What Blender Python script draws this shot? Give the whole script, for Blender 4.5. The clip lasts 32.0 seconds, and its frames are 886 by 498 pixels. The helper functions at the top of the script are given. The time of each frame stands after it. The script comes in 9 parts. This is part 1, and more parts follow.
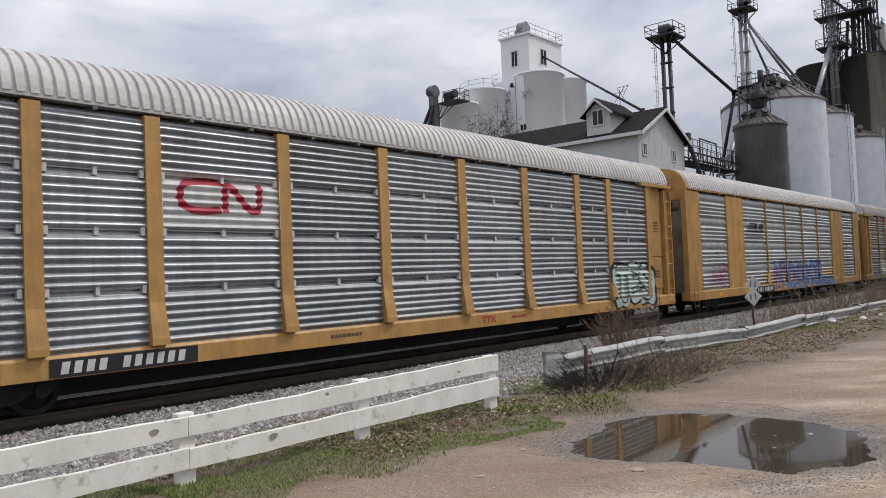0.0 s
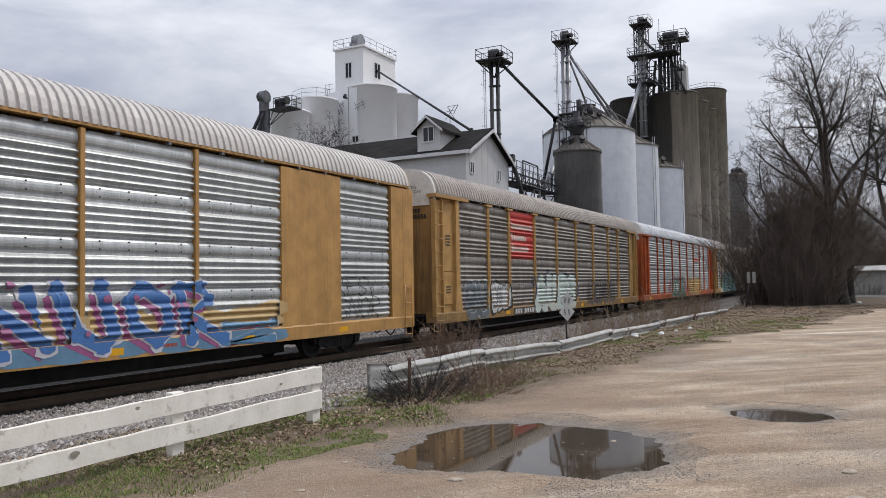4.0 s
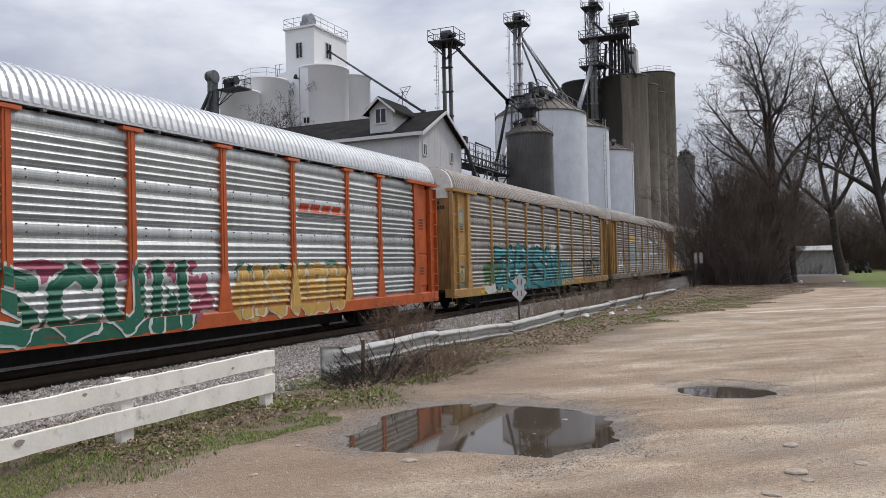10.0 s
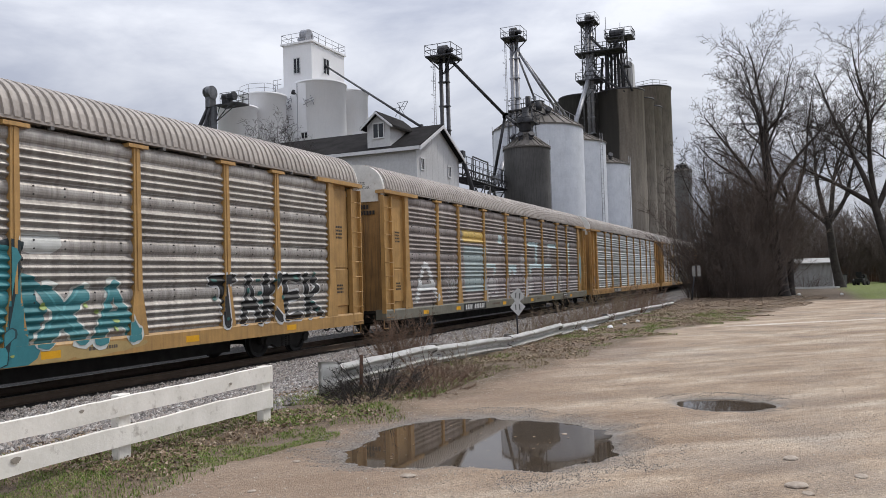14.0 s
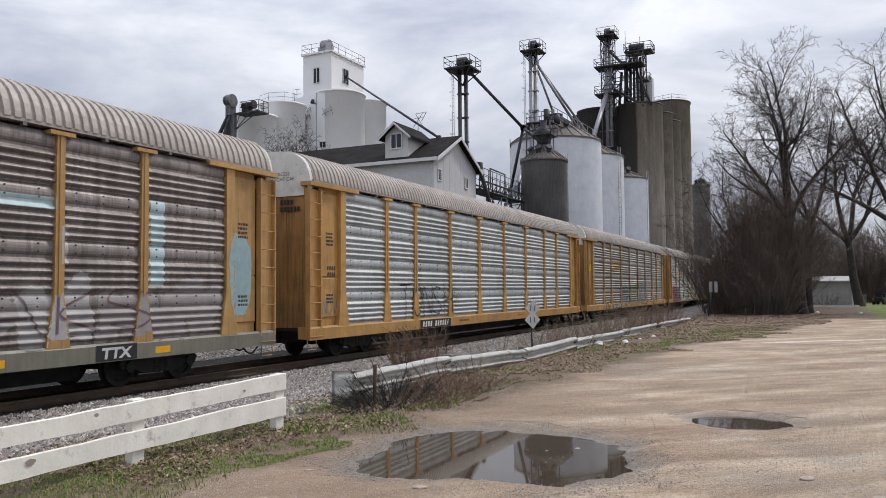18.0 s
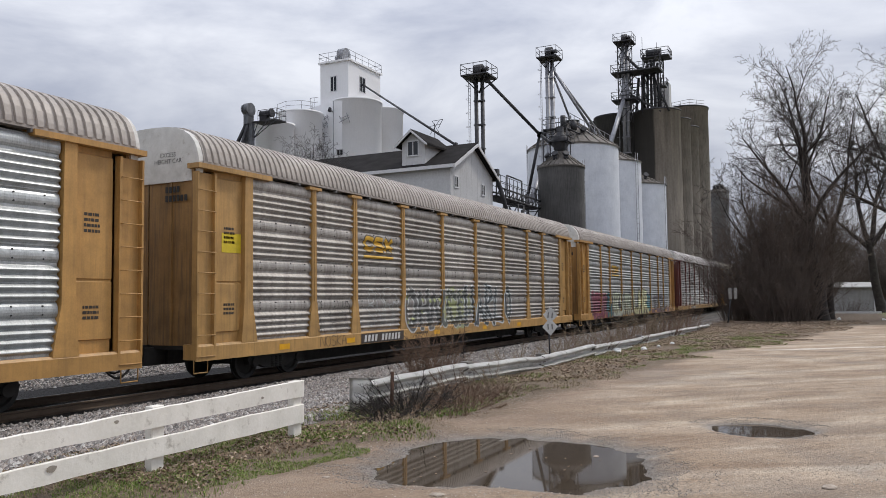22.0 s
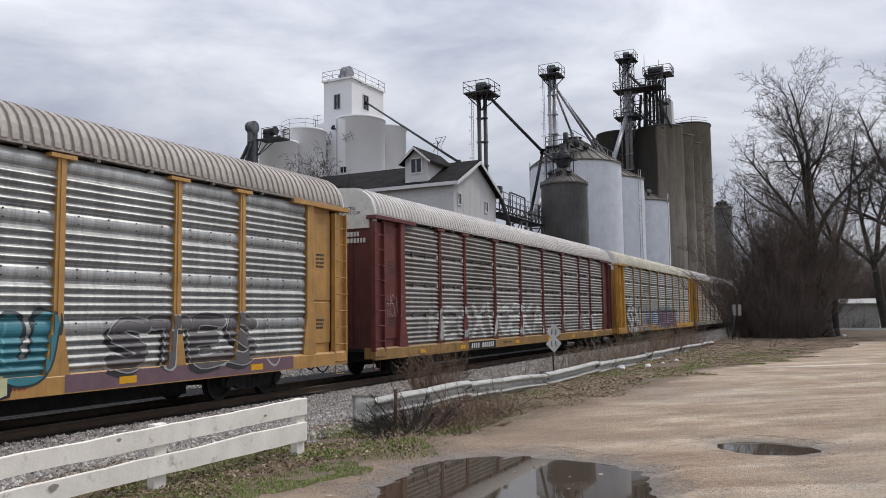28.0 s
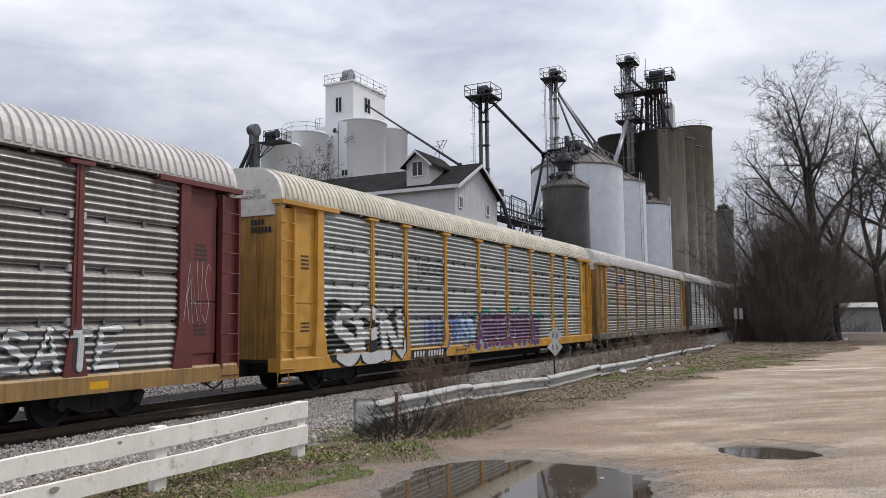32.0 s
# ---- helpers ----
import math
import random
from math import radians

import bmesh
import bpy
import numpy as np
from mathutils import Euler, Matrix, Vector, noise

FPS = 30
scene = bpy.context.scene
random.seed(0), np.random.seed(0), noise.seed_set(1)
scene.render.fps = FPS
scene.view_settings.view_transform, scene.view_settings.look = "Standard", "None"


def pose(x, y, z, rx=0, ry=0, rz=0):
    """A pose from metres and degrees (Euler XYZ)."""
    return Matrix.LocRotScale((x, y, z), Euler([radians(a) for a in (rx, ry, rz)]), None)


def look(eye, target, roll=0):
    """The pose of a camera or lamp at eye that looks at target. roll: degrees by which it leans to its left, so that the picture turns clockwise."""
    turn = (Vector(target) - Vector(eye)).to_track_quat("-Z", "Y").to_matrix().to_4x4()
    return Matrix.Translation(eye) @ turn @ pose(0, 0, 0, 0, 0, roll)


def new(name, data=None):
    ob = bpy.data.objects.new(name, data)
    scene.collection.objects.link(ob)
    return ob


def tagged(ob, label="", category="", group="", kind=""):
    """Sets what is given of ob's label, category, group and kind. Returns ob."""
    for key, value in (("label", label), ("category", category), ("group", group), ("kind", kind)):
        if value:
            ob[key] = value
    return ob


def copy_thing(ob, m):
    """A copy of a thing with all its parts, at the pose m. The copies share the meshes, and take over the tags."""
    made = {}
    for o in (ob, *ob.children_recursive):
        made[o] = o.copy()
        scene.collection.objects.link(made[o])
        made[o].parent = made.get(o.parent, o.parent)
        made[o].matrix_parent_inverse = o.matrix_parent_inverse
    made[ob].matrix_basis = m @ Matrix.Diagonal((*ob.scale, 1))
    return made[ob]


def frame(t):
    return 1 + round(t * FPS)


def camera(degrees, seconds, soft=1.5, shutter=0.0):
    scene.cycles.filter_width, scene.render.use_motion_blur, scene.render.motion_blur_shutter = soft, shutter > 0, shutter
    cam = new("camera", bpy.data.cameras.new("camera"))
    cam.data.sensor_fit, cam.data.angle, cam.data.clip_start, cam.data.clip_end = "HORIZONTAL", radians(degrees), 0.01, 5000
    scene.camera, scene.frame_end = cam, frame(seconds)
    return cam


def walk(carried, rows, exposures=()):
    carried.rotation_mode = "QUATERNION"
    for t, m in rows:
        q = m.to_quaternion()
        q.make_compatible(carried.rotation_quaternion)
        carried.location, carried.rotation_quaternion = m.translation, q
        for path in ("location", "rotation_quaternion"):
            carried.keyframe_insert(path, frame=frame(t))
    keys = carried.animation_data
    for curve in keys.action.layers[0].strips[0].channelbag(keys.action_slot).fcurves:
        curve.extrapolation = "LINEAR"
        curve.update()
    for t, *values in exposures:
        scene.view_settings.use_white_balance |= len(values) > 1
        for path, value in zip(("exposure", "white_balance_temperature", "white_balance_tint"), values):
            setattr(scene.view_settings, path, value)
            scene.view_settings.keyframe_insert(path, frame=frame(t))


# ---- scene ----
# ------------------------------------------------------------ camera and its walk
EYE = 1.6                      # above the gravel lot, which lies at z = 0
TURNS = [
    (0.0, 40.37, 2.04, 2.36),
    (0.5, 36.58, 2.18, 1.96),
    (1.0, 34.28, 2.34, 1.72),
    (1.5, 32.64, 2.26, 1.43),
    (2.0, 31.20, 2.06, 1.33),
    (2.5, 30.14, 2.28, 1.36),
    (3.0, 29.31, 2.36, 1.26),
    (3.5, 28.55, 2.49, 1.07),
    (5.5, 26.71, 2.37, 1.23),
    (6.0, 26.59, 2.26, 1.28),
    (6.5, 26.51, 2.10, 1.47),
    (7.0, 26.21, 2.00, 1.69),
    (7.5, 25.73, 1.97, 1.66),
    (8.0, 25.51, 1.67, 1.57),
    (8.5, 25.41, 1.37, 1.60),
    (9.0, 25.15, 1.23, 1.58),
    (9.5, 24.85, 1.16, 1.47),
    (10.0, 24.52, 1.16, 1.37),
    (10.5, 24.29, 1.11, 1.26),
    (11.0, 24.30, 1.23, 1.39),
    (11.5, 24.51, 1.57, 1.56),
    (12.0, 24.52, 1.77, 1.77),
    (12.5, 24.58, 1.74, 1.78),
    (13.0, 24.62, 1.78, 1.89),
    (13.5, 24.46, 1.91, 1.81),
    (14.0, 24.38, 2.18, 1.63),
    (14.5, 24.51, 2.66, 1.37),
    (16.5, 24.99, 2.57, 0.90),
    (17.0, 25.17, 2.59, 0.84),
    (17.5, 25.37, 2.75, 0.71),
    (18.0, 25.47, 3.00, 0.55),
    (18.5, 25.52, 3.04, 0.37),
    (19.0, 25.72, 2.98, 0.39),
    (19.5, 25.92, 3.06, 0.45),
    (20.0, 26.20, 3.13, 0.32),
    (20.5, 26.40, 3.14, 0.24),
    (21.0, 26.44, 3.13, 0.35),
    (21.5, 26.51, 3.24, 0.48),
    (22.0, 26.71, 3.52, 0.67),
    (22.5, 26.88, 3.69, 0.73),
    (23.0, 26.96, 3.73, 0.72),
    (23.5, 27.01, 3.62, 0.73),
    (24.0, 27.06, 3.67, 0.63),
    (24.5, 27.23, 3.70, 0.61),
    (26.5, 27.13, 4.22, 0.34),
    (27.0, 27.07, 4.38, 0.48),
    (27.5, 27.03, 4.60, 0.69),
    (28.0, 26.95, 4.75, 0.75),
    (28.5, 27.01, 4.91, 0.74),
    (29.0, 27.11, 4.93, 0.86),
    (29.5, 27.13, 4.98, 0.87),
    (30.0, 27.20, 5.08, 0.74),
    (30.5, 27.25, 5.12, 0.56),
    (31.0, 27.20, 4.90, 0.54),
    (31.5, 27.04, 4.78, 0.66),
    (32.0, 27.03, 4.98, 0.65),
]
cam = camera(58.5, 32.0, soft=0.48)
walk(cam, [(t, pose(0, 0, EYE, 90 + pitch, roll, yaw)) for t, yaw, pitch, roll in TURNS],
     [(0.0, -0.18), (1.0, -0.16), (2.0, 0.0), (3.0, -0.16), (6.0, -0.04), (10.0, -0.1), (17.0, 0.0), (20.0, -0.14), (24.0, -0.08), (28.0, -0.16), (30.0, -0.1), (32.0, -0.07)])

# ------------------------------------------------------------ world, sun, exposure
SUN_EL, SUN_AZ = 50.0, 30.0      # degrees; azimuth counted from the far end of the track, plus is towards the lot
world = bpy.data.worlds.new("sky")
scene.world = world
world.use_nodes = True
wt = world.node_tree
wt.nodes.clear()
w_out = wt.nodes.new("ShaderNodeOutputWorld")
w_bg = wt.nodes.new("ShaderNodeBackground")
w_sky = wt.nodes.new("ShaderNodeTexSky")
w_sky.sky_type = "NISHITA"
w_sky.sun_disc = False
w_sky.sun_elevation = radians(SUN_EL)
w_sky.sun_rotation = radians(SUN_AZ)
w_sky.air_density, w_sky.dust_density, w_sky.ozone_density = 1.0, 2.0, 1.0
w_co = wt.nodes.new("ShaderNodeTexCoord")
w_map = wt.nodes.new("ShaderNodeMapping")
w_map.inputs["Scale"].default_value = (1.6, 1.6, 4.2)
w_n1 = wt.nodes.new("ShaderNodeTexNoise")
w_n1.inputs["Scale"].default_value = 2.1
w_n1.inputs["Detail"].default_value = 8
w_n1.inputs["Roughness"].default_value = 0.55
w_n1.inputs["Distortion"].default_value = 0.35
w_ramp = wt.nodes.new("ShaderNodeValToRGB")
w_ramp.color_ramp.elements[0].position = 0.36
w_ramp.color_ramp.elements[0].color = (4.1, 4.4, 5.35, 1)
w_ramp.color_ramp.elements[1].position = 0.66
w_ramp.color_ramp.elements[1].color = (7.6, 7.8, 8.4, 1)
w_mix = wt.nodes.new("ShaderNodeMix")
w_mix.data_type = "RGBA"
w_mix.inputs["Factor"].default_value = 0.93
wt.links.new(w_co.outputs["Generated"], w_map.inputs["Vector"])
wt.links.new(w_map.outputs["Vector"], w_n1.inputs["Vector"])
wt.links.new(w_n1.outputs["Fac"], w_ramp.inputs["Fac"])
wt.links.new(w_sky.outputs["Color"], w_mix.inputs[6])
wt.links.new(w_ramp.outputs["Color"], w_mix.inputs[7])
# an overcast sky grows brighter towards the zenith
w_sep = wt.nodes.new("ShaderNodeSeparateXYZ")
w_up = wt.nodes.new("ShaderNodeMapRange")
w_up.inputs["From Min"].default_value, w_up.inputs["From Max"].default_value = 0.0, 1.0
w_up.inputs["To Min"].default_value, w_up.inputs["To Max"].default_value = 0.84, 2.4
w_mul = wt.nodes.new("ShaderNodeMix")
w_mul.data_type, w_mul.blend_type = "RGBA", "MULTIPLY"
w_mul.inputs["Factor"].default_value = 1.0
wt.links.new(w_co.outputs["Generated"], w_sep.inputs[0])
wt.links.new(w_sep.outputs["Z"], w_up.inputs["Value"])
wt.links.new(w_mix.outputs[2], w_mul.inputs[6])
wt.links.new(w_up.outputs["Result"], w_mul.inputs[7])
wt.links.new(w_mul.outputs[2], w_bg.inputs["Color"])
w_bg.inputs["Strength"].default_value = 0.1
wt.links.new(w_bg.outputs["Background"], w_out.inputs["Surface"])

sun = new("sun", bpy.data.lights.new("sun", "SUN"))
sun.data.energy = 1.9
sun.data.angle = radians(7.0)
sun.data.color = (1.0, 0.94, 0.86)
_a, _e = radians(SUN_AZ), radians(SUN_EL)
SUN_DIR = Vector((math.sin(_a) * math.cos(_e), math.cos(_a) * math.cos(_e), math.sin(_e)))
sun.matrix_world = look(SUN_DIR * 100, (0, 0, 0))
scene.view_settings.exposure = 0.0

# ------------------------------------------------------------ materials


def node(nt, kind, **sockets):
    n = nt.nodes.new("ShaderNode" + kind)
    for key, value in sockets.items():
        n.inputs[key.replace("_", " ")].default_value = value
    return n


def ramp(nt, fac, stops):
    n = nt.nodes.new("ShaderNodeValToRGB")
    el = n.color_ramp.elements
    while len(el) < len(stops):
        el.new(0.5)
    for e, (p, c) in zip(el, stops):
        e.position = p
        e.color = (*c, 1) if len(c) == 3 else c
    nt.links.new(fac, n.inputs["Fac"])
    return n.outputs["Color"]


def mix(nt, fac, a, b, mode="MIX"):
    n = nt.nodes.new("ShaderNodeMix")
    n.data_type = "RGBA"
    n.blend_type = mode
    for sock, v in ((0, fac), (6, a), (7, b)):
        if isinstance(v, (int, float)):
            n.inputs[sock].default_value = v
        elif isinstance(v, tuple):
            n.inputs[sock].default_value = (*v[:3], 1)
        else:
            nt.links.new(v, n.inputs[sock])
    return n.outputs[2]


def mathn(nt, op, a, b=0.0, clamp=False):
    n = nt.nodes.new("ShaderNodeMath")
    n.operation = op
    n.use_clamp = clamp
    for i, v in enumerate((a, b)):
        if isinstance(v, (int, float)):
            n.inputs[i].default_value = v
        else:
            nt.links.new(v, n.inputs[i])
    return n.outputs[0]


def start(name):
    m = bpy.data.materials.new(name)
    m.use_nodes = True
    nt = m.node_tree
    return m, nt, nt.nodes["Principled BSDF"]


def coords(nt, scale=(1, 1, 1), kind="Object"):
    c = nt.nodes.new("ShaderNodeTexCoord")
    mp = nt.nodes.new("ShaderNodeMapping")
    mp.inputs["Scale"].default_value = scale
    nt.links.new(c.outputs[kind], mp.inputs["Vector"])
    return mp.outputs["Vector"]


def noisy(nt, vec, scale, detail=4, rough=0.55):
    n = node(nt, "TexNoise", Scale=scale, Detail=detail, Roughness=rough)
    nt.links.new(vec, n.inputs["Vector"])
    return n.outputs["Fac"]


def bumped(nt, bsdf, height, strength=0.3, distance=0.02):
    b = node(nt, "Bump", Strength=strength, Distance=distance)
    nt.links.new(height, b.inputs["Height"])
    nt.links.new(b.outputs["Normal"], bsdf.inputs["Normal"])


def surface(name, base, dark=None, rough=0.7, metal=0.0, scale=3.0, streak=0.0, stain=None, stain_at=(0.55, 0.75),
            fine=40.0, bump=0.15, vary=0.0, world_space=False):
    """A worn surface: broad blotches, vertical streaks, stains and a fine grain."""
    m, nt, bsdf = start(name)
    kind = "Object"
    if world_space:
        g = nt.nodes.new("ShaderNodeNewGeometry")
        mp = nt.nodes.new("ShaderNodeMapping")
        nt.links.new(g.outputs["Position"], mp.inputs["Vector"])
        vec = mp.outputs["Vector"]
    else:
        vec = coords(nt, (1, 1, 1), kind)
    dark = dark or tuple(c * 0.72 for c in base)
    broad = noisy(nt, vec, scale, 5, 0.6)
    col = ramp(nt, broad, [(0.3, dark), (0.68, base)])
    grain = noisy(nt, vec, fine, 3, 0.6)
    col = mix(nt, 0.22, col, ramp(nt, grain, [(0.25, (0.3, 0.3, 0.3)), (0.75, (0.75, 0.75, 0.75))]), "OVERLAY")
    if streak:
        mp = nt.nodes.new("ShaderNodeMapping")
        mp.inputs["Scale"].default_value = (6, 6, 0.35)
        nt.links.new(vec, mp.inputs["Vector"])
        st = noisy(nt, mp.outputs["Vector"], 2.2, 4, 0.6)
        f = ramp(nt, st, [(0.45, (0, 0, 0)), (0.72, (1, 1, 1))])
        col = mix(nt, mathn(nt, "MULTIPLY", f, streak), col, stain or tuple(c * 0.4 for c in base))
    elif stain:
        st = noisy(nt, vec, scale * 1.7, 6, 0.65)
        f = ramp(nt, st, [(stain_at[0], (0, 0, 0)), (stain_at[1], (1, 1, 1))])
        col = mix(nt, f, col, stain)
    if vary:
        oi = nt.nodes.new("ShaderNodeObjectInfo")
        v = ramp(nt, oi.outputs["Random"], [(0, (1 - vary,) * 3), (1, (1 + vary * 0.4,) * 3)])
        col = mix(nt, 1.0, col, v, "MULTIPLY")
    if rough >= 1.0:
        bsdf.inputs["Specular IOR Level"].default_value = 0.1
    nt.links.new(col, bsdf.inputs["Base Color"])
    r = ramp(nt, broad, [(0.3, (min(1, rough * 1.15),) * 3), (0.7, (rough * 0.85,) * 3)])
    nt.links.new(r, bsdf.inputs["Roughness"])
    bsdf.inputs["Metallic"].default_value = metal
    if bump:
        bumped(nt, bsdf, grain, bump, 0.01)
    return m


def plain(name, col, rough=0.6, metal=0.0):
    return surface(name, col, tuple(c * 0.85 for c in col), rough, metal, 5.0, bump=0.05)


M = {}
M["black_steel"] = surface("black_steel", (0.018, 0.017, 0.016), rough=0.75, scale=4)
M["rail_steel"] = surface("rail_steel", (0.12, 0.085, 0.06), rough=0.5, metal=0.4)
M["rail_top"] = plain("polished_rail", (0.35, 0.34, 0.33), 0.25, 0.9)
M["tie"] = surface("tie_wood", (0.07, 0.055, 0.045), rough=0.9, fine=60)
M["white_concrete"] = surface("white_painted_concrete", (0.81, 0.81, 0.82), (0.76, 0.76, 0.77), 0.85, scale=0.35, streak=0.07, stain=(0.40, 0.40, 0.40), fine=6, bump=0.12, world_space=True)
M["black_concrete"] = surface("soot_stained_concrete", (0.035, 0.033, 0.03), (0.02, 0.019, 0.018), 0.9, scale=0.25, streak=0.5, stain=(0.07, 0.064, 0.056), fine=5, bump=0.3, world_space=True)
M["grey_concrete"] = surface("weathered_concrete", (0.235, 0.205, 0.17), (0.15, 0.132, 0.112), 0.9, scale=0.3, streak=0.75, stain=(0.045, 0.042, 0.038), fine=5, bump=0.3, world_space=True)
M["galv_white"] = surface("pale_galvanised", (0.64, 0.665, 0.71), (0.55, 0.575, 0.62), 0.6, 0.1, scale=0.9, streak=0.12, stain=(0.26, 0.26, 0.27), fine=5, bump=0.1, world_space=True)
M["dark_bin"] = surface("sooty_bin_steel", (0.10, 0.096, 0.092), (0.042, 0.04, 0.038), 0.7, 0.2, scale=0.22, streak=0.75, stain=(0.028, 0.026, 0.025), fine=5, bump=0.1, world_space=True)
M["bin_roof"] = surface("bin_roof_steel", (0.15, 0.135, 0.12), (0.07, 0.06, 0.05), 0.7, 0.1, scale=0.8, streak=0.5, world_space=True)
M["galv"] = surface("galvanised_steel", (0.30, 0.31, 0.33), (0.2, 0.2, 0.22), 0.5, 0.5, scale=2, world_space=True)
M["dark_steel"] = surface("dark_weathered_steel", (0.06, 0.06, 0.065), (0.03, 0.03, 0.034), 0.65, 0.3, scale=2, world_space=True)
M["siding"] = surface("grey_metal_siding", (0.52, 0.52, 0.525), (0.47, 0.47, 0.475), 0.7, scale=0.5, streak=0.15, stain=(0.22, 0.2, 0.19), fine=8, bump=0.05, world_space=True)
M["shingle"] = surface("dark_shingles", (0.024, 0.022, 0.022), (0.014, 0.013, 0.013), 1.0, scale=1.2, fine=12, bump=0.5, world_space=True)
M["trim_white"] = plain("white_trim", (0.62, 0.62, 0.63))
M["glass_dark"] = plain("dim_window_glass", (0.02, 0.022, 0.025), 0.08)
M["fence_white"] = surface("peeling_white_paint", (0.82, 0.785, 0.72), (0.67, 0.64, 0.575), 0.7, scale=3.4, stain=(0.36, 0.32, 0.27), stain_at=(0.58, 0.72), fine=30, bump=0.25)
M["guard"] = surface("galvanised_guardrail", (0.72, 0.715, 0.69), (0.56, 0.555, 0.53), 0.55, 0.1, scale=3, stain=(0.20, 0.18, 0.15), stain_at=(0.56, 0.74))
M["grey_wood"] = surface("weathered_grey_wood", (0.17, 0.155, 0.135), (0.10, 0.09, 0.08), 0.9, scale=6, fine=50, bump=0.4)
M["bark"] = surface("grey_brown_bark", (0.045, 0.037, 0.032), (0.022, 0.018, 0.016), 0.95, scale=3, fine=25, bump=0.4, world_space=True)
M["twig"] = surface("brown_twigs", (0.055, 0.042, 0.036), (0.03, 0.023, 0.02), 0.95, scale=2, bump=0, world_space=True)
M["shed"] = surface("shed_metal", (0.34, 0.34, 0.33), (0.26, 0.255, 0.245), 0.6, 0.2, scale=1.0, world_space=True)
M["sign_white"] = surface("aged_white_sign", (0.55, 0.55, 0.53), rough=0.5, scale=6)
M["black_paint"] = plain("black_paint", (0.012, 0.012, 0.012), 0.5)
M["white_paint"] = plain("white_paint", (0.72, 0.72, 0.70), 0.6)
M["yellow_reflector"] = plain("yellow_reflector", (0.72, 0.36, 0.01), 0.4)

# ------------------------------------------------------------ mesh helpers


def part(name, bm, material, parent=None, label=""):
    me = bpy.data.meshes.new(name)
    bm.to_mesh(me)
    bm.free()
    mats = material if isinstance(material, (list, tuple)) else [material]
    for m in mats:
        me.materials.append(m)
    ob = new(name, me)
    if parent is not None:
        ob.parent = parent
    if label:
        tagged(ob, label)
    return ob


def box(bm, x0, x1, y0, y1, z0, z1, m=None, mi=0):
    v = [bm.verts.new((x, y, z)) for x in (x0, x1) for y in (y0, y1) for z in (z0, z1)]
    if m is not None:
        for q in v:
            q.co = m @ q.co
    for f in ((0, 1, 3, 2), (4, 6, 7, 5), (0, 4, 5, 1), (2, 3, 7, 6), (0, 2, 6, 4), (1, 5, 7, 3)):
        bm.faces.new([v[i] for i in f]).material_index = mi
    return v


def tube(bm, a, b, r0, r1=None, n=8, caps=True, mi=0, smooth=True):
    """A round bar from a to b."""
    a, b = Vector(a), Vector(b)
    r1 = r0 if r1 is None else r1
    d = (b - a)
    if d.length < 1e-6:
        return
    d.normalize()
    u = d.orthogonal().normalized()
    w = d.cross(u)
    ring = []
    for c, r in ((a, r0), (b, r1)):
        ring.append([bm.verts.new(c + (u * math.cos(t) + w * math.sin(t)) * r) for t in (2 * math.pi * i / n for i in range(n))])
    for i in range(n):
        f = bm.faces.new((ring[0][i], ring[0][(i + 1) % n], ring[1][(i + 1) % n], ring[1][i]))
        f.smooth = smooth
        f.material_index = mi
    if caps:
        bm.faces.new(ring[0][::-1]).material_index = mi
        bm.faces.new(ring[1]).material_index = mi


def lathe(bm, profile, cx, cy, n=40, mi=0, smooth=True, close_top=False):
    """Turn a profile of (radius, z) round the upright axis at cx, cy."""
    rings = []
    for r, z in profile:
        if r < 1e-4:
            rings.append([bm.verts.new((cx, cy, z))])
        else:
            rings.append([bm.verts.new((cx + r * math.cos(2 * math.pi * i / n), cy + r * math.sin(2 * math.pi * i / n), z)) for i in range(n)])
    for a, b in zip(rings, rings[1:]):
        for i in range(n):
            j = (i + 1) % n
            if len(a) == 1 and len(b) == 1:
                continue
            if len(b) == 1:
                f = bm.faces.new((a[i], a[j], b[0]))
            elif len(a) == 1:
                f = bm.faces.new((a[0], b[j], b[i]))
            else:
                f = bm.faces.new((a[i], a[j], b[j], b[i]))
            f.smooth = smooth
            f.material_index = mi
    if close_top and len(rings[-1]) > 1:
        bm.faces.new(rings[-1]).material_index = mi


def prism(bm, outline, axis, lo, hi, mi=0):
    """Extrude a closed outline (pairs) along an axis: 'x' takes (y, z), 'y' takes (x, z), 'z' takes (x, y)."""
    def at(p, h):
        return {"x": (h, p[0], p[1]), "y": (p[0], h, p[1]), "z": (p[0], p[1], h)}[axis]
    a = [bm.verts.new(at(p, lo)) for p in outline]
    b = [bm.verts.new(at(p, hi)) for p in outline]
    n = len(outline)
    for i in range(n):
        bm.faces.new((a[i], a[(i + 1) % n], b[(i + 1) % n], b[i])).material_index = mi
    bm.faces.new(a[::-1]).material_index = mi
    bm.faces.new(b).material_index = mi


def strip(bm, line, axis, lo, hi, mi=0, smooth=False):
    """Sweep an open line (pairs) along an axis."""
    def at(p, h):
        return {"x": (h, p[0], p[1]), "y": (p[0], h, p[1])}[axis]
    a = [bm.verts.new(at(p, lo)) for p in line]
    b = [bm.verts.new(at(p, hi)) for p in line]
    for i in range(len(line) - 1):
        f = bm.faces.new((a[i], a[i + 1], b[i + 1], b[i]))
        f.material_index = mi
        f.smooth = smooth


def mended(bm):
    bmesh.ops.recalc_face_normals(bm, faces=bm.faces)
    return bm


def thing(name, label, category, at=(0, 0, 0), group="", kind="", rz=0):
    ob = new(name)
    ob.empty_display_size = 0.3
    ob.matrix_basis = pose(*at, 0, 0, rz)
    return tagged(ob, label, category, group, kind)


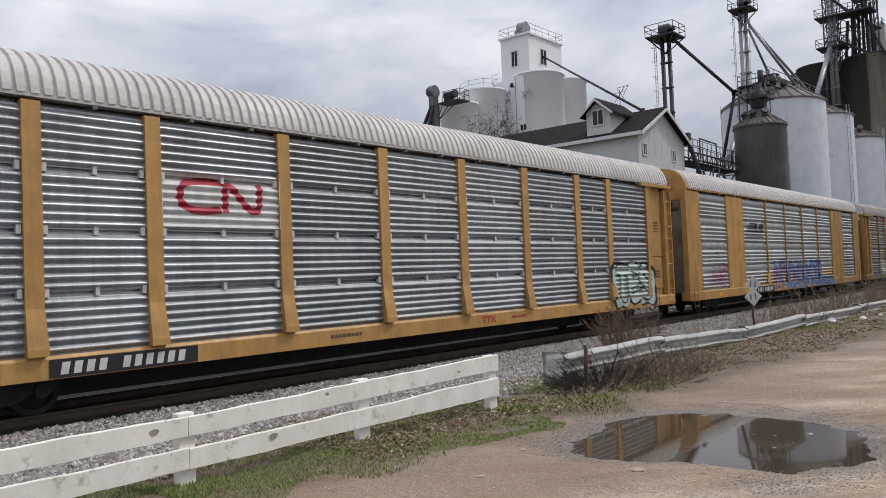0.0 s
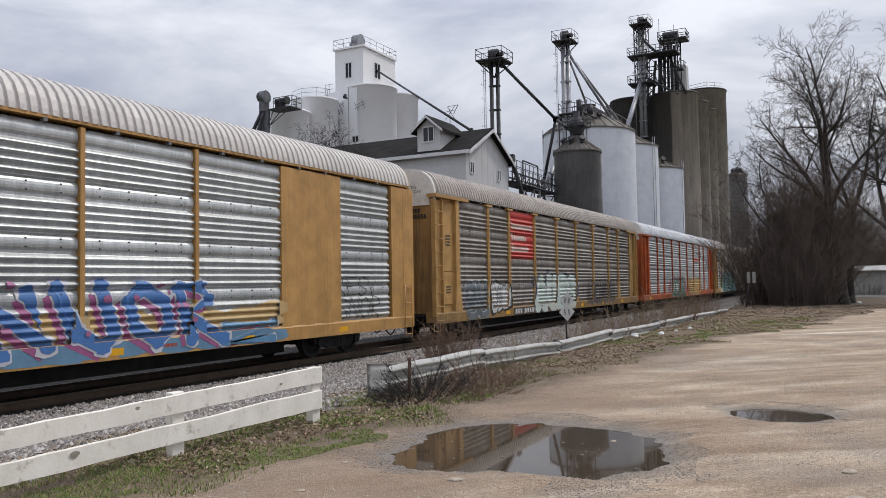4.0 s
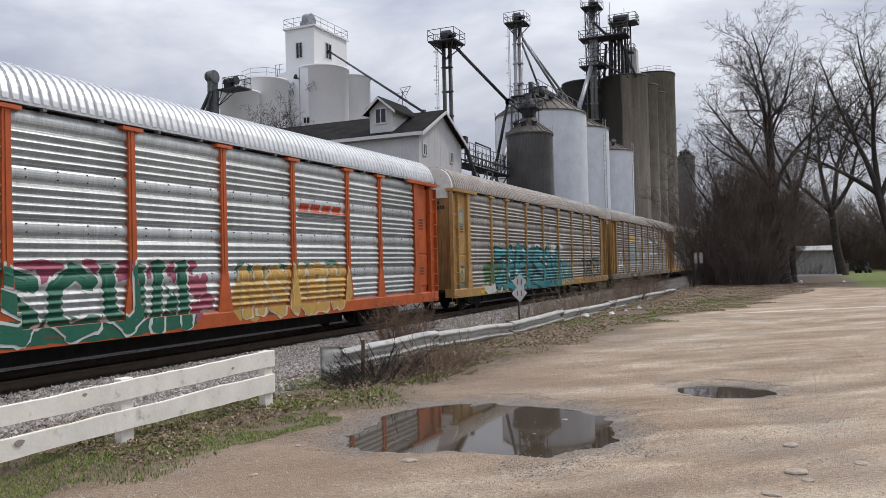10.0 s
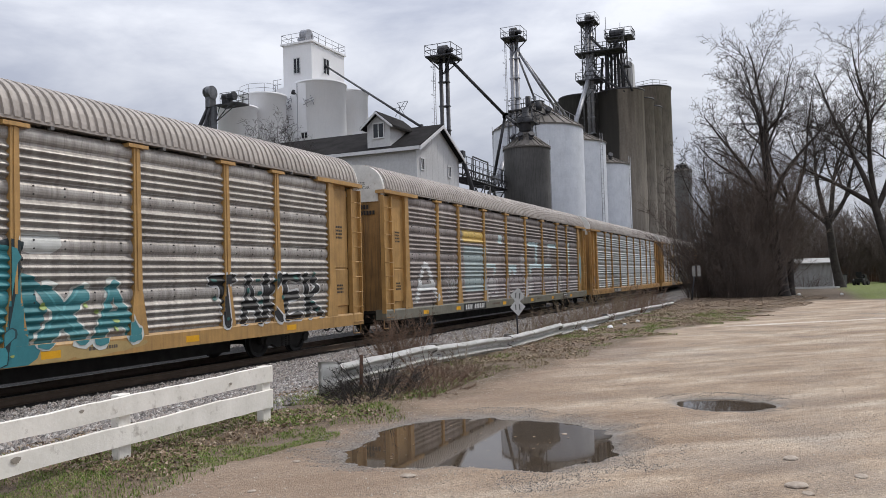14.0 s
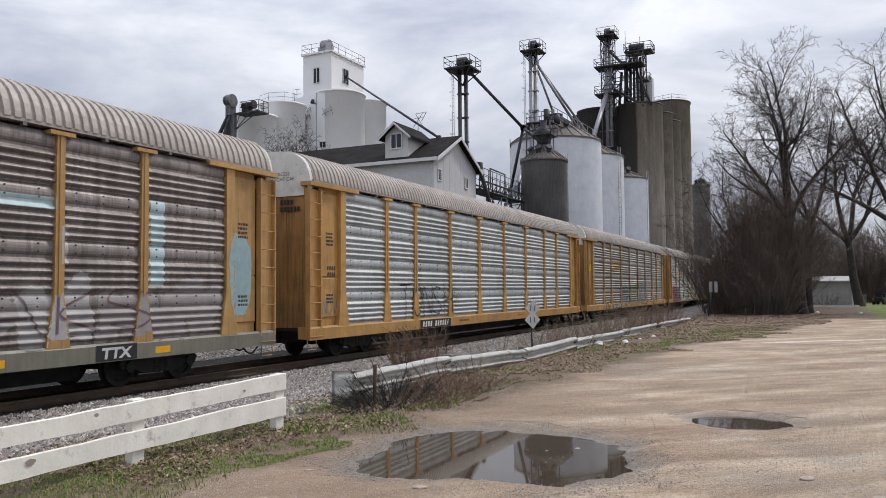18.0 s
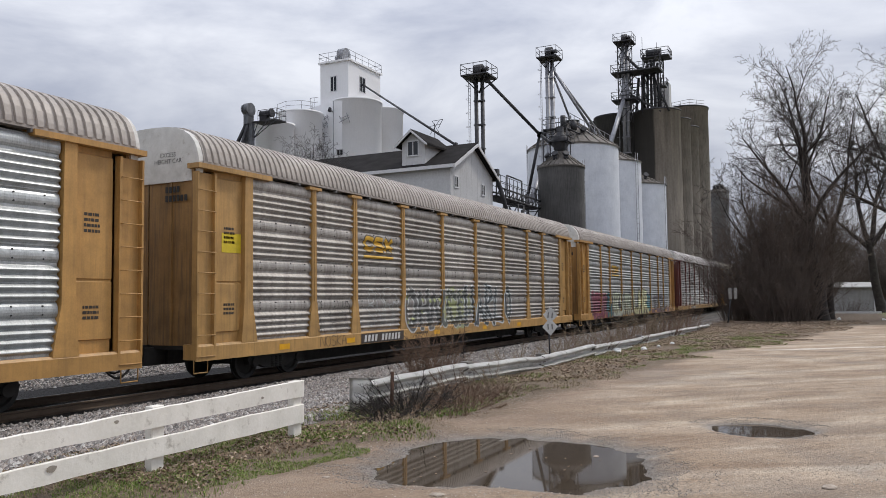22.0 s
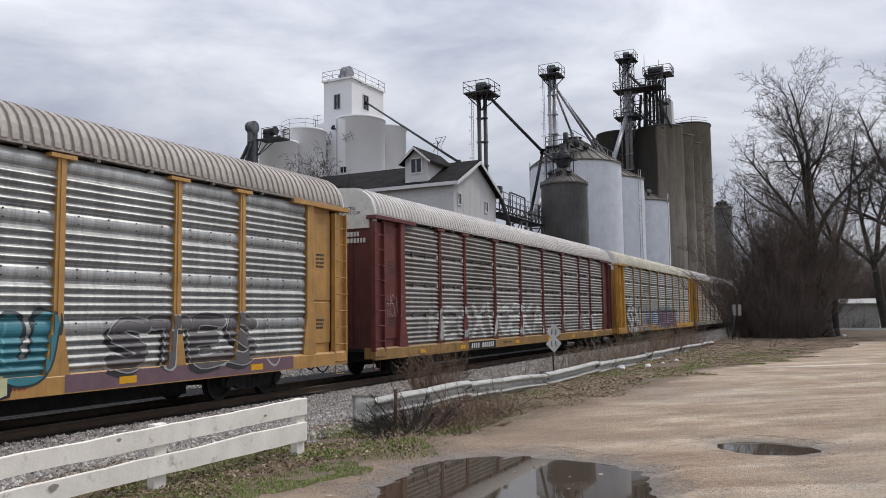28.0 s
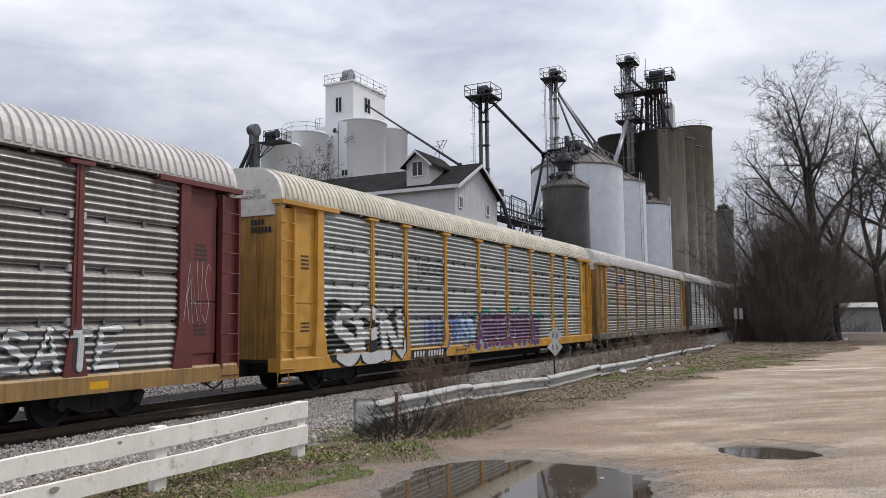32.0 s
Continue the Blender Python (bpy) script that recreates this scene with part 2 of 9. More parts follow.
def letters(text, height, depth=0.0, shear=0.0, bold=0.0, space=1.0):
    """A mesh of built-in letters in the x-z plane, centred, of the given capital height."""
    cu = bpy.data.curves.new("letters", "FONT")
    cu.body = text
    cu.size = height / 0.69
    cu.shear = shear
    cu.offset = bold
    cu.space_character = space
    cu.align_x = "CENTER"
    cu.resolution_u = 3
    ob = bpy.data.objects.new("letters", cu)
    scene.collection.objects.link(ob)
    me = bpy.data.meshes.new_from_object(ob.evaluated_get(bpy.context.evaluated_depsgraph_get()))
    bpy.data.objects.remove(ob)
    bpy.data.curves.remove(cu)
    bm = bmesh.new()
    bm.from_mesh(me)
    bpy.data.meshes.remove(me)
    for v in bm.verts:
        v.co = Vector((v.co.x, 0, v.co.y - height / 2))
    return bm
# ------------------------------------------------------------ ground


def vnoise(x, y, size, seed):
    """Smooth value noise on arrays, from 0 to 1; size in metres."""
    table = np.random.RandomState(seed).rand(256, 256)
    u, v = x / size, y / size
    i, j = np.floor(u).astype(int), np.floor(v).astype(int)
    fu, fv = u - i, v - j
    fu, fv = fu * fu * (3 - 2 * fu), fv * fv * (3 - 2 * fv)
    i0, i1, j0, j1 = i % 256, (i + 1) % 256, j % 256, (j + 1) % 256
    return (table[i0, j0] * (1 - fu) + table[i1, j0] * fu) * (1 - fv) + (table[i0, j1] * (1 - fu) + table[i1, j1] * fu) * fv


TRACK_X = -14.15               # the track runs along y
RAIL_Z = -0.35
WATER_Z = -0.035
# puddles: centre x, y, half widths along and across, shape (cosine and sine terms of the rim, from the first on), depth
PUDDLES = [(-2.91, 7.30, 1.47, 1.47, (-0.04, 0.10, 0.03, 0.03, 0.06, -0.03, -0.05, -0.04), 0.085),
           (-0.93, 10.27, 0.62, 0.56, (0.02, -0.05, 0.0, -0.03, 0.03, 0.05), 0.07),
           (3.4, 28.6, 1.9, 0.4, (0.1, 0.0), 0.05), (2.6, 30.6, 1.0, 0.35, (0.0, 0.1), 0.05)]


def smooth01(a):
    a = np.clip(a, 0, 1)
    return a * a * (3 - 2 * a)


def ground_height(x, y):
    x, y = np.asarray(x, float), np.asarray(y, float)
    z = (vnoise(x, y, 1.7, 1) - 0.5) * 0.03 + (vnoise(x * 0.8 + y * 0.6, y * 0.8 - x * 0.6, 0.45, 2) - 0.5) * 0.014 + (vnoise(x * 0.6 - y * 0.8, y * 0.6 + x * 0.8, 0.13, 3) - 0.5) * 0.005
    z = z + 0.012
    verge = smooth01((-4.0 - x) / 0.8) * smooth01((x + 7.2) / 1.0)
    z = z + verge * (0.0 + (vnoise(x, y, 0.6, 4) - 0.5) * 0.06)
    z = z - 0.50 * smooth01((-6.4 - x) / 5.0)
    z = z - 0.12 * smooth01((-17.0 - x) / 2.0)
    bed = smooth01((x - TRACK_X + 2.6) / 0.8) * smooth01((TRACK_X + 2.6 - x) / 0.8)
    z = z * (1 - bed) + (-0.515 + (vnoise(x, y, 0.15, 8) - 0.5) * 0.02) * bed
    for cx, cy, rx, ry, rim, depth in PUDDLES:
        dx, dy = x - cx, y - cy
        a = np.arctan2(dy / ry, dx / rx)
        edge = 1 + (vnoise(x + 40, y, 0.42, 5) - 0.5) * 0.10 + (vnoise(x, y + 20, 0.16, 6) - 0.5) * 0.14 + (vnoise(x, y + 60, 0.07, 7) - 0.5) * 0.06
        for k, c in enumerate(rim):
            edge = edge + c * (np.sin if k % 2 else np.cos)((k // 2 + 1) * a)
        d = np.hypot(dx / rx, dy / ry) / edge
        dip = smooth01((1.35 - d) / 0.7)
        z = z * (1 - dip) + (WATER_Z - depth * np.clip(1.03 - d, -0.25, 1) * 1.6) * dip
    far = smooth01((np.hypot(x, y) - 60) / 60)
    return z * (1 - far * 0.5)


def graded(lo, hi, near_lo, near_hi, step, grow):
    line = list(np.arange(near_lo, near_hi, step))
    s, v = step, near_hi
    while v < hi:
        line.append(v)
        s *= grow
        v += s
    line.append(hi)
    s, v = step, near_lo
    front = []
    while v > lo:
        s *= grow
        v -= s
        front.append(max(v, lo))
    return np.array(sorted(set(front + line)))


gx = graded(-1500, 1500, -7.5, 2.6, 0.05, 1.07)
gy = graded(-1500, 2600, 3.6, 12.0, 0.05, 1.018)
GX, GY = np.meshgrid(gx, gy)
GZ = ground_height(GX, GY)
nx, ny = len(gx), len(gy)
co = np.stack([GX, GY, GZ], -1).reshape(-1, 3)
ii = np.arange(nx * ny).reshape(ny, nx)
quads = np.stack([ii[:-1, :-1], ii[:-1, 1:], ii[1:, 1:], ii[1:, :-1]], -1).reshape(-1, 4)


def sheet(name, verts, faces, material, smooth=True):
    """A mesh object from arrays of corners and of faces that all have the same number of corners."""
    me = bpy.data.meshes.new(name)
    k = faces.shape[1]
    me.vertices.add(len(verts))
    me.vertices.foreach_set("co", np.ascontiguousarray(verts, dtype=np.float32).ravel())
    me.loops.add(faces.size)
    me.loops.foreach_set("vertex_index", np.ascontiguousarray(faces, dtype=np.int32).ravel())
    me.polygons.add(len(faces))
    me.polygons.foreach_set("loop_start", np.arange(0, faces.size, k, dtype=np.int32))
    me.polygons.foreach_set("use_smooth", np.full(len(faces), smooth))
    me.update(calc_edges=True)
    for m in material if isinstance(material, (list, tuple)) else [material]:
        me.materials.append(m)
    return new(name, me)


def ground_material():
    m, nt, bsdf = start("lot_verge_and_ballast")
    g = nt.nodes.new("ShaderNodeNewGeometry")
    pos = g.outputs["Position"]
    sep = nt.nodes.new("ShaderNodeSeparateXYZ")
    nt.links.new(pos, sep.inputs[0])
    px, py, pz = sep.outputs
    # dirt of the lot: broad wheel-worn bands, blotches and fine stones
    mp = nt.nodes.new("ShaderNodeMapping")
    mp.vector_type = "TEXTURE"
    mp.inputs["Rotation"].default_value = (0, 0, radians(54))
    mp.inputs["Scale"].default_value = (3.2, 0.8, 1)
    nt.links.new(pos, mp.inputs["Vector"])
    bands = noisy(nt, mp.outputs["Vector"], 0.9, 6, 0.62)
    blot = noisy(nt, pos, 0.8, 8, 0.62)
    fine = noisy(nt, pos, 26.0, 4, 0.7)
    grit = node(nt, "TexVoronoi", Scale=75.0)
    nt.links.new(pos, grit.inputs["Vector"])
    dirt = ramp(nt, bands, [(0.30, (0.215, 0.145, 0.095)), (0.43, (0.29, 0.208, 0.142)), (0.53, (0.405, 0.31, 0.222)), (0.66, (0.58, 0.485, 0.38))])
    dirt = mix(nt, 0.38, dirt, ramp(nt, blot, [(0.32, (0.18, 0.122, 0.078)), (0.5, (0.32, 0.237, 0.163)), (0.68, (0.50, 0.41, 0.31))]))
    # loose grey gravel lies in patches
    gravel = node(nt, "TexVoronoi", Scale=48.0)
    nt.links.new(pos, gravel.inputs["Vector"])
    chips = ramp(nt, gravel.outputs["Color"], [(0.1, (0.09, 0.08, 0.072)), (0.5, (0.26, 0.24, 0.22)), (0.9, (0.48, 0.46, 0.43))])
    chips = mix(nt, 1.0, chips, ramp(nt, gravel.outputs["Distance"], [(0.1, (1, 1, 1)), (0.8, (0.35, 0.35, 0.35))]), "MULTIPLY")
    patch_f = ramp(nt, noisy(nt, pos, 0.75, 6, 0.7), [(0.47, (0, 0, 0)), (0.60, (1, 1, 1))])
    dirt = mix(nt, mathn(nt, "MULTIPLY", patch_f, 0.22), dirt, chips)
    swirl = nt.nodes.new("ShaderNodeMapping")
    swirl.vector_type = "TEXTURE"
    swirl.inputs["Rotation"].default_value = (0, 0, radians(38))
    swirl.inputs["Scale"].default_value = (4.5, 0.5, 1)
    nt.links.new(pos, swirl.inputs["Vector"])
    drift = node(nt, "TexNoise", Scale=0.9, Detail=5, Roughness=0.6, Distortion=0.8)
    nt.links.new(swirl.outputs["Vector"], drift.inputs["Vector"])
    dirt = mix(nt, mathn(nt, "MULTIPLY", ramp(nt, drift.outputs["Fac"], [(0.50, (0, 0, 0)), (0.70, (1, 1, 1))]), 0.45), dirt, (0.54, 0.46, 0.368))
    dirt = mix(nt, mathn(nt, "MULTIPLY", ramp(nt, drift.outputs["Fac"], [(0.32, (1, 1, 1)), (0.50, (0, 0, 0))]), 0.6), dirt, (0.215, 0.15, 0.10))
    dirt = mix(nt, 0.42, dirt, ramp(nt, fine, [(0.3, (0.18, 0.18, 0.18)), (0.7, (0.82, 0.82, 0.82))]), "OVERLAY")
    dirt = mix(nt, 0.30, dirt, ramp(nt, grit.outputs["Color"], [(0.1, (0.2, 0.2, 0.2)), (0.9, (0.85, 0.84, 0.82))]), "OVERLAY")
    damp = mathn(nt, "ADD", px, mathn(nt, "MULTIPLY", mathn(nt, "SUBTRACT", blot, 0.5), 3.0))
    damp = mathn(nt, "ADD", mathn(nt, "MULTIPLY", damp, -0.5), mathn(nt, "MULTIPLY", mathn(nt, "SUBTRACT", py, 7.0), -0.05))
    dirt = mix(nt, mathn(nt, "MULTIPLY", ramp(nt, mathn(nt, "SUBTRACT", damp, 0.9), [(0.0, (0, 0, 0)), (0.9, (1, 1, 1))]), 0.7), dirt, mix(nt, fine, (0.15, 0.10, 0.068), (0.30, 0.215, 0.15)))
    # a pale, broken line that slants across the lot
    run = mathn(nt, "ABSOLUTE", mathn(nt, "SUBTRACT", mathn(nt, "SUBTRACT", py, mathn(nt, "MULTIPLY", px, 0.84)), 25.8))
    run = mathn(nt, "ADD", run, mathn(nt, "MULTIPLY", mathn(nt, "SUBTRACT", blot, 0.5), 0.9))
    pale_line = mathn(nt, "MULTIPLY", mathn(nt, "MULTIPLY", ramp(nt, run, [(0.08, (1, 1, 1)), (0.36, (0, 0, 0))]), ramp(nt, fine, [(0.35, (0, 0, 0)), (0.55, (1, 1, 1))])), ramp(nt, mathn(nt, "ADD", mathn(nt, "MULTIPLY", px, 0.5), 1.3), [(0.1, (0, 0, 0)), (0.6, (1, 1, 1))]))
    dirt = mix(nt, pale_line, dirt, (0.72, 0.66, 0.57))
    # wet margin, by height over the water
    wet = mathn(nt, "ADD", pz, mathn(nt, "MULTIPLY", mathn(nt, "SUBTRACT", blot, 0.5), 0.03))
    wetf = ramp(nt, mathn(nt, "ADD", mathn(nt, "MULTIPLY", wet, 12.0), 0.5), [(0.12, (1, 1, 1)), (0.60, (0, 0, 0))])
    lotm = ramp(nt, mathn(nt, "ADD", mathn(nt, "MULTIPLY", px, 0.5), 2.65), [(0.0, (0, 0, 0)), (0.4, (1, 1, 1))])
    wetf = mathn(nt, "MULTIPLY", wetf, lotm)
    dirt = mix(nt, mathn(nt, "MULTIPLY", wetf, 0.8), dirt, mix(nt, 0.5, (0.085, 0.07, 0.056), chips))
    # ballast: voronoi stones
    vor = node(nt, "TexVoronoi", Scale=17.0, Randomness=1.0)
    nt.links.new(pos, vor.inputs["Vector"])
    stones = ramp(nt, vor.outputs["Color"], [(0.05, (0.05, 0.046, 0.042)), (0.5, (0.14, 0.13, 0.12)), (0.95, (0.34, 0.32, 0.30))])
    gaps = ramp(nt, vor.outputs["Distance"], [(0.02, (1, 1, 1)), (0.75, (0.15, 0.15, 0.15))])
    ballast = mix(nt, 1.0, stones, gaps, "MULTIPLY")
    ballast = mix(nt, mathn(nt, "MULTIPLY", blot, 0.35), ballast, (0.13, 0.10, 0.08))
    # the train's shade, painted dark into the ballast under and beyond the rails
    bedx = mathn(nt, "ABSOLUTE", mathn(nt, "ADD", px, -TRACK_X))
    bed_shade = ramp(nt, mathn(nt, "ADD", mathn(nt, "MULTIPLY", bedx, 0.5), mathn(nt, "MULTIPLY", mathn(nt, "SUBTRACT", blot, 0.5), 0.25)), [(0.92, (1, 1, 1)), (0.999, (0, 0, 0))])
    bed_shade = mathn(nt, "MAXIMUM", bed_shade, ramp(nt, mathn(nt, "SUBTRACT", mathn(nt, "MULTIPLY", px, -1.0), 14.5), [(0.0, (0, 0, 0)), (0.5, (1, 1, 1))]))
    ballast = mix(nt, mathn(nt, "MULTIPLY", bed_shade, 0.93), ballast, (0.022, 0.019, 0.017))
    # verge: leaf litter and thin grass
    litter = ramp(nt, fine, [(0.25, (0.05, 0.035, 0.023)), (0.5, (0.14, 0.10, 0.066)), (0.75, (0.26, 0.195, 0.13))])
    green = ramp(nt, fine, [(0.3, (0.03, 0.045, 0.012)), (0.7, (0.09, 0.12, 0.035))])
    gpatch = noisy(nt, pos, 0.85, 5, 0.6)
    verge = mix(nt, ramp(nt, gpatch, [(0.62, (0, 0, 0)), (0.75, (1, 1, 1))]), litter, green)
    # borders
    wob = mathn(nt, "MULTIPLY", mathn(nt, "SUBTRACT", noisy(nt, pos, 0.9, 5, 0.65), 0.5), 1.6)
    edge = mathn(nt, "ADD", px, wob)
    slope = mathn(nt, "MAXIMUM", mathn(nt, "MULTIPLY", mathn(nt, "SUBTRACT", mathn(nt, "MINIMUM", py, 40.0), 6.0), 0.075), mathn(nt, "ADD", mathn(nt, "MULTIPLY", mathn(nt, "SUBTRACT", mathn(nt, "MINIMUM", py, 30.0), 17.5), 0.25), mathn(nt, "MULTIPLY", mathn(nt, "MINIMUM", mathn(nt, "MAXIMUM", mathn(nt, "SUBTRACT", py, 30.0), 0.0), 24.0), 0.16)))
    lot_f = ramp(nt, mathn(nt, "ADD", mathn(nt, "SUBTRACT", edge, slope), 5.1), [(0.2, (0, 0, 0)), (0.75, (1, 1, 1))])
    col = mix(nt, lot_f, verge, dirt)
    bal_f = ramp(nt, mathn(nt, "ADD", mathn(nt, "MULTIPLY", edge, -0.6), -3.2), [(0.4, (0, 0, 0)), (0.75, (1, 1, 1))])
    col = mix(nt, bal_f, col, ballast)
    # far: lawn beyond the lot, rough grass beyond the track
    lawn = ramp(nt, noisy(nt, pos, 3.0, 5, 0.7), [(0.3, (0.075, 0.095, 0.016)), (0.7, (0.15, 0.185, 0.04))])
    wide = noisy(nt, pos, 0.12, 4, 0.6)
    fary = mathn(nt, "ADD", py, mathn(nt, "ADD", mathn(nt, "MULTIPLY", px, -1.0), mathn(nt, "MULTIPLY", wob, 2.0)))
    lawn_f = ramp(nt, mathn(nt, "MULTIPLY", mathn(nt, "SUBTRACT", fary, 40.0), 0.2), [(0.1, (0, 0, 0)), (0.5, (1, 1, 1))])
    woods = ramp(nt, mathn(nt, "MULTIPLY", mathn(nt, "SUBTRACT", mathn(nt, "ADD", py, mathn(nt, "MULTIPLY", wob, 2.0)), 42.0), 0.2), [(0.1, (0, 0, 0)), (0.6, (1, 1, 1))])
    notrack = ramp(nt, mathn(nt, "ADD", mathn(nt, "MULTIPLY", px, 0.25), 2.2), [(0.3, (0, 0, 0)), (0.6, (1, 1, 1))])
    col = mix(nt, mathn(nt, "MULTIPLY", woods, notrack), col, mix(nt, 0.5, litter, (0.075, 0.055, 0.038)))
    notrail = ramp(nt, mathn(nt, "ADD", mathn(nt, "MULTIPLY", mathn(nt, "ADD", px, mathn(nt, "MULTIPLY", wob, 0.6)), 0.4), -0.6), [(0.3, (0, 0, 0)), (0.7, (1, 1, 1))])
    col = mix(nt, mathn(nt, "MULTIPLY", lawn_f, notrail), col, lawn)
    back = ramp(nt, mathn(nt, "ADD", mathn(nt, "MULTIPLY", px, -0.12), -2.9), [(0.2, (0, 0, 0)), (0.8, (1, 1, 1))])
    col = mix(nt, back, col, ramp(nt, wide, [(0.35, (0.13, 0.11, 0.085)), (0.65, (0.09, 0.10, 0.045))]))
    nt.links.new(col, bsdf.inputs["Base Color"])
    rr = mix(nt, wetf, (0.95, 0.95, 0.95), (0.42, 0.42, 0.42))
    nt.links.new(rr, bsdf.inputs["Roughness"])
    h = mathn(nt, "ADD", mathn(nt, "MULTIPLY", fine, 0.6), mathn(nt, "MULTIPLY", grit.outputs["Distance"], 0.6))
    h = mathn(nt, "ADD", h, mathn(nt, "MULTIPLY", mathn(nt, "MULTIPLY", vor.outputs["Distance"], bal_f), -2.5))
    bumped(nt, bsdf, h, 0.8, 0.025)
    return m


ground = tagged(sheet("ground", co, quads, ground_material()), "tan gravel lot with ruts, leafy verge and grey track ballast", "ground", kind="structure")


def water_material():
    m, nt, bsdf = start("muddy_still_water")
    bsdf.inputs["Base Color"].default_value = (0.058, 0.044, 0.031, 1)
    bsdf.inputs["Roughness"].default_value = 0.03
    bsdf.inputs["IOR"].default_value = 1.33
    vec = coords(nt)
    bumped(nt, bsdf, noisy(nt, vec, 5.0, 2, 0.5), 0.012, 0.01)
    return m


M["water"] = water_material()
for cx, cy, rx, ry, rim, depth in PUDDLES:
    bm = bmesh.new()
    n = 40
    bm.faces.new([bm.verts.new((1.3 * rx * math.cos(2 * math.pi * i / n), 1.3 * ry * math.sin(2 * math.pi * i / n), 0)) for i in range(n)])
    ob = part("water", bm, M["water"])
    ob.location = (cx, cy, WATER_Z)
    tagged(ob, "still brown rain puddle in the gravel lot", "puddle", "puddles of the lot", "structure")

# ------------------------------------------------------------ track


def build_track():
    for side in (-1, 1):
        x = TRACK_X + side * 0.755
        bm = bmesh.new()
        prism(bm, [(x - 0.07, RAIL_Z - 0.18), (x + 0.07, RAIL_Z - 0.18), (x + 0.07, RAIL_Z - 0.165), (x + 0.01, RAIL_Z - 0.14), (x + 0.01, RAIL_Z - 0.05),
                   (x + 0.036, RAIL_Z - 0.035), (x + 0.036, RAIL_Z - 0.006), (x + 0.03, RAIL_Z), (x - 0.03, RAIL_Z), (x - 0.036, RAIL_Z - 0.006),
                   (x - 0.036, RAIL_Z - 0.035), (x - 0.01, RAIL_Z - 0.05), (x - 0.01, RAIL_Z - 0.14), (x - 0.07, RAIL_Z - 0.165)], "y", -60, 320)
        ob = part("rail", mended(bm), [M["rail_steel"]])
        tagged(ob, "rusty steel running rail on wooden ties", "rail", "rails of the track", "structure")
    bm = bmesh.new()
    box(bm, -1.3, 1.3, -0.115, 0.115, -0.17, 0.0)
    bmesh.ops.bevel(bm, geom=bm.edges[:], offset=0.012, segments=1, affect="EDGES")
    me_tie = part("tie", bm, M["tie"])
    tagged(me_tie, "dark creosoted wooden railway tie in the ballast", "railway tie", "ties of the track", "structure")
    rnd = random.Random(4)
    me_tie.matrix_basis = pose(TRACK_X, -6, RAIL_Z - 0.181, 0, 0, 0)
    for i in range(1, 150):
        copy_thing(me_tie, pose(TRACK_X + rnd.uniform(-0.05, 0.05), -6 + i * 0.53, RAIL_Z - 0.181 - rnd.uniform(0, 0.012), 0, 0, rnd.uniform(-0.8, 0.8)))


build_track()

# ------------------------------------------------------------ the train
CAR_L = 28.375
HALF = CAR_L / 2
POSTS = (-9.1, -7.08, -4.25, -1.42, 1.42, 4.25, 7.08, 9.1)
BAY_END = 11.62
LAYOUTS = {"usual": [-BAY_END, *POSTS, BAY_END], "shifted": [-11.45, -9.46, -7.44, -4.61, -1.78, 1.06, 3.89, 6.74, 8.73, 11.45],
           "plated": [-12.13, -9.27, -7.36, -4.25, -1.42, 1.42, 4.25, 7.1, 9.5, 12.13]}
SIDE = 1.485                   # base plane of the side panels, from the car's middle
RIB = 0.072
Z_SILL0, Z_SILL, Z_TOP = 0.62, 0.985, 4.93


def panel_profile(kind):
    """(x, z) line up a side panel: four tiers of ribs with flat bolted bands between, or evenly ribbed with gaps."""
    pts = []
    tier = (Z_TOP - Z_SILL) / 4
    for k in range(4):
        z = Z_SILL + k * tier
        if kind == "tiered":
            ribs, pitch, lead = 4, 0.156, 0.02
            if k == 0:
                lead = 0.05
        else:
            ribs, pitch, lead = 6, 0.147, 0.022
        pts.append((SIDE, z))
        for i in range(ribs):
            b = z + lead + i * pitch
            pts += [(SIDE, b), (SIDE + RIB * 0.82, b + 0.040), (SIDE + RIB, b + 0.056), (SIDE + RIB, b + 0.068), (SIDE + RIB * 0.88, b + 0.086), (SIDE + RIB * 0.5, b + 0.112), (SIDE + RIB * 0.12, b + 0.136), (SIDE, b + 0.146)]
        if kind == "tiered":
            e = z + tier
            pts += [(SIDE, e - 0.300), (SIDE + 0.022, e - 0.282), (SIDE + 0.042, e - 0.240), (SIDE + 0.05, e - 0.19), (SIDE + 0.048, e - 0.14), (SIDE + 0.036, e - 0.09), (SIDE + 0.014, e - 0.045), (SIDE - 0.012, e - 0.018), (SIDE - 0.03, e - 0.016), (SIDE - 0.03, e - 0.002)]
        else:
            e = z + tier
            pts += [(SIDE, e - 0.052), (SIDE - 0.10, e - 0.050), (SIDE - 0.10, e - 0.001)]
    pts.append((SIDE, Z_TOP))
    return pts


PROFILE = {k: panel_profile(k) for k in ("tiered", "even")}


def side_x(kind, z):
    pts = PROFILE[kind]
    for (x0, z0), (x1, z1) in zip(pts, pts[1:]):
        if z0 <= z <= z1:
            return x0 + (x1 - x0) * ((z - z0) / (z1 - z0) if z1 > z0 else 0)
    return SIDE


def roof_line():
    """Cross-section of half the roof from eave to crown, from the middle."""
    return [(1.575, 5.03), (1.56, 5.14), (1.51, 5.32), (1.42, 5.50), (1.28, 5.65), (1.08, 5.77), (0.86, 5.845), (0.6, 5.885), (0.3, 5.905), (0.0, 5.91)]


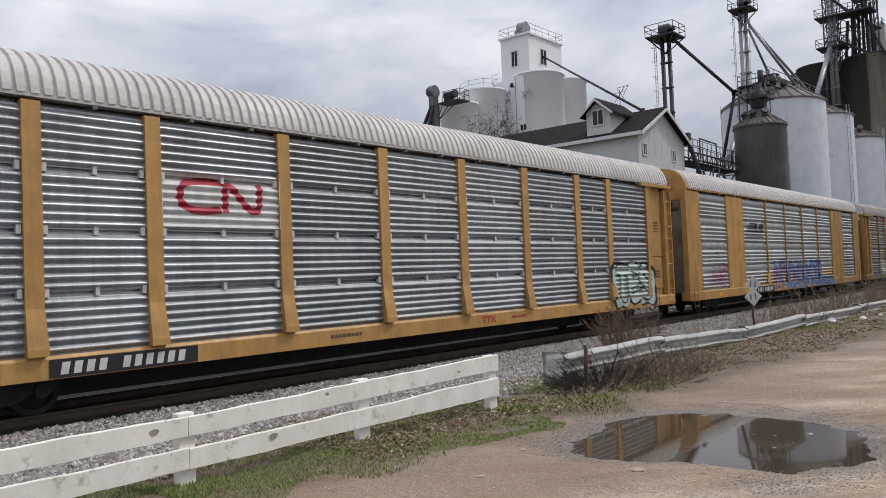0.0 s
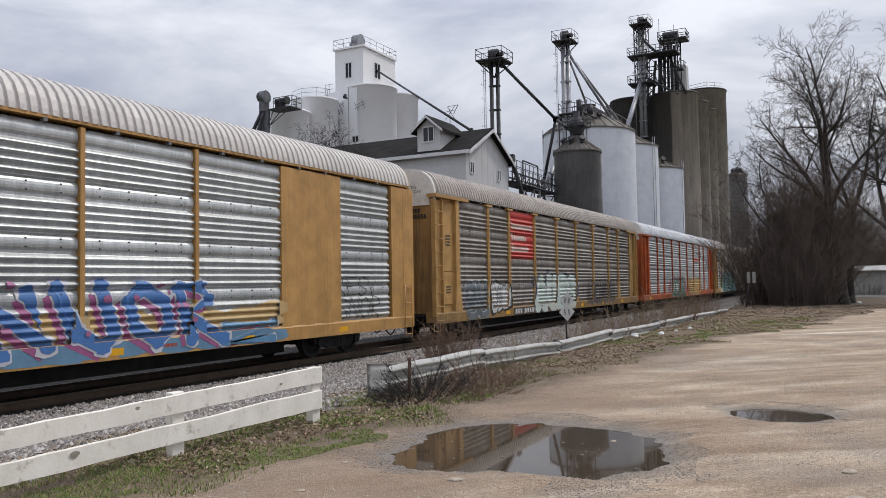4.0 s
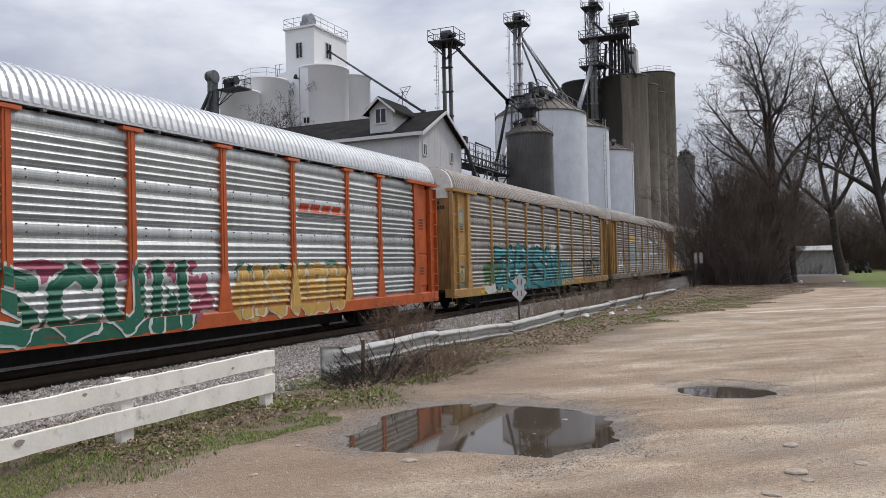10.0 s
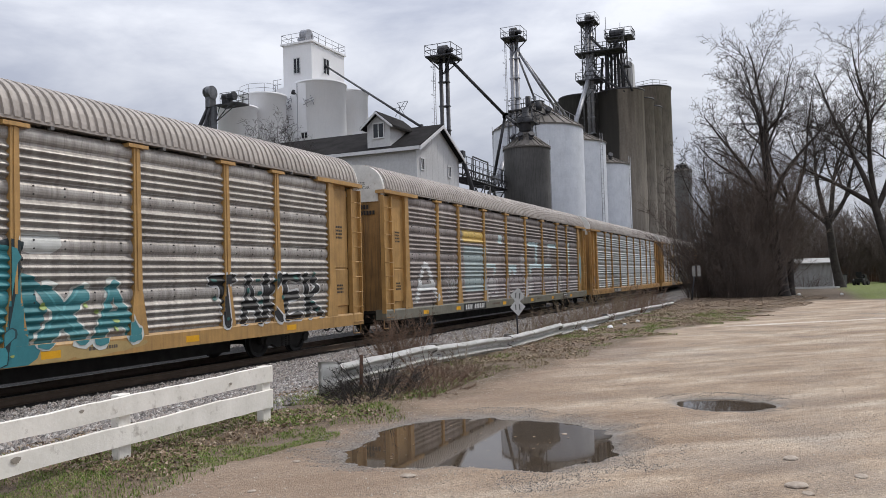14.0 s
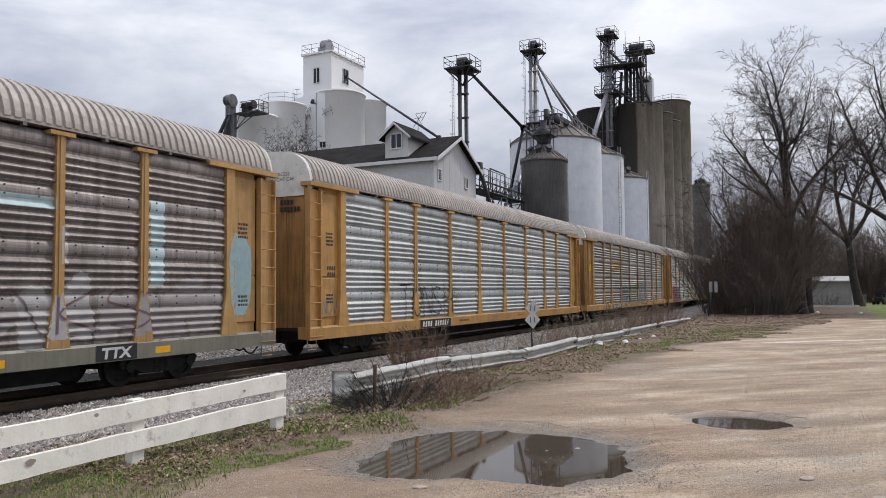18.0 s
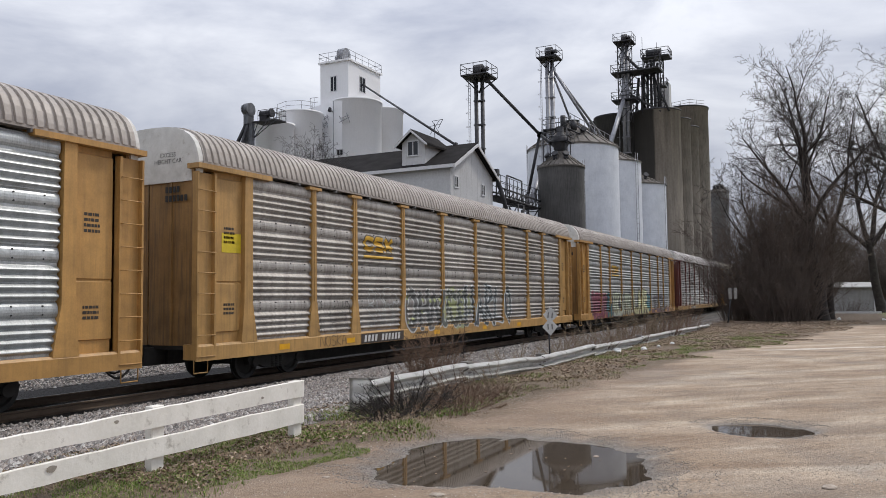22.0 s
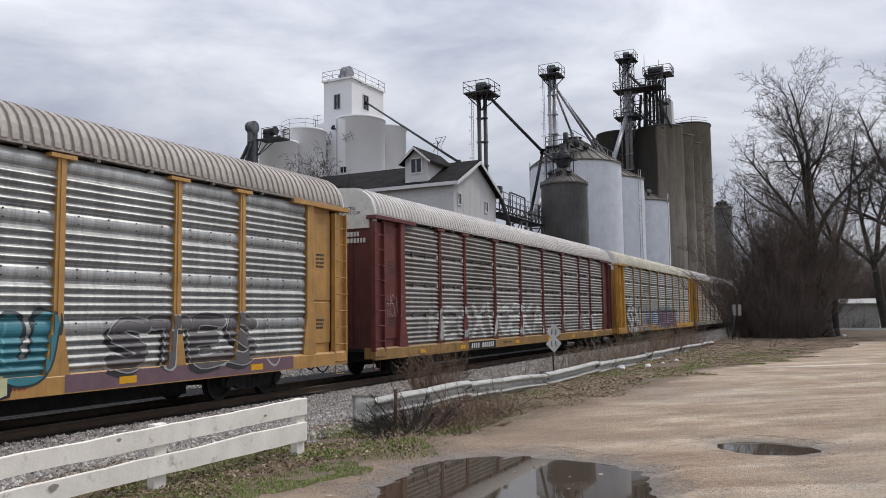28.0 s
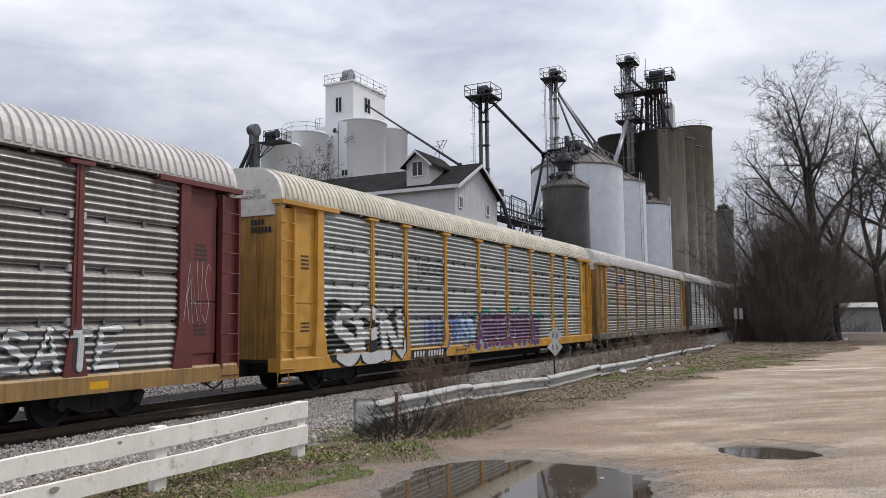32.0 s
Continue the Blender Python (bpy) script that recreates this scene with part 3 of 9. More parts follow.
def shared_roof():
    half = roof_line()
    line = half + [(-x, z) for x, z in half[-2::-1]]
    bm = bmesh.new()
    ys = []
    pitch = 0.205
    n = int(26.5 / pitch)
    y0 = -n * pitch / 2
    for i in range(n):
        b = y0 + i * pitch
        ys += [(b, 0.0), (b + 0.058, 0.0), (b + 0.070, 0.044), (b + 0.190, 0.044)]
    ys.append((y0 + n * pitch, 0.0))
    rows = []
    for y, up in ys:
        row = []
        for x, z in line:
            nx_, nz_ = x * 0.45, max(0.25, (z - 4.9))
            ln = math.hypot(nx_, nz_)
            row.append(bm.verts.new((x + up * nx_ / ln, y, z + up * nz_ / ln)))
        rows.append(row)
    for a, b in zip(rows, rows[1:]):
        for i in range(len(line) - 1):
            bm.faces.new((a[i], b[i], b[i + 1], a[i + 1]))
    for row, flip in ((rows[0], False), (rows[-1], True)):
        bm.faces.new(row if flip else row[::-1])
    me = bpy.data.meshes.new("roof")
    bm.to_mesh(me)
    bm.free()
    return me


def with_material(ob, m):
    ob.material_slots[0].link = "OBJECT"
    ob.material_slots[0].material = m
    return ob


def shared(name, bm):
    me = bpy.data.meshes.new(name)
    mended(bm).to_mesh(me)
    bm.free()
    me.materials.append(None)
    return me


def put(name, me, m, parent, y=0.0, flip=False, label="", ends=False):
    """An object on shared mesh data under a car; flip turns it to the car's other side (or other end)."""
    ob = new(name, me)
    with_material(ob, m)
    ob.parent = parent
    ob.matrix_basis = pose(0, y, 0, 0, 0, 180 if flip else 0)
    if label:
        tagged(ob, label)
    return ob


def make_kit():
    """The meshes that all cars share, in car space: x towards the near side, y along, z over the rail."""
    kit = {}
    kit["roof"] = shared_roof()
    kit["roof"].materials.append(None)
    for kind in ("tiered", "even"):
        for w in sorted({round(b - a, 2) for edges in LAYOUTS.values() for a, b in zip(edges, edges[1:])}):
            bm = bmesh.new()
            strip(bm, PROFILE[kind], "y", -w / 2 + 0.06, w / 2 - 0.06)
            if kind == "tiered":
                tier = (Z_TOP - Z_SILL) / 4
                for k in range(1, 4):
                    n = max(3, round(w / 0.72))
                    for i in range(2 * n):
                        y = ((i // 2 + 0.5) / n - 0.5) * (w - 0.14)
                        z = Z_SILL + k * tier - (0.24 if i % 2 else 0.09)
                        tube(bm, (SIDE + 0.03, y, z), (SIDE + 0.056, y, z), 0.016, n=6, mi=1)
            kit["panel_%s_%.2f" % (kind, w)] = shared("side_panel", bm)
            kit["panel_%s_%.2f" % (kind, w)].materials.append(M["black_steel"])
    # a post with its header plate and flared foot
    bm = bmesh.new()
    prism(bm, [(-0.105, 1.9), (-0.26, Z_SILL - 0.03), (0.26, Z_SILL - 0.03), (0.105, 1.9), (0.085, 4.88), (-0.085, 4.88)], "x", 1.44, 1.585)
    box(bm, 1.44, 1.64, -0.27, 0.27, 4.87, 4.945)
    box(bm, 1.585, 1.6, -0.03, 0.03, 1.9, 4.87)
    kit["post"] = shared("side_post", bm)
    # a broad flat post with a folded foot, and a slim one
    bm = bmesh.new()
    prism(bm, [(1.44, 0.99), (1.69, 0.99), (1.69, 1.10), (1.60, 1.62), (1.585, 1.72), (1.585, 4.94), (1.44, 4.94)], "y", -0.145, 0.145)
    for v in bm.verts:
        if v.co.z < 1.2 and v.co.x > 1.6:
            v.co.y *= 1.12
    kit["broad_post"] = shared("side_post", bm)
    bm = bmesh.new()
    box(bm, 1.44, 1.585, -0.05, 0.05, 0.95, 4.94)
    kit["slim_post"] = shared("side_post", bm)
    # plain closed end of the car with broad plates
    bm = bmesh.new()
    prism(bm, [(12.19, 1.575), (12.86, 1.575), (12.87, 1.56), (12.88, 1.575), (13.5, 1.575), (13.5, 1.36), (12.19, 1.36)], "z", 0.64, 4.95)
    for v in bm.verts:
        v.co.x, v.co.y = v.co.y, v.co.x
    kit["plain_end"] = shared("end_side_panel", bm)
    bm = bmesh.new()
    for y in (12.86, 13.26):
        tube(bm, (1.64, y, 0.34), (1.64, y, 1.95), 0.016, n=6)
    for i in range(4):
        tube(bm, (1.64, 12.86, 0.42 + i * 0.48), (1.64, 13.26, 0.42 + i * 0.48), 0.014, n=6)
    for y in (12.86, 13.26):
        tube(bm, (1.55, y, 1.9), (1.645, y, 1.9), 0.014, n=6)
    kit["short_ladder"] = shared("short_ladder", bm)
    bm = bmesh.new()
    prism(bm, [(-0.03, 1.9), (-0.20, Z_SILL - 0.03), (0.36, Z_SILL - 0.03), (0.27, 1.9), (0.25, 4.88), (-0.02, 4.88)], "x", 1.40, 1.59)
    kit["end_post"] = shared("end_post", bm)
    bm = bmesh.new()
    prism(bm, [(1.595, Z_SILL0), (1.595, Z_SILL - 0.05), (1.565, Z_SILL), (1.2, Z_SILL), (1.2, Z_SILL0 + 0.03), (1.55, Z_SILL0 + 0.03), (1.55, Z_SILL0)], "y", -HALF + 0.75, HALF - 0.75)
    kit["sill"] = shared("side_sill", bm)
    bm = bmesh.new()
    prism(bm, [(1.60, 4.99), (1.60, 5.05), (1.5, 5.07), (1.3, 5.07), (1.3, 4.99)], "y", -13.25, 13.25)
    kit["eave"] = shared("eave_rail", bm)
    # end section
    bm = bmesh.new()
    prism(bm, [(1.36, Z_SILL), (1.44, Z_SILL), (1.44, 1.22), (1.475, 1.24), (1.475, 2.32), (1.45, 2.34), (1.45, 2.37), (1.475, 2.39), (1.475, 4.74), (1.44, 4.76), (1.44, 4.9), (1.36, 4.9)], "y", 11.80, 12.77)
    kit["end_panel"] = shared("end_side_panel", bm)
    bm = bmesh.new()
    prism(bm, [(1.45, 12.84), (1.60, 12.84), (1.60, 12.90), (1.50, 12.90), (1.50, 13.39), (1.60, 13.39), (1.60, 13.44), (1.45, 13.44)], "z", Z_SILL - 0.12, 4.80)
    kit["ladder_panel"] = shared("ladder_panel", bm)
    bm = bmesh.new()
    tube(bm, (1.61, 12.87, 0), (1.61, 13.42, 0), 0.013, n=6)
    for y in (12.88, 13.41):
        tube(bm, (1.5, y, 0), (1.617, y, 0), 0.013, n=6)
    kit["rungs"] = shared("rung", bm)
    bm = bmesh.new()
    box(bm, 1.3, 1.655, 10.95, 13.46, 4.88, 4.99)
    kit["header"] = shared("header_beam", bm)
    # end wall with two doors, and the roof's end cap
    bm = bmesh.new()
    prism(bm, [(0.02, 13.24), (1.38, 13.24), (1.38, 13.32), (0.73, 13.32), (0.73, 13.35), (0.67, 13.35), (0.67, 13.32), (0.02, 13.32)], "z", 0.95, 4.62)
    kit["end_door"] = shared("end_door", bm)
    bm = bmesh.new()
    box(bm, 1.38, 1.45, 13.1, 13.4, 0.9, 5.0)
    kit["corner_post"] = shared("corner_post", bm)
    bm = bmesh.new()
    box(bm, 0.15, 1.1, 13.355, 13.40, 2.95, 3.03)
    kit["door_bar"] = shared("door_bar", bm)
    bm = bmesh.new()
    half = roof_line()
    line = [(x * 0.985, z + 0.012) for x, z in half]
    outline = line + [(-x, z) for x, z in line[-2::-1]] + [(-1.45, 4.62), (1.45, 4.62)]
    prism(bm, outline, "y", 13.18, 13.36)
    kit["end_cap"] = shared("end_cap", bm)
    # underframe and running gear
    bm = bmesh.new()
    # centre sill deepened: its black box stands in for the shade under the car
    box(bm, -0.34, 0.34, -8.6, 8.6, 0.2, 0.95)
    box(bm, -0.3, 0.3, -13.0, 13.0, 0.5, 0.94)
    box(bm, -0.2, 0.2, -13.6, 13.6, 0.5, 0.9)
    box(bm, -1.42, 1.42, -13.3, 13.3, 0.86, 0.95)
    for y in (-7.08, -4.25, -1.42, 1.42, 4.25, 7.08):
        box(bm, -1.4, 1.4, y - 0.06, y + 0.06, 0.66, 0.9)
    tube(bm, (0.85, -6.5, 0.62), (0.85, 5.0, 0.62), 0.03, n=6)
    kit["underframe"] = shared("underframe", bm)
    bm = bmesh.new()
    for s in (-1, 1):
        x0, x1 = (0.92, 1.08) if s > 0 else (-1.08, -0.92)
        prism(bm, [(-1.12, 0.50), (-0.98, 0.62), (-0.45, 0.66), (-0.3, 0.72), (0.3, 0.72), (0.45, 0.66), (0.98, 0.62), (1.12, 0.50), (1.05, 0.36), (0.72, 0.36),
                   (0.42, 0.24), (-0.42, 0.24), (-0.72, 0.36), (-1.05, 0.36)], "x", x0, x1)
        for y in (-0.16, 0.0, 0.16):
            for k in range(5):
                tube(bm, (s * 1.04, y, 0.26 + k * 0.055), (s * 1.04, y, 0.29 + k * 0.055), 0.075, n=8)
        for y in (-0.865, 0.865):
            tube(bm, (s * 1.02, y, 0.42), (s * 1.14, y, 0.42), 0.12, n=10)
    box(bm, -1.05, 1.05, -0.22, 0.22, 0.35, 0.62)
    kit["truck"] = shared("truck_frame", bm)
    bm = bmesh.new()
    tube(bm, (-0.95, 0, 0), (0.95, 0, 0), 0.075, n=10)
    for s in (-1, 1):
        prof = [(0.10, 0.66), (0.30, 0.70), (0.33, 0.69), (0.455, 0.69), (0.455, 0.715), (0.42, 0.725), (0.415, 0.82), (0.33, 0.82), (0.30, 0.77), (0.10, 0.84), (0.10, 0.66)]
        n = 28
        rings = [[bm.verts.new((s * a, r * math.cos(2 * math.pi * i / n), r * math.sin(2 * math.pi * i / n))) for i in range(n)] for r, a in prof]
        for ra, rb in zip(rings, rings[1:]):
            for i in range(n):
                bm.faces.new((ra[i], ra[(i + 1) % n], rb[(i + 1) % n], rb[i]))
    kit["wheelset"] = shared("wheelset", bm)
    bm = bmesh.new()
    box(bm, -0.10, 0.10, 13.3, 14.02, 0.74, 0.96)
    prism(bm, [(-0.16, 13.95), (-0.16, 14.2), (-0.02, 14.26), (0.04, 14.16), (0.16, 14.22), (0.2, 14.05), (0.12, 13.95)], "z", 0.70, 1.0)
    kit["coupler"] = shared("coupler", bm)
    bm = bmesh.new()
    pts = [Vector((0.5, 13.4 + 0.8 * k / 8, 0.62 - 0.28 * math.sin(math.pi * k / 8))) for k in range(9)]
    for a, b in zip(pts, pts[1:]):
        tube(bm, a, b, 0.025, n=6, caps=False)
    kit["hose"] = shared("brake_hose", bm)
    bm = bmesh.new()
    tube(bm, (1.5, 13.0, 0.36), (1.5, 13.42, 0.36), 0.014, n=6)
    tube(bm, (1.5, 13.0, 0.36), (1.5, 13.0, 0.75), 0.014, n=6)
    tube(bm, (1.5, 13.42, 0.36), (1.5, 13.42, 0.75), 0.014, n=6)
    kit["step"] = shared("stirrup_step", bm)
    bm = bmesh.new()
    box(bm, 1.46, 1.56, -0.035, 0.035, -0.085, 0.055)
    kit["clip"] = shared("clip", bm)
    bm = bmesh.new()
    box(bm, 1.5, 1.605, -0.04, 0.04, 4.925, 4.995)
    kit["eave_clip"] = shared("eave_clip", bm)
    return kit


KIT = make_kit()


def panel_metal(name, base, dark, grime, streak, rough=0.36, metal=0.75, holes=0.5):
    """Perforated galvanised sheet: blotches, run-down grime and rows of small round holes."""
    m, nt, bsdf = start(name)
    vec = coords(nt)
    oi = nt.nodes.new("ShaderNodeObjectInfo")
    off = nt.nodes.new("ShaderNodeCombineXYZ")
    for i in range(3):
        nt.links.new(mathn(nt, "MULTIPLY", oi.outputs["Random"], 17.0 + 9 * i), off.inputs[i])
    add = nt.nodes.new("ShaderNodeVectorMath")
    nt.links.new(vec, add.inputs[0])
    nt.links.new(off.outputs[0], add.inputs[1])
    own = add.outputs[0]
    broad = noisy(nt, own, 0.9, 6, 0.62)
    col = ramp(nt, broad, [(0.32, dark), (0.62, base)])
    stretch = nt.nodes.new("ShaderNodeMapping")
    stretch.inputs["Scale"].default_value = (1, 5.5, 0.45)
    nt.links.new(own, stretch.inputs["Vector"])
    runs = noisy(nt, stretch.outputs["Vector"], 1.6, 6, 0.65)
    col = mix(nt, mathn(nt, "MULTIPLY", ramp(nt, runs, [(0.42, (0, 0, 0)), (0.68, (1, 1, 1))]), streak), col, grime)
    fine = noisy(nt, own, 28.0, 4, 0.65)
    col = mix(nt, 0.4, col, ramp(nt, fine, [(0.3, (0.25, 0.25, 0.25)), (0.7, (0.75, 0.75, 0.75))]), "OVERLAY")
    col = mix(nt, 1.0, col, ramp(nt, oi.outputs["Random"], [(0, (0.82, 0.82, 0.82)), (1, (1.06, 1.06, 1.06))]), "MULTIPLY")
    sep = nt.nodes.new("ShaderNodeSeparateXYZ")
    nt.links.new(vec, sep.inputs[0])
    k = 2 * math.pi / 0.042
    dots = mathn(nt, "MULTIPLY", mathn(nt, "ADD", mathn(nt, "SINE", mathn(nt, "MULTIPLY", sep.outputs[1], k)), 1.0), mathn(nt, "ADD", mathn(nt, "SINE", mathn(nt, "MULTIPLY", sep.outputs[2], k)), 1.0))
    hole = ramp(nt, mathn(nt, "MULTIPLY", dots, 0.25), [(0.55, (0, 0, 0)), (0.72, (1, 1, 1))])
    zone = ramp(nt, runs, [(0.42, (0.12, 0.12, 0.12)), (0.62, (1, 1, 1))])
    hole = mathn(nt, "MULTIPLY", mathn(nt, "MULTIPLY", hole, zone), holes)
    col = mix(nt, hole, col, (0.02, 0.02, 0.02))
    nt.links.new(col, bsdf.inputs["Base Color"])
    nt.links.new(ramp(nt, broad, [(0.3, (min(1, rough * 1.2),) * 3), (0.7, (rough * 0.85,) * 3)]), bsdf.inputs["Roughness"])
    bsdf.inputs["Metallic"].default_value = metal
    bumped(nt, bsdf, fine, 0.12, 0.01)
    return m


M["silver"] = panel_metal("bright_galvanised_panel", (0.56, 0.58, 0.58), (0.42, 0.44, 0.44), (0.29, 0.30, 0.295), 0.45, 0.42, 0.5, 0.35)
M["grey_panel"] = panel_metal("dull_galvanised_panel", (0.47, 0.48, 0.475), (0.34, 0.35, 0.345), (0.22, 0.21, 0.20), 0.55, 0.45, 0.45, 0.5)
M["dun_panel"] = panel_metal("dun_grey_panel", (0.34, 0.315, 0.288), (0.23, 0.21, 0.19), (0.12, 0.10, 0.085), 0.75, 0.48, 0.4, 0.6)
M["steel_panel"] = panel_metal("clean_perforated_panel", (0.40, 0.42, 0.435), (0.30, 0.315, 0.33), (0.22, 0.225, 0.23), 0.3, 0.42, 0.5, 0.85)
M["brown_panel"] = panel_metal("grimy_brown_panel", (0.43, 0.405, 0.375), (0.30, 0.278, 0.255), (0.16, 0.138, 0.12), 0.6, 0.48, 0.35, 0.45)
M["umber_panel"] = panel_metal("sooty_brown_panel", (0.34, 0.30, 0.285), (0.21, 0.182, 0.168), (0.11, 0.09, 0.08), 0.65, 0.5, 0.3, 0.45)
M["taupe_panel"] = panel_metal("dusty_taupe_panel", (0.36, 0.345, 0.33), (0.26, 0.245, 0.23), (0.15, 0.135, 0.12), 0.55, 0.45, 0.35, 0.6)


def car_paint(name, base, grime=0.35):
    return surface(name, base, tuple(c * 0.66 for c in base), 0.5, 0.0, scale=1.7, streak=grime * 0.7, stain=tuple(c * 0.3 + 0.015 for c in base), fine=30, bump=0.06, vary=0.12)


M["yellow"] = car_paint("aged_yellow_paint", (0.52, 0.285, 0.085), 0.45)
M["gold"] = car_paint("faded_gold_paint", (0.49, 0.285, 0.095), 0.6)
M["grimy_gold"] = car_paint("grimy_gold_paint", (0.34, 0.20, 0.065), 1.0)
M["orange"] = car_paint("orange_red_paint", (0.52, 0.10, 0.018), 0.3)
M["maroon"] = car_paint("oxide_red_paint", (0.155, 0.036, 0.029), 0.5)
M["fresh_yellow"] = car_paint("fresh_yellow_paint", (0.62, 0.32, 0.05), 0.25)
M["olive"] = car_paint("grimy_olive_paint", (0.19, 0.18, 0.14), 0.5)
M["cream"] = car_paint("cream_roof_paint", (0.68, 0.63, 0.50), 0.3)
M["roof_white"] = surface("white_corrugated_roof", (0.56, 0.53, 0.505), (0.45, 0.425, 0.405), 0.6, 0.05, scale=1.0, streak=0.2, stain=(0.33, 0.30, 0.27), fine=20, bump=0.05)
M["roof_tan"] = surface("tan_corrugated_roof", (0.40, 0.36, 0.325), (0.29, 0.26, 0.235), 0.6, 0.05, scale=1.0, streak=0.4, stain=(0.22, 0.18, 0.15), fine=20, bump=0.05)
M["roof_silver"] = surface("bright_galvanised_roof", (0.66, 0.67, 0.68), (0.52, 0.53, 0.54), 0.38, 0.6, scale=1.0, streak=0.2, stain=(0.42, 0.42, 0.42), fine=20, bump=0.05)
M["cap_white"] = surface("chalky_white_end_cap", (0.62, 0.61, 0.58), (0.48, 0.47, 0.44), 0.7, scale=3, stain=(0.25, 0.20, 0.15), stain_at=(0.62, 0.78))
M["dull_door"] = surface("rusty_grey_door", (0.22, 0.19, 0.165), (0.13, 0.10, 0.08), 0.7, 0.1, scale=2.0, streak=0.6, stain=(0.12, 0.06, 0.03))
M["dim_steel"] = surface("grimy_grey_steel", (0.16, 0.155, 0.15), rough=0.6, metal=0.3, scale=3)

# end paints: darker copies with the next car's shade in the colour, plus grime
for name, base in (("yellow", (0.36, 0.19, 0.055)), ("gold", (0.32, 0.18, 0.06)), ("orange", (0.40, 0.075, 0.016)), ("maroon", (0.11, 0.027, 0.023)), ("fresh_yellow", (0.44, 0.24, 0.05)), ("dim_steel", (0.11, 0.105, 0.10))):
    M[name + "_end"] = surface("shaded_grimy_end_" + name, base, tuple(c * 0.6 for c in base), 0.6, 0.0, scale=1.2, streak=0.75, stain=(0.06, 0.045, 0.033), fine=25, bump=0.08)
# paint, panels, roof, sill, panel kind, end cap, label
CARS = [
    ("yellow", "steel_panel", "roof_white", "yellow", "even", "yellow", "grey ribbed autorack car with yellow posts and sill on the track"),
    ("yellow", "silver", "roof_white", "yellow", "tiered", "yellow", "silver autorack car with broad yellow side plates and purple graffiti"),
    ("gold", "dun_panel", "roof_tan", "grimy_gold", "tiered", "cap_white", "brown-grey autorack car with a red sign panel and white graffiti"),
    ("orange", "silver", "roof_silver", "orange", "tiered", "cap_white", "silver autorack car with orange-red posts and green graffiti"),
    ("gold", "brown_panel", "roof_tan", "gold", "tiered", "cap_white", "brown-grey autorack car with gold posts and large teal graffiti"),
    ("gold", "umber_panel", "roof_tan", "olive", "tiered", "cap_white", "sooty brown autorack car with pale painted patches and olive sill"),
    ("yellow", "silver", "roof_tan", "yellow", "tiered", "cap_white", "bright silver autorack car with yellow posts and outline graffiti"),
    ("gold", "brown_panel", "roof_tan", "gold", "tiered", "cap_white", "grey-brown autorack car with gold posts and pale graffiti along the sill"),
    ("yellow", "grey_panel", "roof_tan", "yellow", "tiered", "cap_white", "grey autorack car with yellow posts and pale green graffiti"),
    ("maroon", "taupe_panel", "roof_white", "grimy_gold", "even", "cap_white", "brown ribbed autorack car with oxide red posts and gold sill"),
    ("fresh_yellow", "grey_panel", "cream", "fresh_yellow", "even", "cap_white", "blue-grey autorack car with fresh yellow posts and a cream roof"),
    ("gold", "brown_panel", "roof_white", "olive", "tiered", "cap_white", "brown-grey autorack car with gold posts and pale smears"),
    ("dim_steel", "grey_panel", "roof_white", "dim_steel", "tiered", "cap_white", "dull grey autorack car with grey posts"),
    ("gold", "brown_panel", "roof_tan", "gold", "tiered", "cap_white", "brown-grey autorack car with gold posts, behind the bushes"),
]
CAR_THINGS = []
WHEELSETS = []


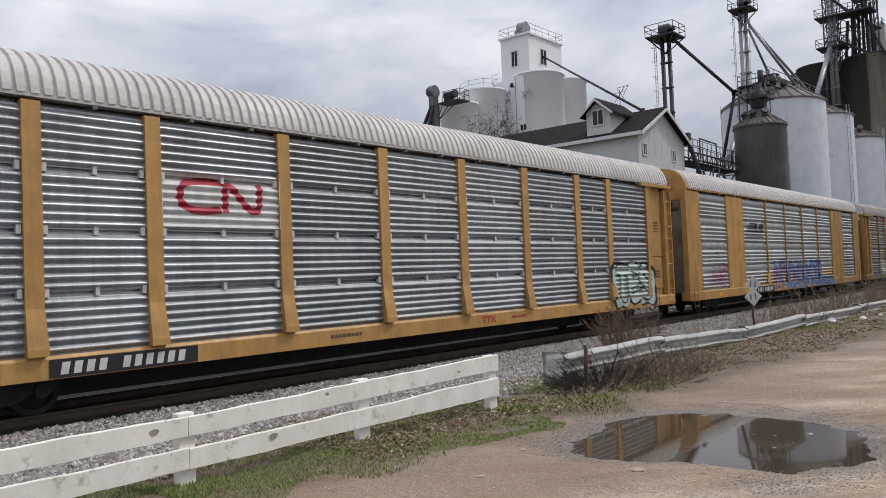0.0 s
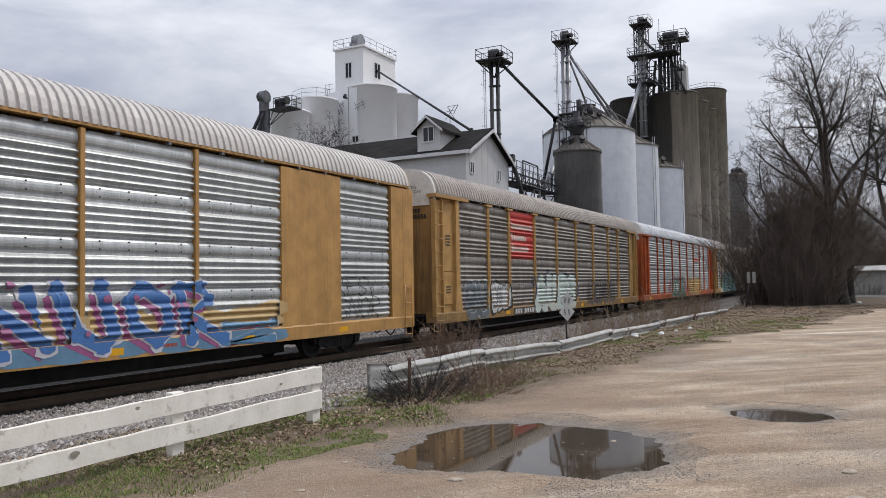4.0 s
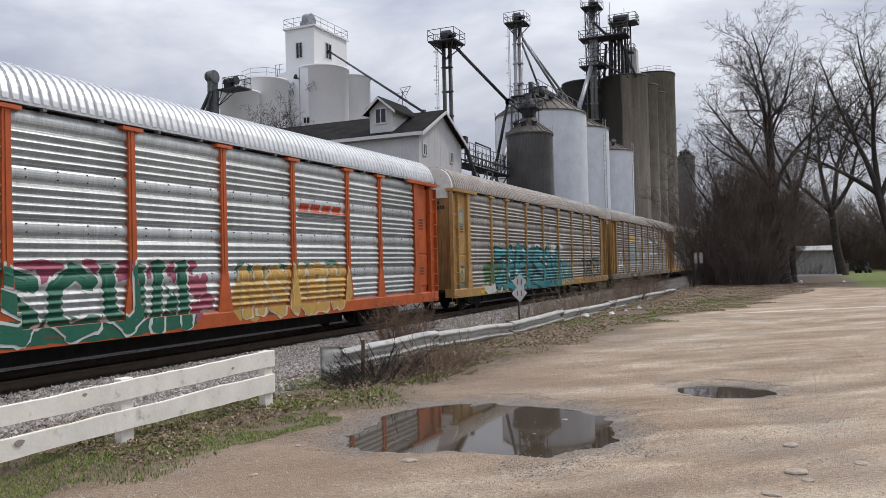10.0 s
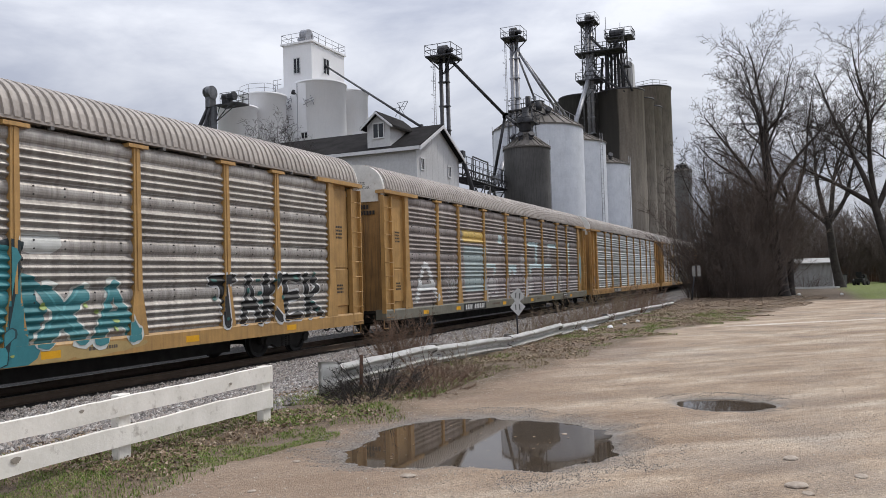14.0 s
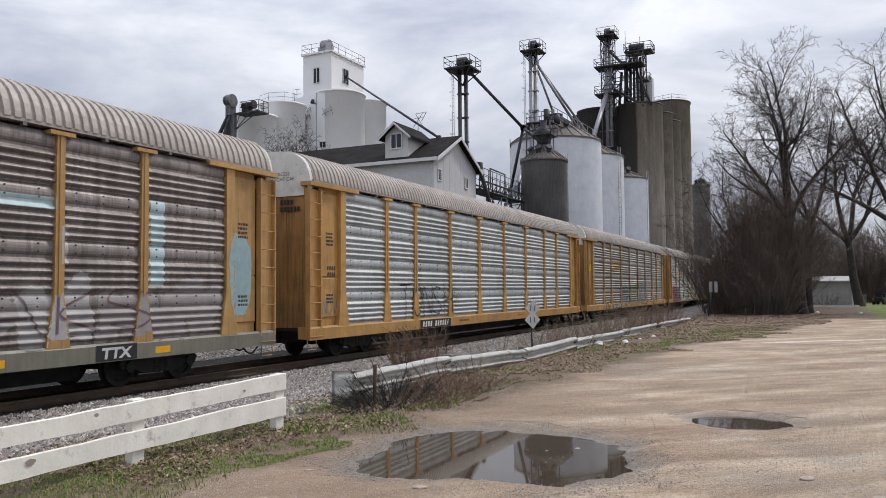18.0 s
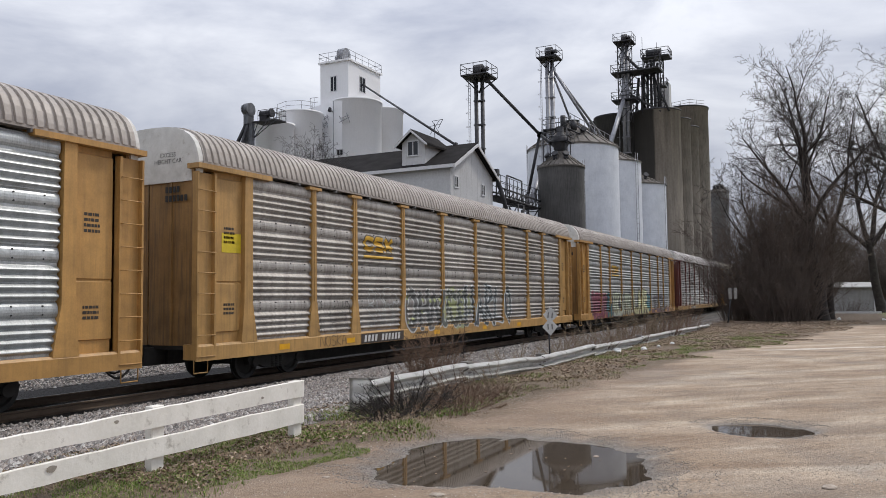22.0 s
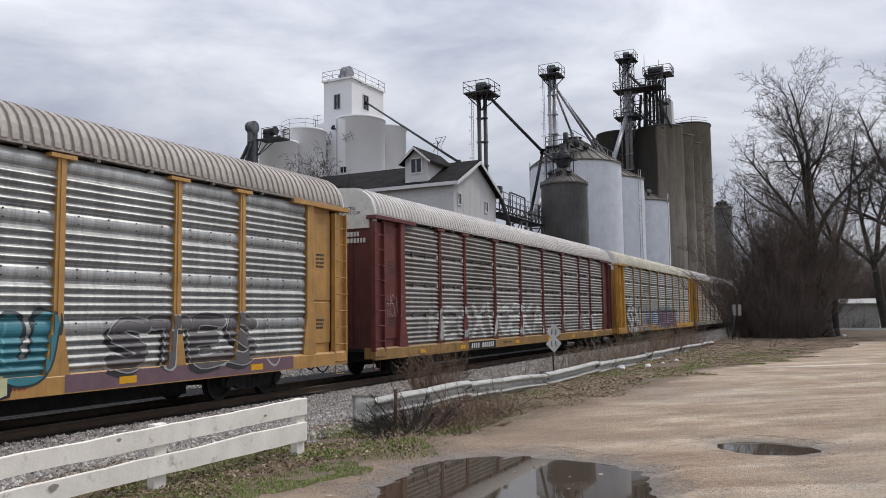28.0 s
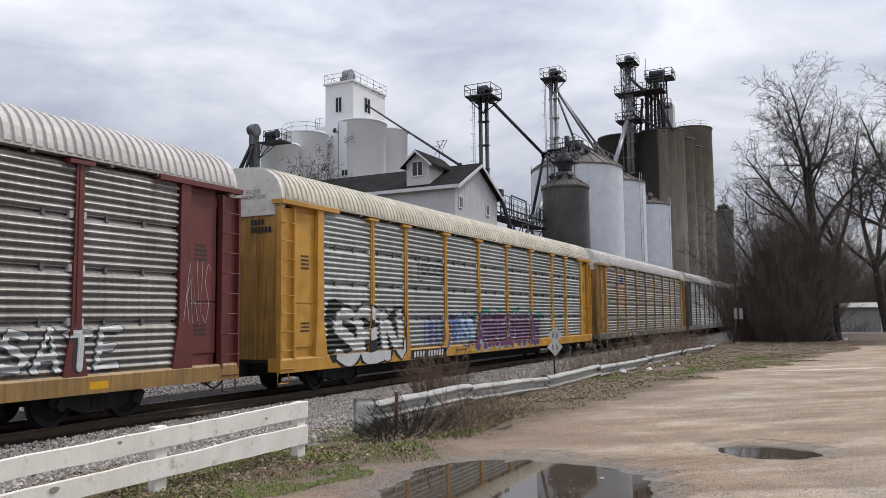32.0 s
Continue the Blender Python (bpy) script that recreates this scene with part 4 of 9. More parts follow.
def build_car(index, spec):
    paint, panels, roof, sill, kind, cap, label = spec
    car = thing("autorack_car", label, "freight car", (TRACK_X, index * CAR_L, RAIL_Z), "cars of the train")
    put("roof", KIT["roof"], M[roof], car, label="corrugated metal roof")
    layout = {0: "shifted", 1: "plated"}.get(index, "usual")
    edges = LAYOUTS[layout]
    wide = {(-9.27, -7.36), (7.1, 9.5)} if layout == "plated" else set()
    post_kind = {"shifted": "broad_post", "plated": "slim_post"}.get(layout, "post")
    for flip in (False, True):
        for a, b in zip(edges, edges[1:]):
            if (a, b) in wide:
                bm = bmesh.new()
                pts_ = [(1.47, a - 0.05)]
                for i_ in range(25):
                    f_ = i_ / 24
                    pts_.append((1.572 + 0.012 * math.sin(f_ * 6 * math.pi), a - 0.05 + (b - a + 0.1) * f_))
                pts_.append((1.47, b + 0.05))
                prism(bm, pts_, "z", Z_SILL - 0.02, Z_TOP)
                mended(bm)
                ob = part("side_plate", bm, M[paint], car, "plain yellow side plate")
                if flip:
                    ob.matrix_basis = pose(0, 0, 0, 0, 0, 180)
                continue
            y = (a + b) / 2
            panel = put("side_panel", KIT["panel_%s_%.2f" % (kind, round(b - a, 2))], M[panels], car, -y if flip else y, flip)
            if kind == "even" and not flip:
                for k in range(1, 4):
                    for s in ((0.0,) if index == 0 else (-0.6, 0.3)):
                        clip = new("clip", KIT["clip"])
                        with_material(clip, M["cap_white"] if index == 0 else M["dim_steel"])
                        clip.parent = panel
                        clip.matrix_basis = pose(-0.035, s, Z_SILL + k * (Z_TOP - Z_SILL) / 4)
        for y in edges[1:-1]:
            if not any(y in w for w in wide):
                post = put("side_post", KIT[post_kind], M[paint], car, -y if flip else y, flip)
                if kind == "even" and not flip:
                    for k in range(1, 4):
                        for s in (-1, 1):
                            clip = new("clip", KIT["clip"])
                            with_material(clip, M["cap_white"])
                            clip.parent = post
                            clip.matrix_basis = pose(-0.02, s * (0.20 if index == 0 else 0.14), Z_SILL + k * (Z_TOP - Z_SILL) / 4)
        put("side_sill", KIT["sill"], M[sill], car, 0, flip)
        eave = put("eave_rail", KIT["eave"], M[roof] if layout != "plated" else M[paint], car, 0, flip, "thin metal eave rail")
        for a, b in zip(edges, edges[1:]) if not flip else ():
            for k in ((0.5,) if b - a < 2.3 else (0.27, 0.73)):
                clip = new("eave_clip", KIT["eave_clip"])
                with_material(clip, M["dim_steel"])
                clip.parent = eave
                clip.matrix_basis = pose(0, a + (b - a) * k, 0)
        if layout == "plated":
            for end in (1, -1):
                same = (end == 1) != flip
                for name, key in (("end_side_panel", "plain_end"), ("short_ladder", "short_ladder")):
                    ob = new(name, KIT[key] if same else MIRROR[key])
                    with_material(ob, M[paint])
                    ob.parent = car
                    ob.matrix_basis = pose(0, 0, 0, 0, 0, 180 if flip else 0)
        # the kit's end parts stand at the +y end on the near side; a mirrored copy serves the other corners
        for end in (1, -1) if layout != "plated" else ():
            for name in ("end_post", "end_side_panel", "ladder_panel", "header_beam", "stirrup_step"):
                key = {"end_post": "end_post", "end_side_panel": "end_panel", "ladder_panel": "ladder_panel", "header_beam": "header", "stirrup_step": "step"}[name]
                same = (end == 1) != flip
                ob = new(name, KIT[key] if same else MIRROR[key])
                with_material(ob, M[paint])
                ob.parent = car
                ob.matrix_basis = pose(0, (edges[-1] if end == 1 else edges[0]) if name == "end_post" else 0, 0, 0, 0, 180 if flip else 0)
                if name == "ladder_panel":
                    for i in range(9):
                        rung = new("rung", KIT["rungs"] if same else MIRROR["rungs"])
                        with_material(rung, M[paint])
                        rung.parent = ob
                        rung.matrix_basis = pose(0, 0, 0.72 + i * 0.46)
    for flip in (False, True):
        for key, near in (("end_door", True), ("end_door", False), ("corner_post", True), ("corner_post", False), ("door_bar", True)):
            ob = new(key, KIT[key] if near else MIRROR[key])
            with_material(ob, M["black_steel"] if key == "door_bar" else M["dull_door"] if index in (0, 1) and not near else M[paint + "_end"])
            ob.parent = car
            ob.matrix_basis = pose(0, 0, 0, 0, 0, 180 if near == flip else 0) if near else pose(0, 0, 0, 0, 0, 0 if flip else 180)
        put("end_cap", KIT["end_cap"], M[cap], car, 0, flip, "pale roof end cap")
        put("coupler", KIT["coupler"], M["black_steel"], car, 0, flip, "dark steel coupler")
        put("brake_hose", KIT["hose"], M["black_steel"], car, 0, flip, "black rubber hose")
    put("underframe", KIT["underframe"], M["black_steel"], car)
    for y in (-10.06, 10.06):
        put("truck", KIT["truck"], M["black_steel"], car, y, False, "black cast steel truck")
        for dy in (-0.865, 0.865):
            ws = put("wheelset", KIT["wheelset"], M["black_steel"], car, y + dy, False, "steel axle with two wheels")
            ws.matrix_parent_inverse = pose(0, y + dy, 0.42)
            ws.matrix_basis = pose(0, 0, 0)
            WHEELSETS.append(ws)
    CAR_THINGS.append(car)
    return car


MIRROR = {}
for key in ("end_panel", "ladder_panel", "rungs", "header", "step", "end_door", "corner_post", "end_post", "plain_end", "short_ladder"):
    src = KIT[key]
    bm = bmesh.new()
    bm.from_mesh(src)
    for v in bm.verts:
        v.co.y = -v.co.y
    bmesh.ops.reverse_faces(bm, faces=bm.faces)
    me = bpy.data.meshes.new(src.name + "_mirrored")
    bm.to_mesh(me)
    bm.free()
    me.materials.append(None)
    MIRROR[key] = me
for index, spec in enumerate(CARS):
    build_car(index, spec)

# ------------------------------------------------------------ lettering and graffiti on the cars


def cut_at(bm, axis, values):
    for v in values:
        no = Vector((0, 1, 0)) if axis == "y" else Vector((0, 0, 1))
        bmesh.ops.bisect_plane(bm, geom=bm.verts[:] + bm.edges[:] + bm.faces[:], plane_co=no * v, plane_no=no, dist=1e-5)


POSTS_NOW = [POSTS]


def face_x(kind, y, z):
    """How far the near side stands out at a place: sill, post or ribbed panel."""
    if z < Z_SILL - 0.004:
        return 1.595
    for p in POSTS_NOW[0]:
        if POSTS_NOW[0] is not POSTS:
            if abs(y - p) < 0.15:
                return 1.587 if z > 1.7 else 1.587 + (1.7 - z) * 0.165
            continue
        half = 0.088 if z > 1.9 else 0.088 + (1.9 - z) / 0.945 * 0.155
        if abs(y - p) < half:
            return 1.585
    if abs(y) > BAY_END - 0.03:
        return 1.59 if abs(y) < BAY_END + 0.28 else 1.476
    return None


def wrapped(bm, kind, lift):
    """Lay a flat y-z drawing over the ribs, posts and sill of a car's side."""
    zs = sorted({round(z, 4) for _, z in PROFILE[kind]} | {Z_SILL - 0.004, Z_SILL, 1.9})
    ys = [p + s * h for p in (*POSTS_NOW[0], BAY_END, -BAY_END) for s in (-1, 1) for h in (0.09, 0.15, 0.24)]
    for v in bm.verts:
        v.co.z = min(max(v.co.z, Z_SILL0 + 0.012), Z_TOP - 0.02)
    lo = min(v.co.z for v in bm.verts)
    hi = max(v.co.z for v in bm.verts)
    y0 = min(v.co.y for v in bm.verts)
    y1 = max(v.co.y for v in bm.verts)
    cut_at(bm, "z", [z for z in zs if lo < z < hi])
    cut_at(bm, "y", [y for y in ys if y0 < y < y1])
    bmesh.ops.split_edges(bm, edges=bm.edges[:])
    for f in bm.faces:
        c = f.calc_center_median()
        fx = face_x(kind, c.y, c.z)
        nudge = lift + 0.0065 * f.material_index
        for v in f.verts:
            v.co.x = v.co.x + (fx if fx is not None else side_x(kind, min(max(v.co.z, Z_SILL), Z_TOP))) + nudge
    return bm


def blob(bm, cy, cz, ry, rz, rnd, mi, n=26, rough=0.16, spiky=0):
    """A filled rounded or jagged shape; returns its rim."""
    ph = [rnd.uniform(0, 6.28) for _ in range(4)]
    pts = []
    for i in range(n):
        a = 2 * math.pi * i / n
        k = 1 + rough * (math.sin(2 * a + ph[0]) * 0.6 + math.sin(3 * a + ph[1]) * 0.6 + math.sin(5 * a + ph[2]) * 0.35)
        if spiky:
            k *= 1 + spiky * (rnd.random() - 0.5)
        ca, sa = math.cos(a), math.sin(a)
        q = (abs(ca) ** 3.2 + abs(sa) ** 3.2) ** (-1 / 3.2)
        pts.append((cy + ry * ca * q * k, cz + rz * sa * q * k))
    fan(bm, pts, cy, cz, mi)
    return pts


def fan(bm, pts, cy, cz, mi):
    c = bm.verts.new((0, cy, cz))
    v = [bm.verts.new((0, *p)) for p in pts]
    for i in range(len(v)):
        bm.faces.new((c, v[i], v[(i + 1) % len(v)])).material_index = mi


def ribbon(bm, pts, w, mi, closed=False):
    """A painted line of width w through points in the y-z plane."""
    n = len(pts)
    rows = []
    for i, (y, z) in enumerate(pts):
        a = pts[(i - 1) % n] if (closed or i) else pts[i]
        b = pts[(i + 1) % n] if (closed or i < n - 1) else pts[i]
        d = Vector((b[0] - a[0], b[1] - a[1]))
        d = d.normalized() if d.length > 1e-6 else Vector((1, 0))
        rows.append(((y - d.y * w / 2, z + d.x * w / 2), (y + d.y * w / 2, z - d.x * w / 2)))
    v = [[bm.verts.new((0, *p)) for p in r] for r in rows]
    for i in range(n if closed else n - 1):
        p, q = v[i], v[(i + 1) % n]
        try:
            bm.faces.new((p[0], p[1], q[1], q[0])).material_index = mi
        except ValueError:
            pass


def curvy(pts, k=5):
    """A smooth line through points."""
    out = []
    n = len(pts)
    for i in range(n - 1):
        p0, p1, p2, p3 = pts[max(i - 1, 0)], pts[i], pts[i + 1], pts[min(i + 2, n - 1)]
        for j in range(k):
            t = j / k
            out.append(tuple(0.5 * (2 * b + (c - a) * t + (2 * a - 5 * b + 4 * c - d) * t * t + (3 * b - a - 3 * c + d) * t ** 3) for a, b, c, d in zip(p0, p1, p2, p3)))
    return out + [pts[-1]]


PAINTS = {}


def spray(col, rough=0.55):
    """Spray paint of one colour, thin in places."""
    if col not in PAINTS:
        PAINTS[col] = surface("spray_paint", col, tuple(c * 0.78 for c in col), rough, 0.0, scale=4.0, streak=0.12, stain=tuple(c * 0.5 + 0.03 for c in col), fine=50, bump=0.05)
    return PAINTS[col]


# stroke patterns of sprayed signs in a unit box
GLYPHS = {
    "A": [[(0.04, 0.0), (0.5, 1.0), (0.96, 0.0)], [(0.24, 0.36), (0.78, 0.36)]],
    "C": [[(0.95, 0.82), (0.55, 1.0), (0.1, 0.7), (0.1, 0.3), (0.5, 0.0), (0.95, 0.16)]],
    "D": [[(0.12, 0.0), (0.12, 1.0)], [(0.12, 0.97), (0.7, 0.88), (0.94, 0.5), (0.68, 0.1), (0.12, 0.03)]],
    "E": [[(0.95, 0.97), (0.12, 1.0), (0.1, 0.0), (0.95, 0.04)], [(0.12, 0.52), (0.76, 0.53)]],
    "H": [[(0.1, 0.0), (0.14, 1.0)], [(0.86, 0.0), (0.9, 1.0)], [(0.12, 0.46), (0.88, 0.56)]],
    "I": [[(0.5, 0.0), (0.5, 1.0)]],
    "K": [[(0.12, 0.0), (0.14, 1.0)], [(0.92, 1.0), (0.2, 0.46), (0.96, 0.0)]],
    "L": [[(0.16, 1.0), (0.12, 0.06), (0.95, 0.02)]],
    "M": [[(0.04, 0.0), (0.14, 1.0), (0.5, 0.34), (0.86, 1.0), (0.96, 0.0)]],
    "N": [[(0.06, 0.0), (0.1, 1.0), (0.88, 0.04), (0.94, 1.0)]],
    "O": [[(0.5, 1.0), (0.1, 0.74), (0.1, 0.26), (0.5, 0.0), (0.9, 0.26), (0.9, 0.74), (0.52, 1.0)]],
    "R": [[(0.1, 0.0), (0.14, 1.0), (0.72, 0.94), (0.86, 0.7), (0.18, 0.46), (0.94, 0.0)]],
    "S": [[(0.92, 0.86), (0.4, 1.0), (0.1, 0.74), (0.5, 0.52), (0.9, 0.28), (0.6, 0.02), (0.06, 0.12)]],
    "T": [[(0.02, 0.96), (0.98, 0.98)], [(0.5, 0.96), (0.5, 0.0)]],
    "U": [[(0.1, 1.0), (0.12, 0.24), (0.5, 0.0), (0.88, 0.24), (0.9, 1.0)]],
    "V": [[(0.05, 1.0), (0.5, 0.0), (0.95, 1.0)]],
    "W": [[(0.04, 1.0), (0.24, 0.0), (0.5, 0.66), (0.76, 0.0), (0.96, 1.0)]],
    "X": [[(0.06, 1.0), (0.94, 0.0)], [(0.94, 1.0), (0.06, 0.0)]],
    "Z": [[(0.06, 0.95), (0.94, 1.0), (0.1, 0.05), (0.96, 0.0)]],
    "*": [[(0.5, 0.0), (0.5, 1.0)], [(0.05, 0.25), (0.95, 0.75)], [(0.05, 0.75), (0.95, 0.25)]],
    "9": [[(0.5, 1.0), (0.1, 0.8), (0.3, 0.55), (0.8, 0.7), (0.55, 1.0)], [(0.86, 0.8), (0.7, 0.1), (0.2, 0.0)]],
}


def cloud(index, y0, y1, z0, z1, col, seed, lumps=8, rough=0.2, lift=0.0012, name="sprayed_ground", label="sprayed background of the graffiti"):
    """The painted ground behind a row of letters: overlapping uneven lumps in one colour."""
    rnd = random.Random(seed)
    bm = bmesh.new()
    h = z1 - z0
    for i in range(lumps):
        blob(bm, y0 + (y1 - y0) * (i + 0.5) / lumps, z0 + h * rnd.uniform(0.42, 0.58), (y1 - y0) / lumps * 0.72, h * rnd.uniform(0.40, 0.52), rnd, 0, 28, rough, 0.14)
        bm.verts.ensure_lookup_table()
        for v in bm.verts[-29:]:
            v.co.x = 0.0002 * i
    part(name, wrapped(bm, CARS[index][4], lift), spray(col), CAR_THINGS[index], label)


def graffiti(index, y0, y1, z0, z1, text, seed, fill, line, style="bubble", glow=None, spots=None, shade=None, thick=0.27, rim=1.3, lean=0.0, label="spray-painted graffiti"):
    """Sprayed signs, each a part of its own. Colour slots: 0 cast shade, 1 outline, 2 fill, 3 shine, 4 spots."""
    rnd = random.Random(seed)
    kind = CARS[index][4]
    count = len(text)
    w, h = (y1 - y0) / count, z1 - z0
    if glow:
        cloud(index, y0 - 0.15 * w, y1 + 0.15 * w, z0, z1, glow, seed + 500, count * 2)
    base = {"outline": 0.055, "scrawl": 0.05, "hollow": thick, "wild": thick, "bubble": thick}[style] * min(h, w * 1.25)
    cols = [shade or line, line, fill, tuple(min(0.8, c * 1.35 + 0.02) for c in fill), spots or line]
    for n, sign in enumerate(text):
        if sign == " ":
            continue
        bm = bmesh.new()
        level = [0]

        def layered(done):
            bm.verts.ensure_lookup_table()
            level[0] += 1
            for v in bm.verts[done:]:
                v.co.x = 0.0003 * level[0] + 0.0022 * (n % 3)
            return len(bm.verts)

        seen = 0
        cy = y0 + w * (n + 0.5) + rnd.uniform(-0.05, 0.05) * w
        tip, size = lean + rnd.uniform(-0.12, 0.14), rnd.uniform(0.9, 1.06)
        pad = base * 0.7
        lines = []
        for stroke in GLYPHS[sign]:
            pts = []
            for u, v in stroke:
                u, v = u + rnd.uniform(-0.05, 0.05), v + rnd.uniform(-0.04, 0.04)
                pts.append((cy + (u - 0.5) * (w * (1.04 if style == "bubble" else 0.96) - pad) + (v - 0.5) * tip * h, z0 + h * 0.5 + (v - 0.5) * (h - pad) * size))
            lines.append(curvy(pts, 5) if style != "wild" and (len(pts) > 4 or style in ("bubble", "outline")) else pts)
        if style in ("outline", "scrawl"):
            for pts in lines:
                ribbon(bm, pts, base, 1)
                seen = layered(seen)
        else:
            ends = [p for pts in lines for p in (pts[0], pts[-1])]
            spike = 0.35 if style == "wild" else 0
            if shade:
                for pts in lines:
                    ribbon(bm, [(y - base * 0.42, z - base * 0.36) for y, z in pts], base * 1.15, 0)
                    seen = layered(seen)
            for mi, k, e in ((1, rim, 0.70), (2, 1.0, 0.52)):
                if style == "hollow" and mi == 2:
                    continue
                for pts in lines:
                    if style == "hollow":
                        for side in (-0.5, 0.5):
                            off = []
                            for i_, (y, z) in enumerate(pts):
                                a, b = pts[max(i_ - 1, 0)], pts[min(i_ + 1, len(pts) - 1)]
                                d = Vector((b[0] - a[0], b[1] - a[1])).normalized()
                                off.append((y - d.y * base * side, z + d.x * base * side))
                            ribbon(bm, off, base * 0.24, 1)
                            seen = layered(seen)
                        continue
                    ribbon(bm, pts, base * k, mi)
                    seen = layered(seen)
                if style != "hollow":
                    joints = ends + [p for pts in lines for p in pts[1:-1]] if style == "wild" else ends
                    for y, z in joints:
                        blob(bm, y, z, base * e * k / (rim if mi == 1 else 1), base * e * 0.92 * k / (rim if mi == 1 else 1), rnd, mi, 10, 0.1, spike)
                        seen = layered(seen)
            if style != "hollow":
                for pts in lines:
                    m_ = max(2, len(pts) // 2)
                    ribbon(bm, [(y - base * 0.2, z + base * 0.22) for y, z in pts[:m_]], base * 0.13, 3)
                    seen = layered(seen)
            if spots:
                for _ in range(3):
                    blob(bm, cy + rnd.uniform(-0.5, 0.5) * w, z0 + h * rnd.uniform(0.15, 1.0), h * rnd.uniform(0.03, 0.08), h * rnd.uniform(0.03, 0.06), rnd, 4, 10)
                    seen = layered(seen)
        part("graffiti_letter", wrapped(bm, kind, 0.003), [spray(c) for c in cols], CAR_THINGS[index], label)


def patch(index, y0, y1, z0, z1, col, name="paint_patch", label="", lift=0.0015, seed=None):
    """A painted rectangle on the side; with a seed its edges are uneven."""
    bm = bmesh.new()
    if seed is None:
        bm.faces.new([bm.verts.new((0, y, z)) for y, z in ((y0, z0), (y1, z0), (y1, z1), (y0, z1))])
    else:
        blob(bm, (y0 + y1) / 2, (z0 + z1) / 2, (y1 - y0) / 2, (z1 - z0) / 2, random.Random(seed), 0, 30, 0.05, 0.12)
    return part(name, wrapped(bm, CARS[index][4], lift), spray(col) if isinstance(col, tuple) else col, CAR_THINGS[index], label)


def word(index, text, cy, cz, height, col, width=None, shear=0.0, bold=0.0, lift=0.006, name="lettering", label=""):
    bm = letters(text, height, shear=shear, bold=bold)
    xs = [v.co.x for v in bm.verts]
    k = width / (max(xs) - min(xs)) if width else 1.0
    mid = (max(xs) + min(xs)) / 2
    for v in bm.verts:
        v.co = Vector((0, (v.co.x - mid) * k + cy, v.co.z + cz))
    return part(name, wrapped(bm, CARS[index][4], lift), spray(col), CAR_THINGS[index], label)


def bars(index, cy, cz, w, h, rows, col, seed, lift=0.005, name="faded_text"):
    """Lines of writing too worn to read, as short bars."""
    rnd = random.Random(seed)
    bm = bmesh.new()
    for r in range(rows):
        y = cy - w / 2
        z = cz + h / 2 - (r + 0.5) * h / rows
        t = h / rows * 0.55
        while y < cy + w / 2 - 0.02:
            l = min(rnd.uniform(0.05, 0.16) * max(0.6, w), cy + w / 2 - y)
            bm.faces.new([bm.verts.new((0, a, b)) for a, b in ((y, z - t / 2), (y + l, z - t / 2), (y + l, z + t / 2), (y, z + t / 2))])
            y += l + 0.025 * max(0.6, w)
    return part(name, wrapped(bm, CARS[index][4], lift), spray(col), CAR_THINGS[index])


BLACK, WHITE, PALE = (0.014, 0.014, 0.015), (0.62, 0.62, 0.60), (0.50, 0.50, 0.47)

def stencil(index, groups, cy, cz, height, width, col, lift=0.0065):
    """A stencilled mark, one leaning bar of its own for each sign."""
    step = width / (sum(groups) + len(groups) - 1)
    k = 0
    for g in groups:
        for _ in range(g):
            y, hh = cy - width / 2 + k * step, height / 2
            bm = bmesh.new()
            bm.faces.new([bm.verts.new((0, p + 0.2 * q, cz + q)) for p, q in ((y, -hh), (y + step * 0.62, -hh), (y + step * 0.62, hh), (y, hh))])
            part("stencil_bar", wrapped(bm, CARS[index][4], lift), spray(col), CAR_THINGS[index])
            k += 1
        k += 1


# dark stencil panels on the sills, with the worn data on the end panels
for index in range(12):
    if index != 3:
        a, b = (-9.28, -6.7) if index == 0 else (-6.15, -3.7) if index == 1 else (-6.85, -4.35)
        patch(index, a, b, 0.635, 0.925, BLACK if index not in (2, 7) else (0.06, 0.045, 0.035), "stencil_panel", "dark painted stencil panel", 0.012)
        stencil(index, (4, 6), (a + b) / 2, 0.78, 0.19, (b - a) * 0.86, WHITE, 0.017)
    bars(index, 3.3, 0.8, 0.7, 0.12, 1, (0.35, 0.05, 0.02) if index in (0, 1, 6, 8) else (0.10, 0.08, 0.06), 40 + index)
    bars(index, -3.1, 0.8, 0.9, 0.13, 1, (0.10, 0.07, 0.04), 60 + index)
    for k, y in enumerate((-10.6, -7.6, -2.2, 1.9, 5.6, 9.4)):
        if index not in (0, 3, 6):
            patch(index, y, y + 0.42, 0.70, 0.84, M["yellow_reflector"], "reflector", "yellow reflective strip", 0.004)
    dark = (0.04, 0.03, 0.02)
    for end in (-1, 1):
        bars(index, end * 12.3, 3.45, 0.36, 0.42, 4, dark, 100 + index, 0.004, "data_panel")
        bars(index, end * 12.3, 1.75, 0.36, 0.3, 3, dark, 140 + index, 0.004, "data_panel")
    # writing on the end that faces down the track
    bm = letters("EXCESS\nHEIGHT CAR", 0.10)
    for v in bm.verts:
        v.co = Vector((v.co.x + 0.62, -13.365, v.co.z + 5.25))
    part("end_lettering", bm, spray(BLACK), CAR_THINGS[index])
    bm = bmesh.new()
    for row, n in ((0, 4), (1, 6)):
        for k in range(n):
            y, z = 0.55 + k * 0.115, 4.38 - row * 0.2
            box(bm, y, y + 0.08, -13.363, -13.358, z, z + 0.14)
    part("end_mark", bm, spray(BLACK if index != 9 else WHITE), CAR_THINGS[index])

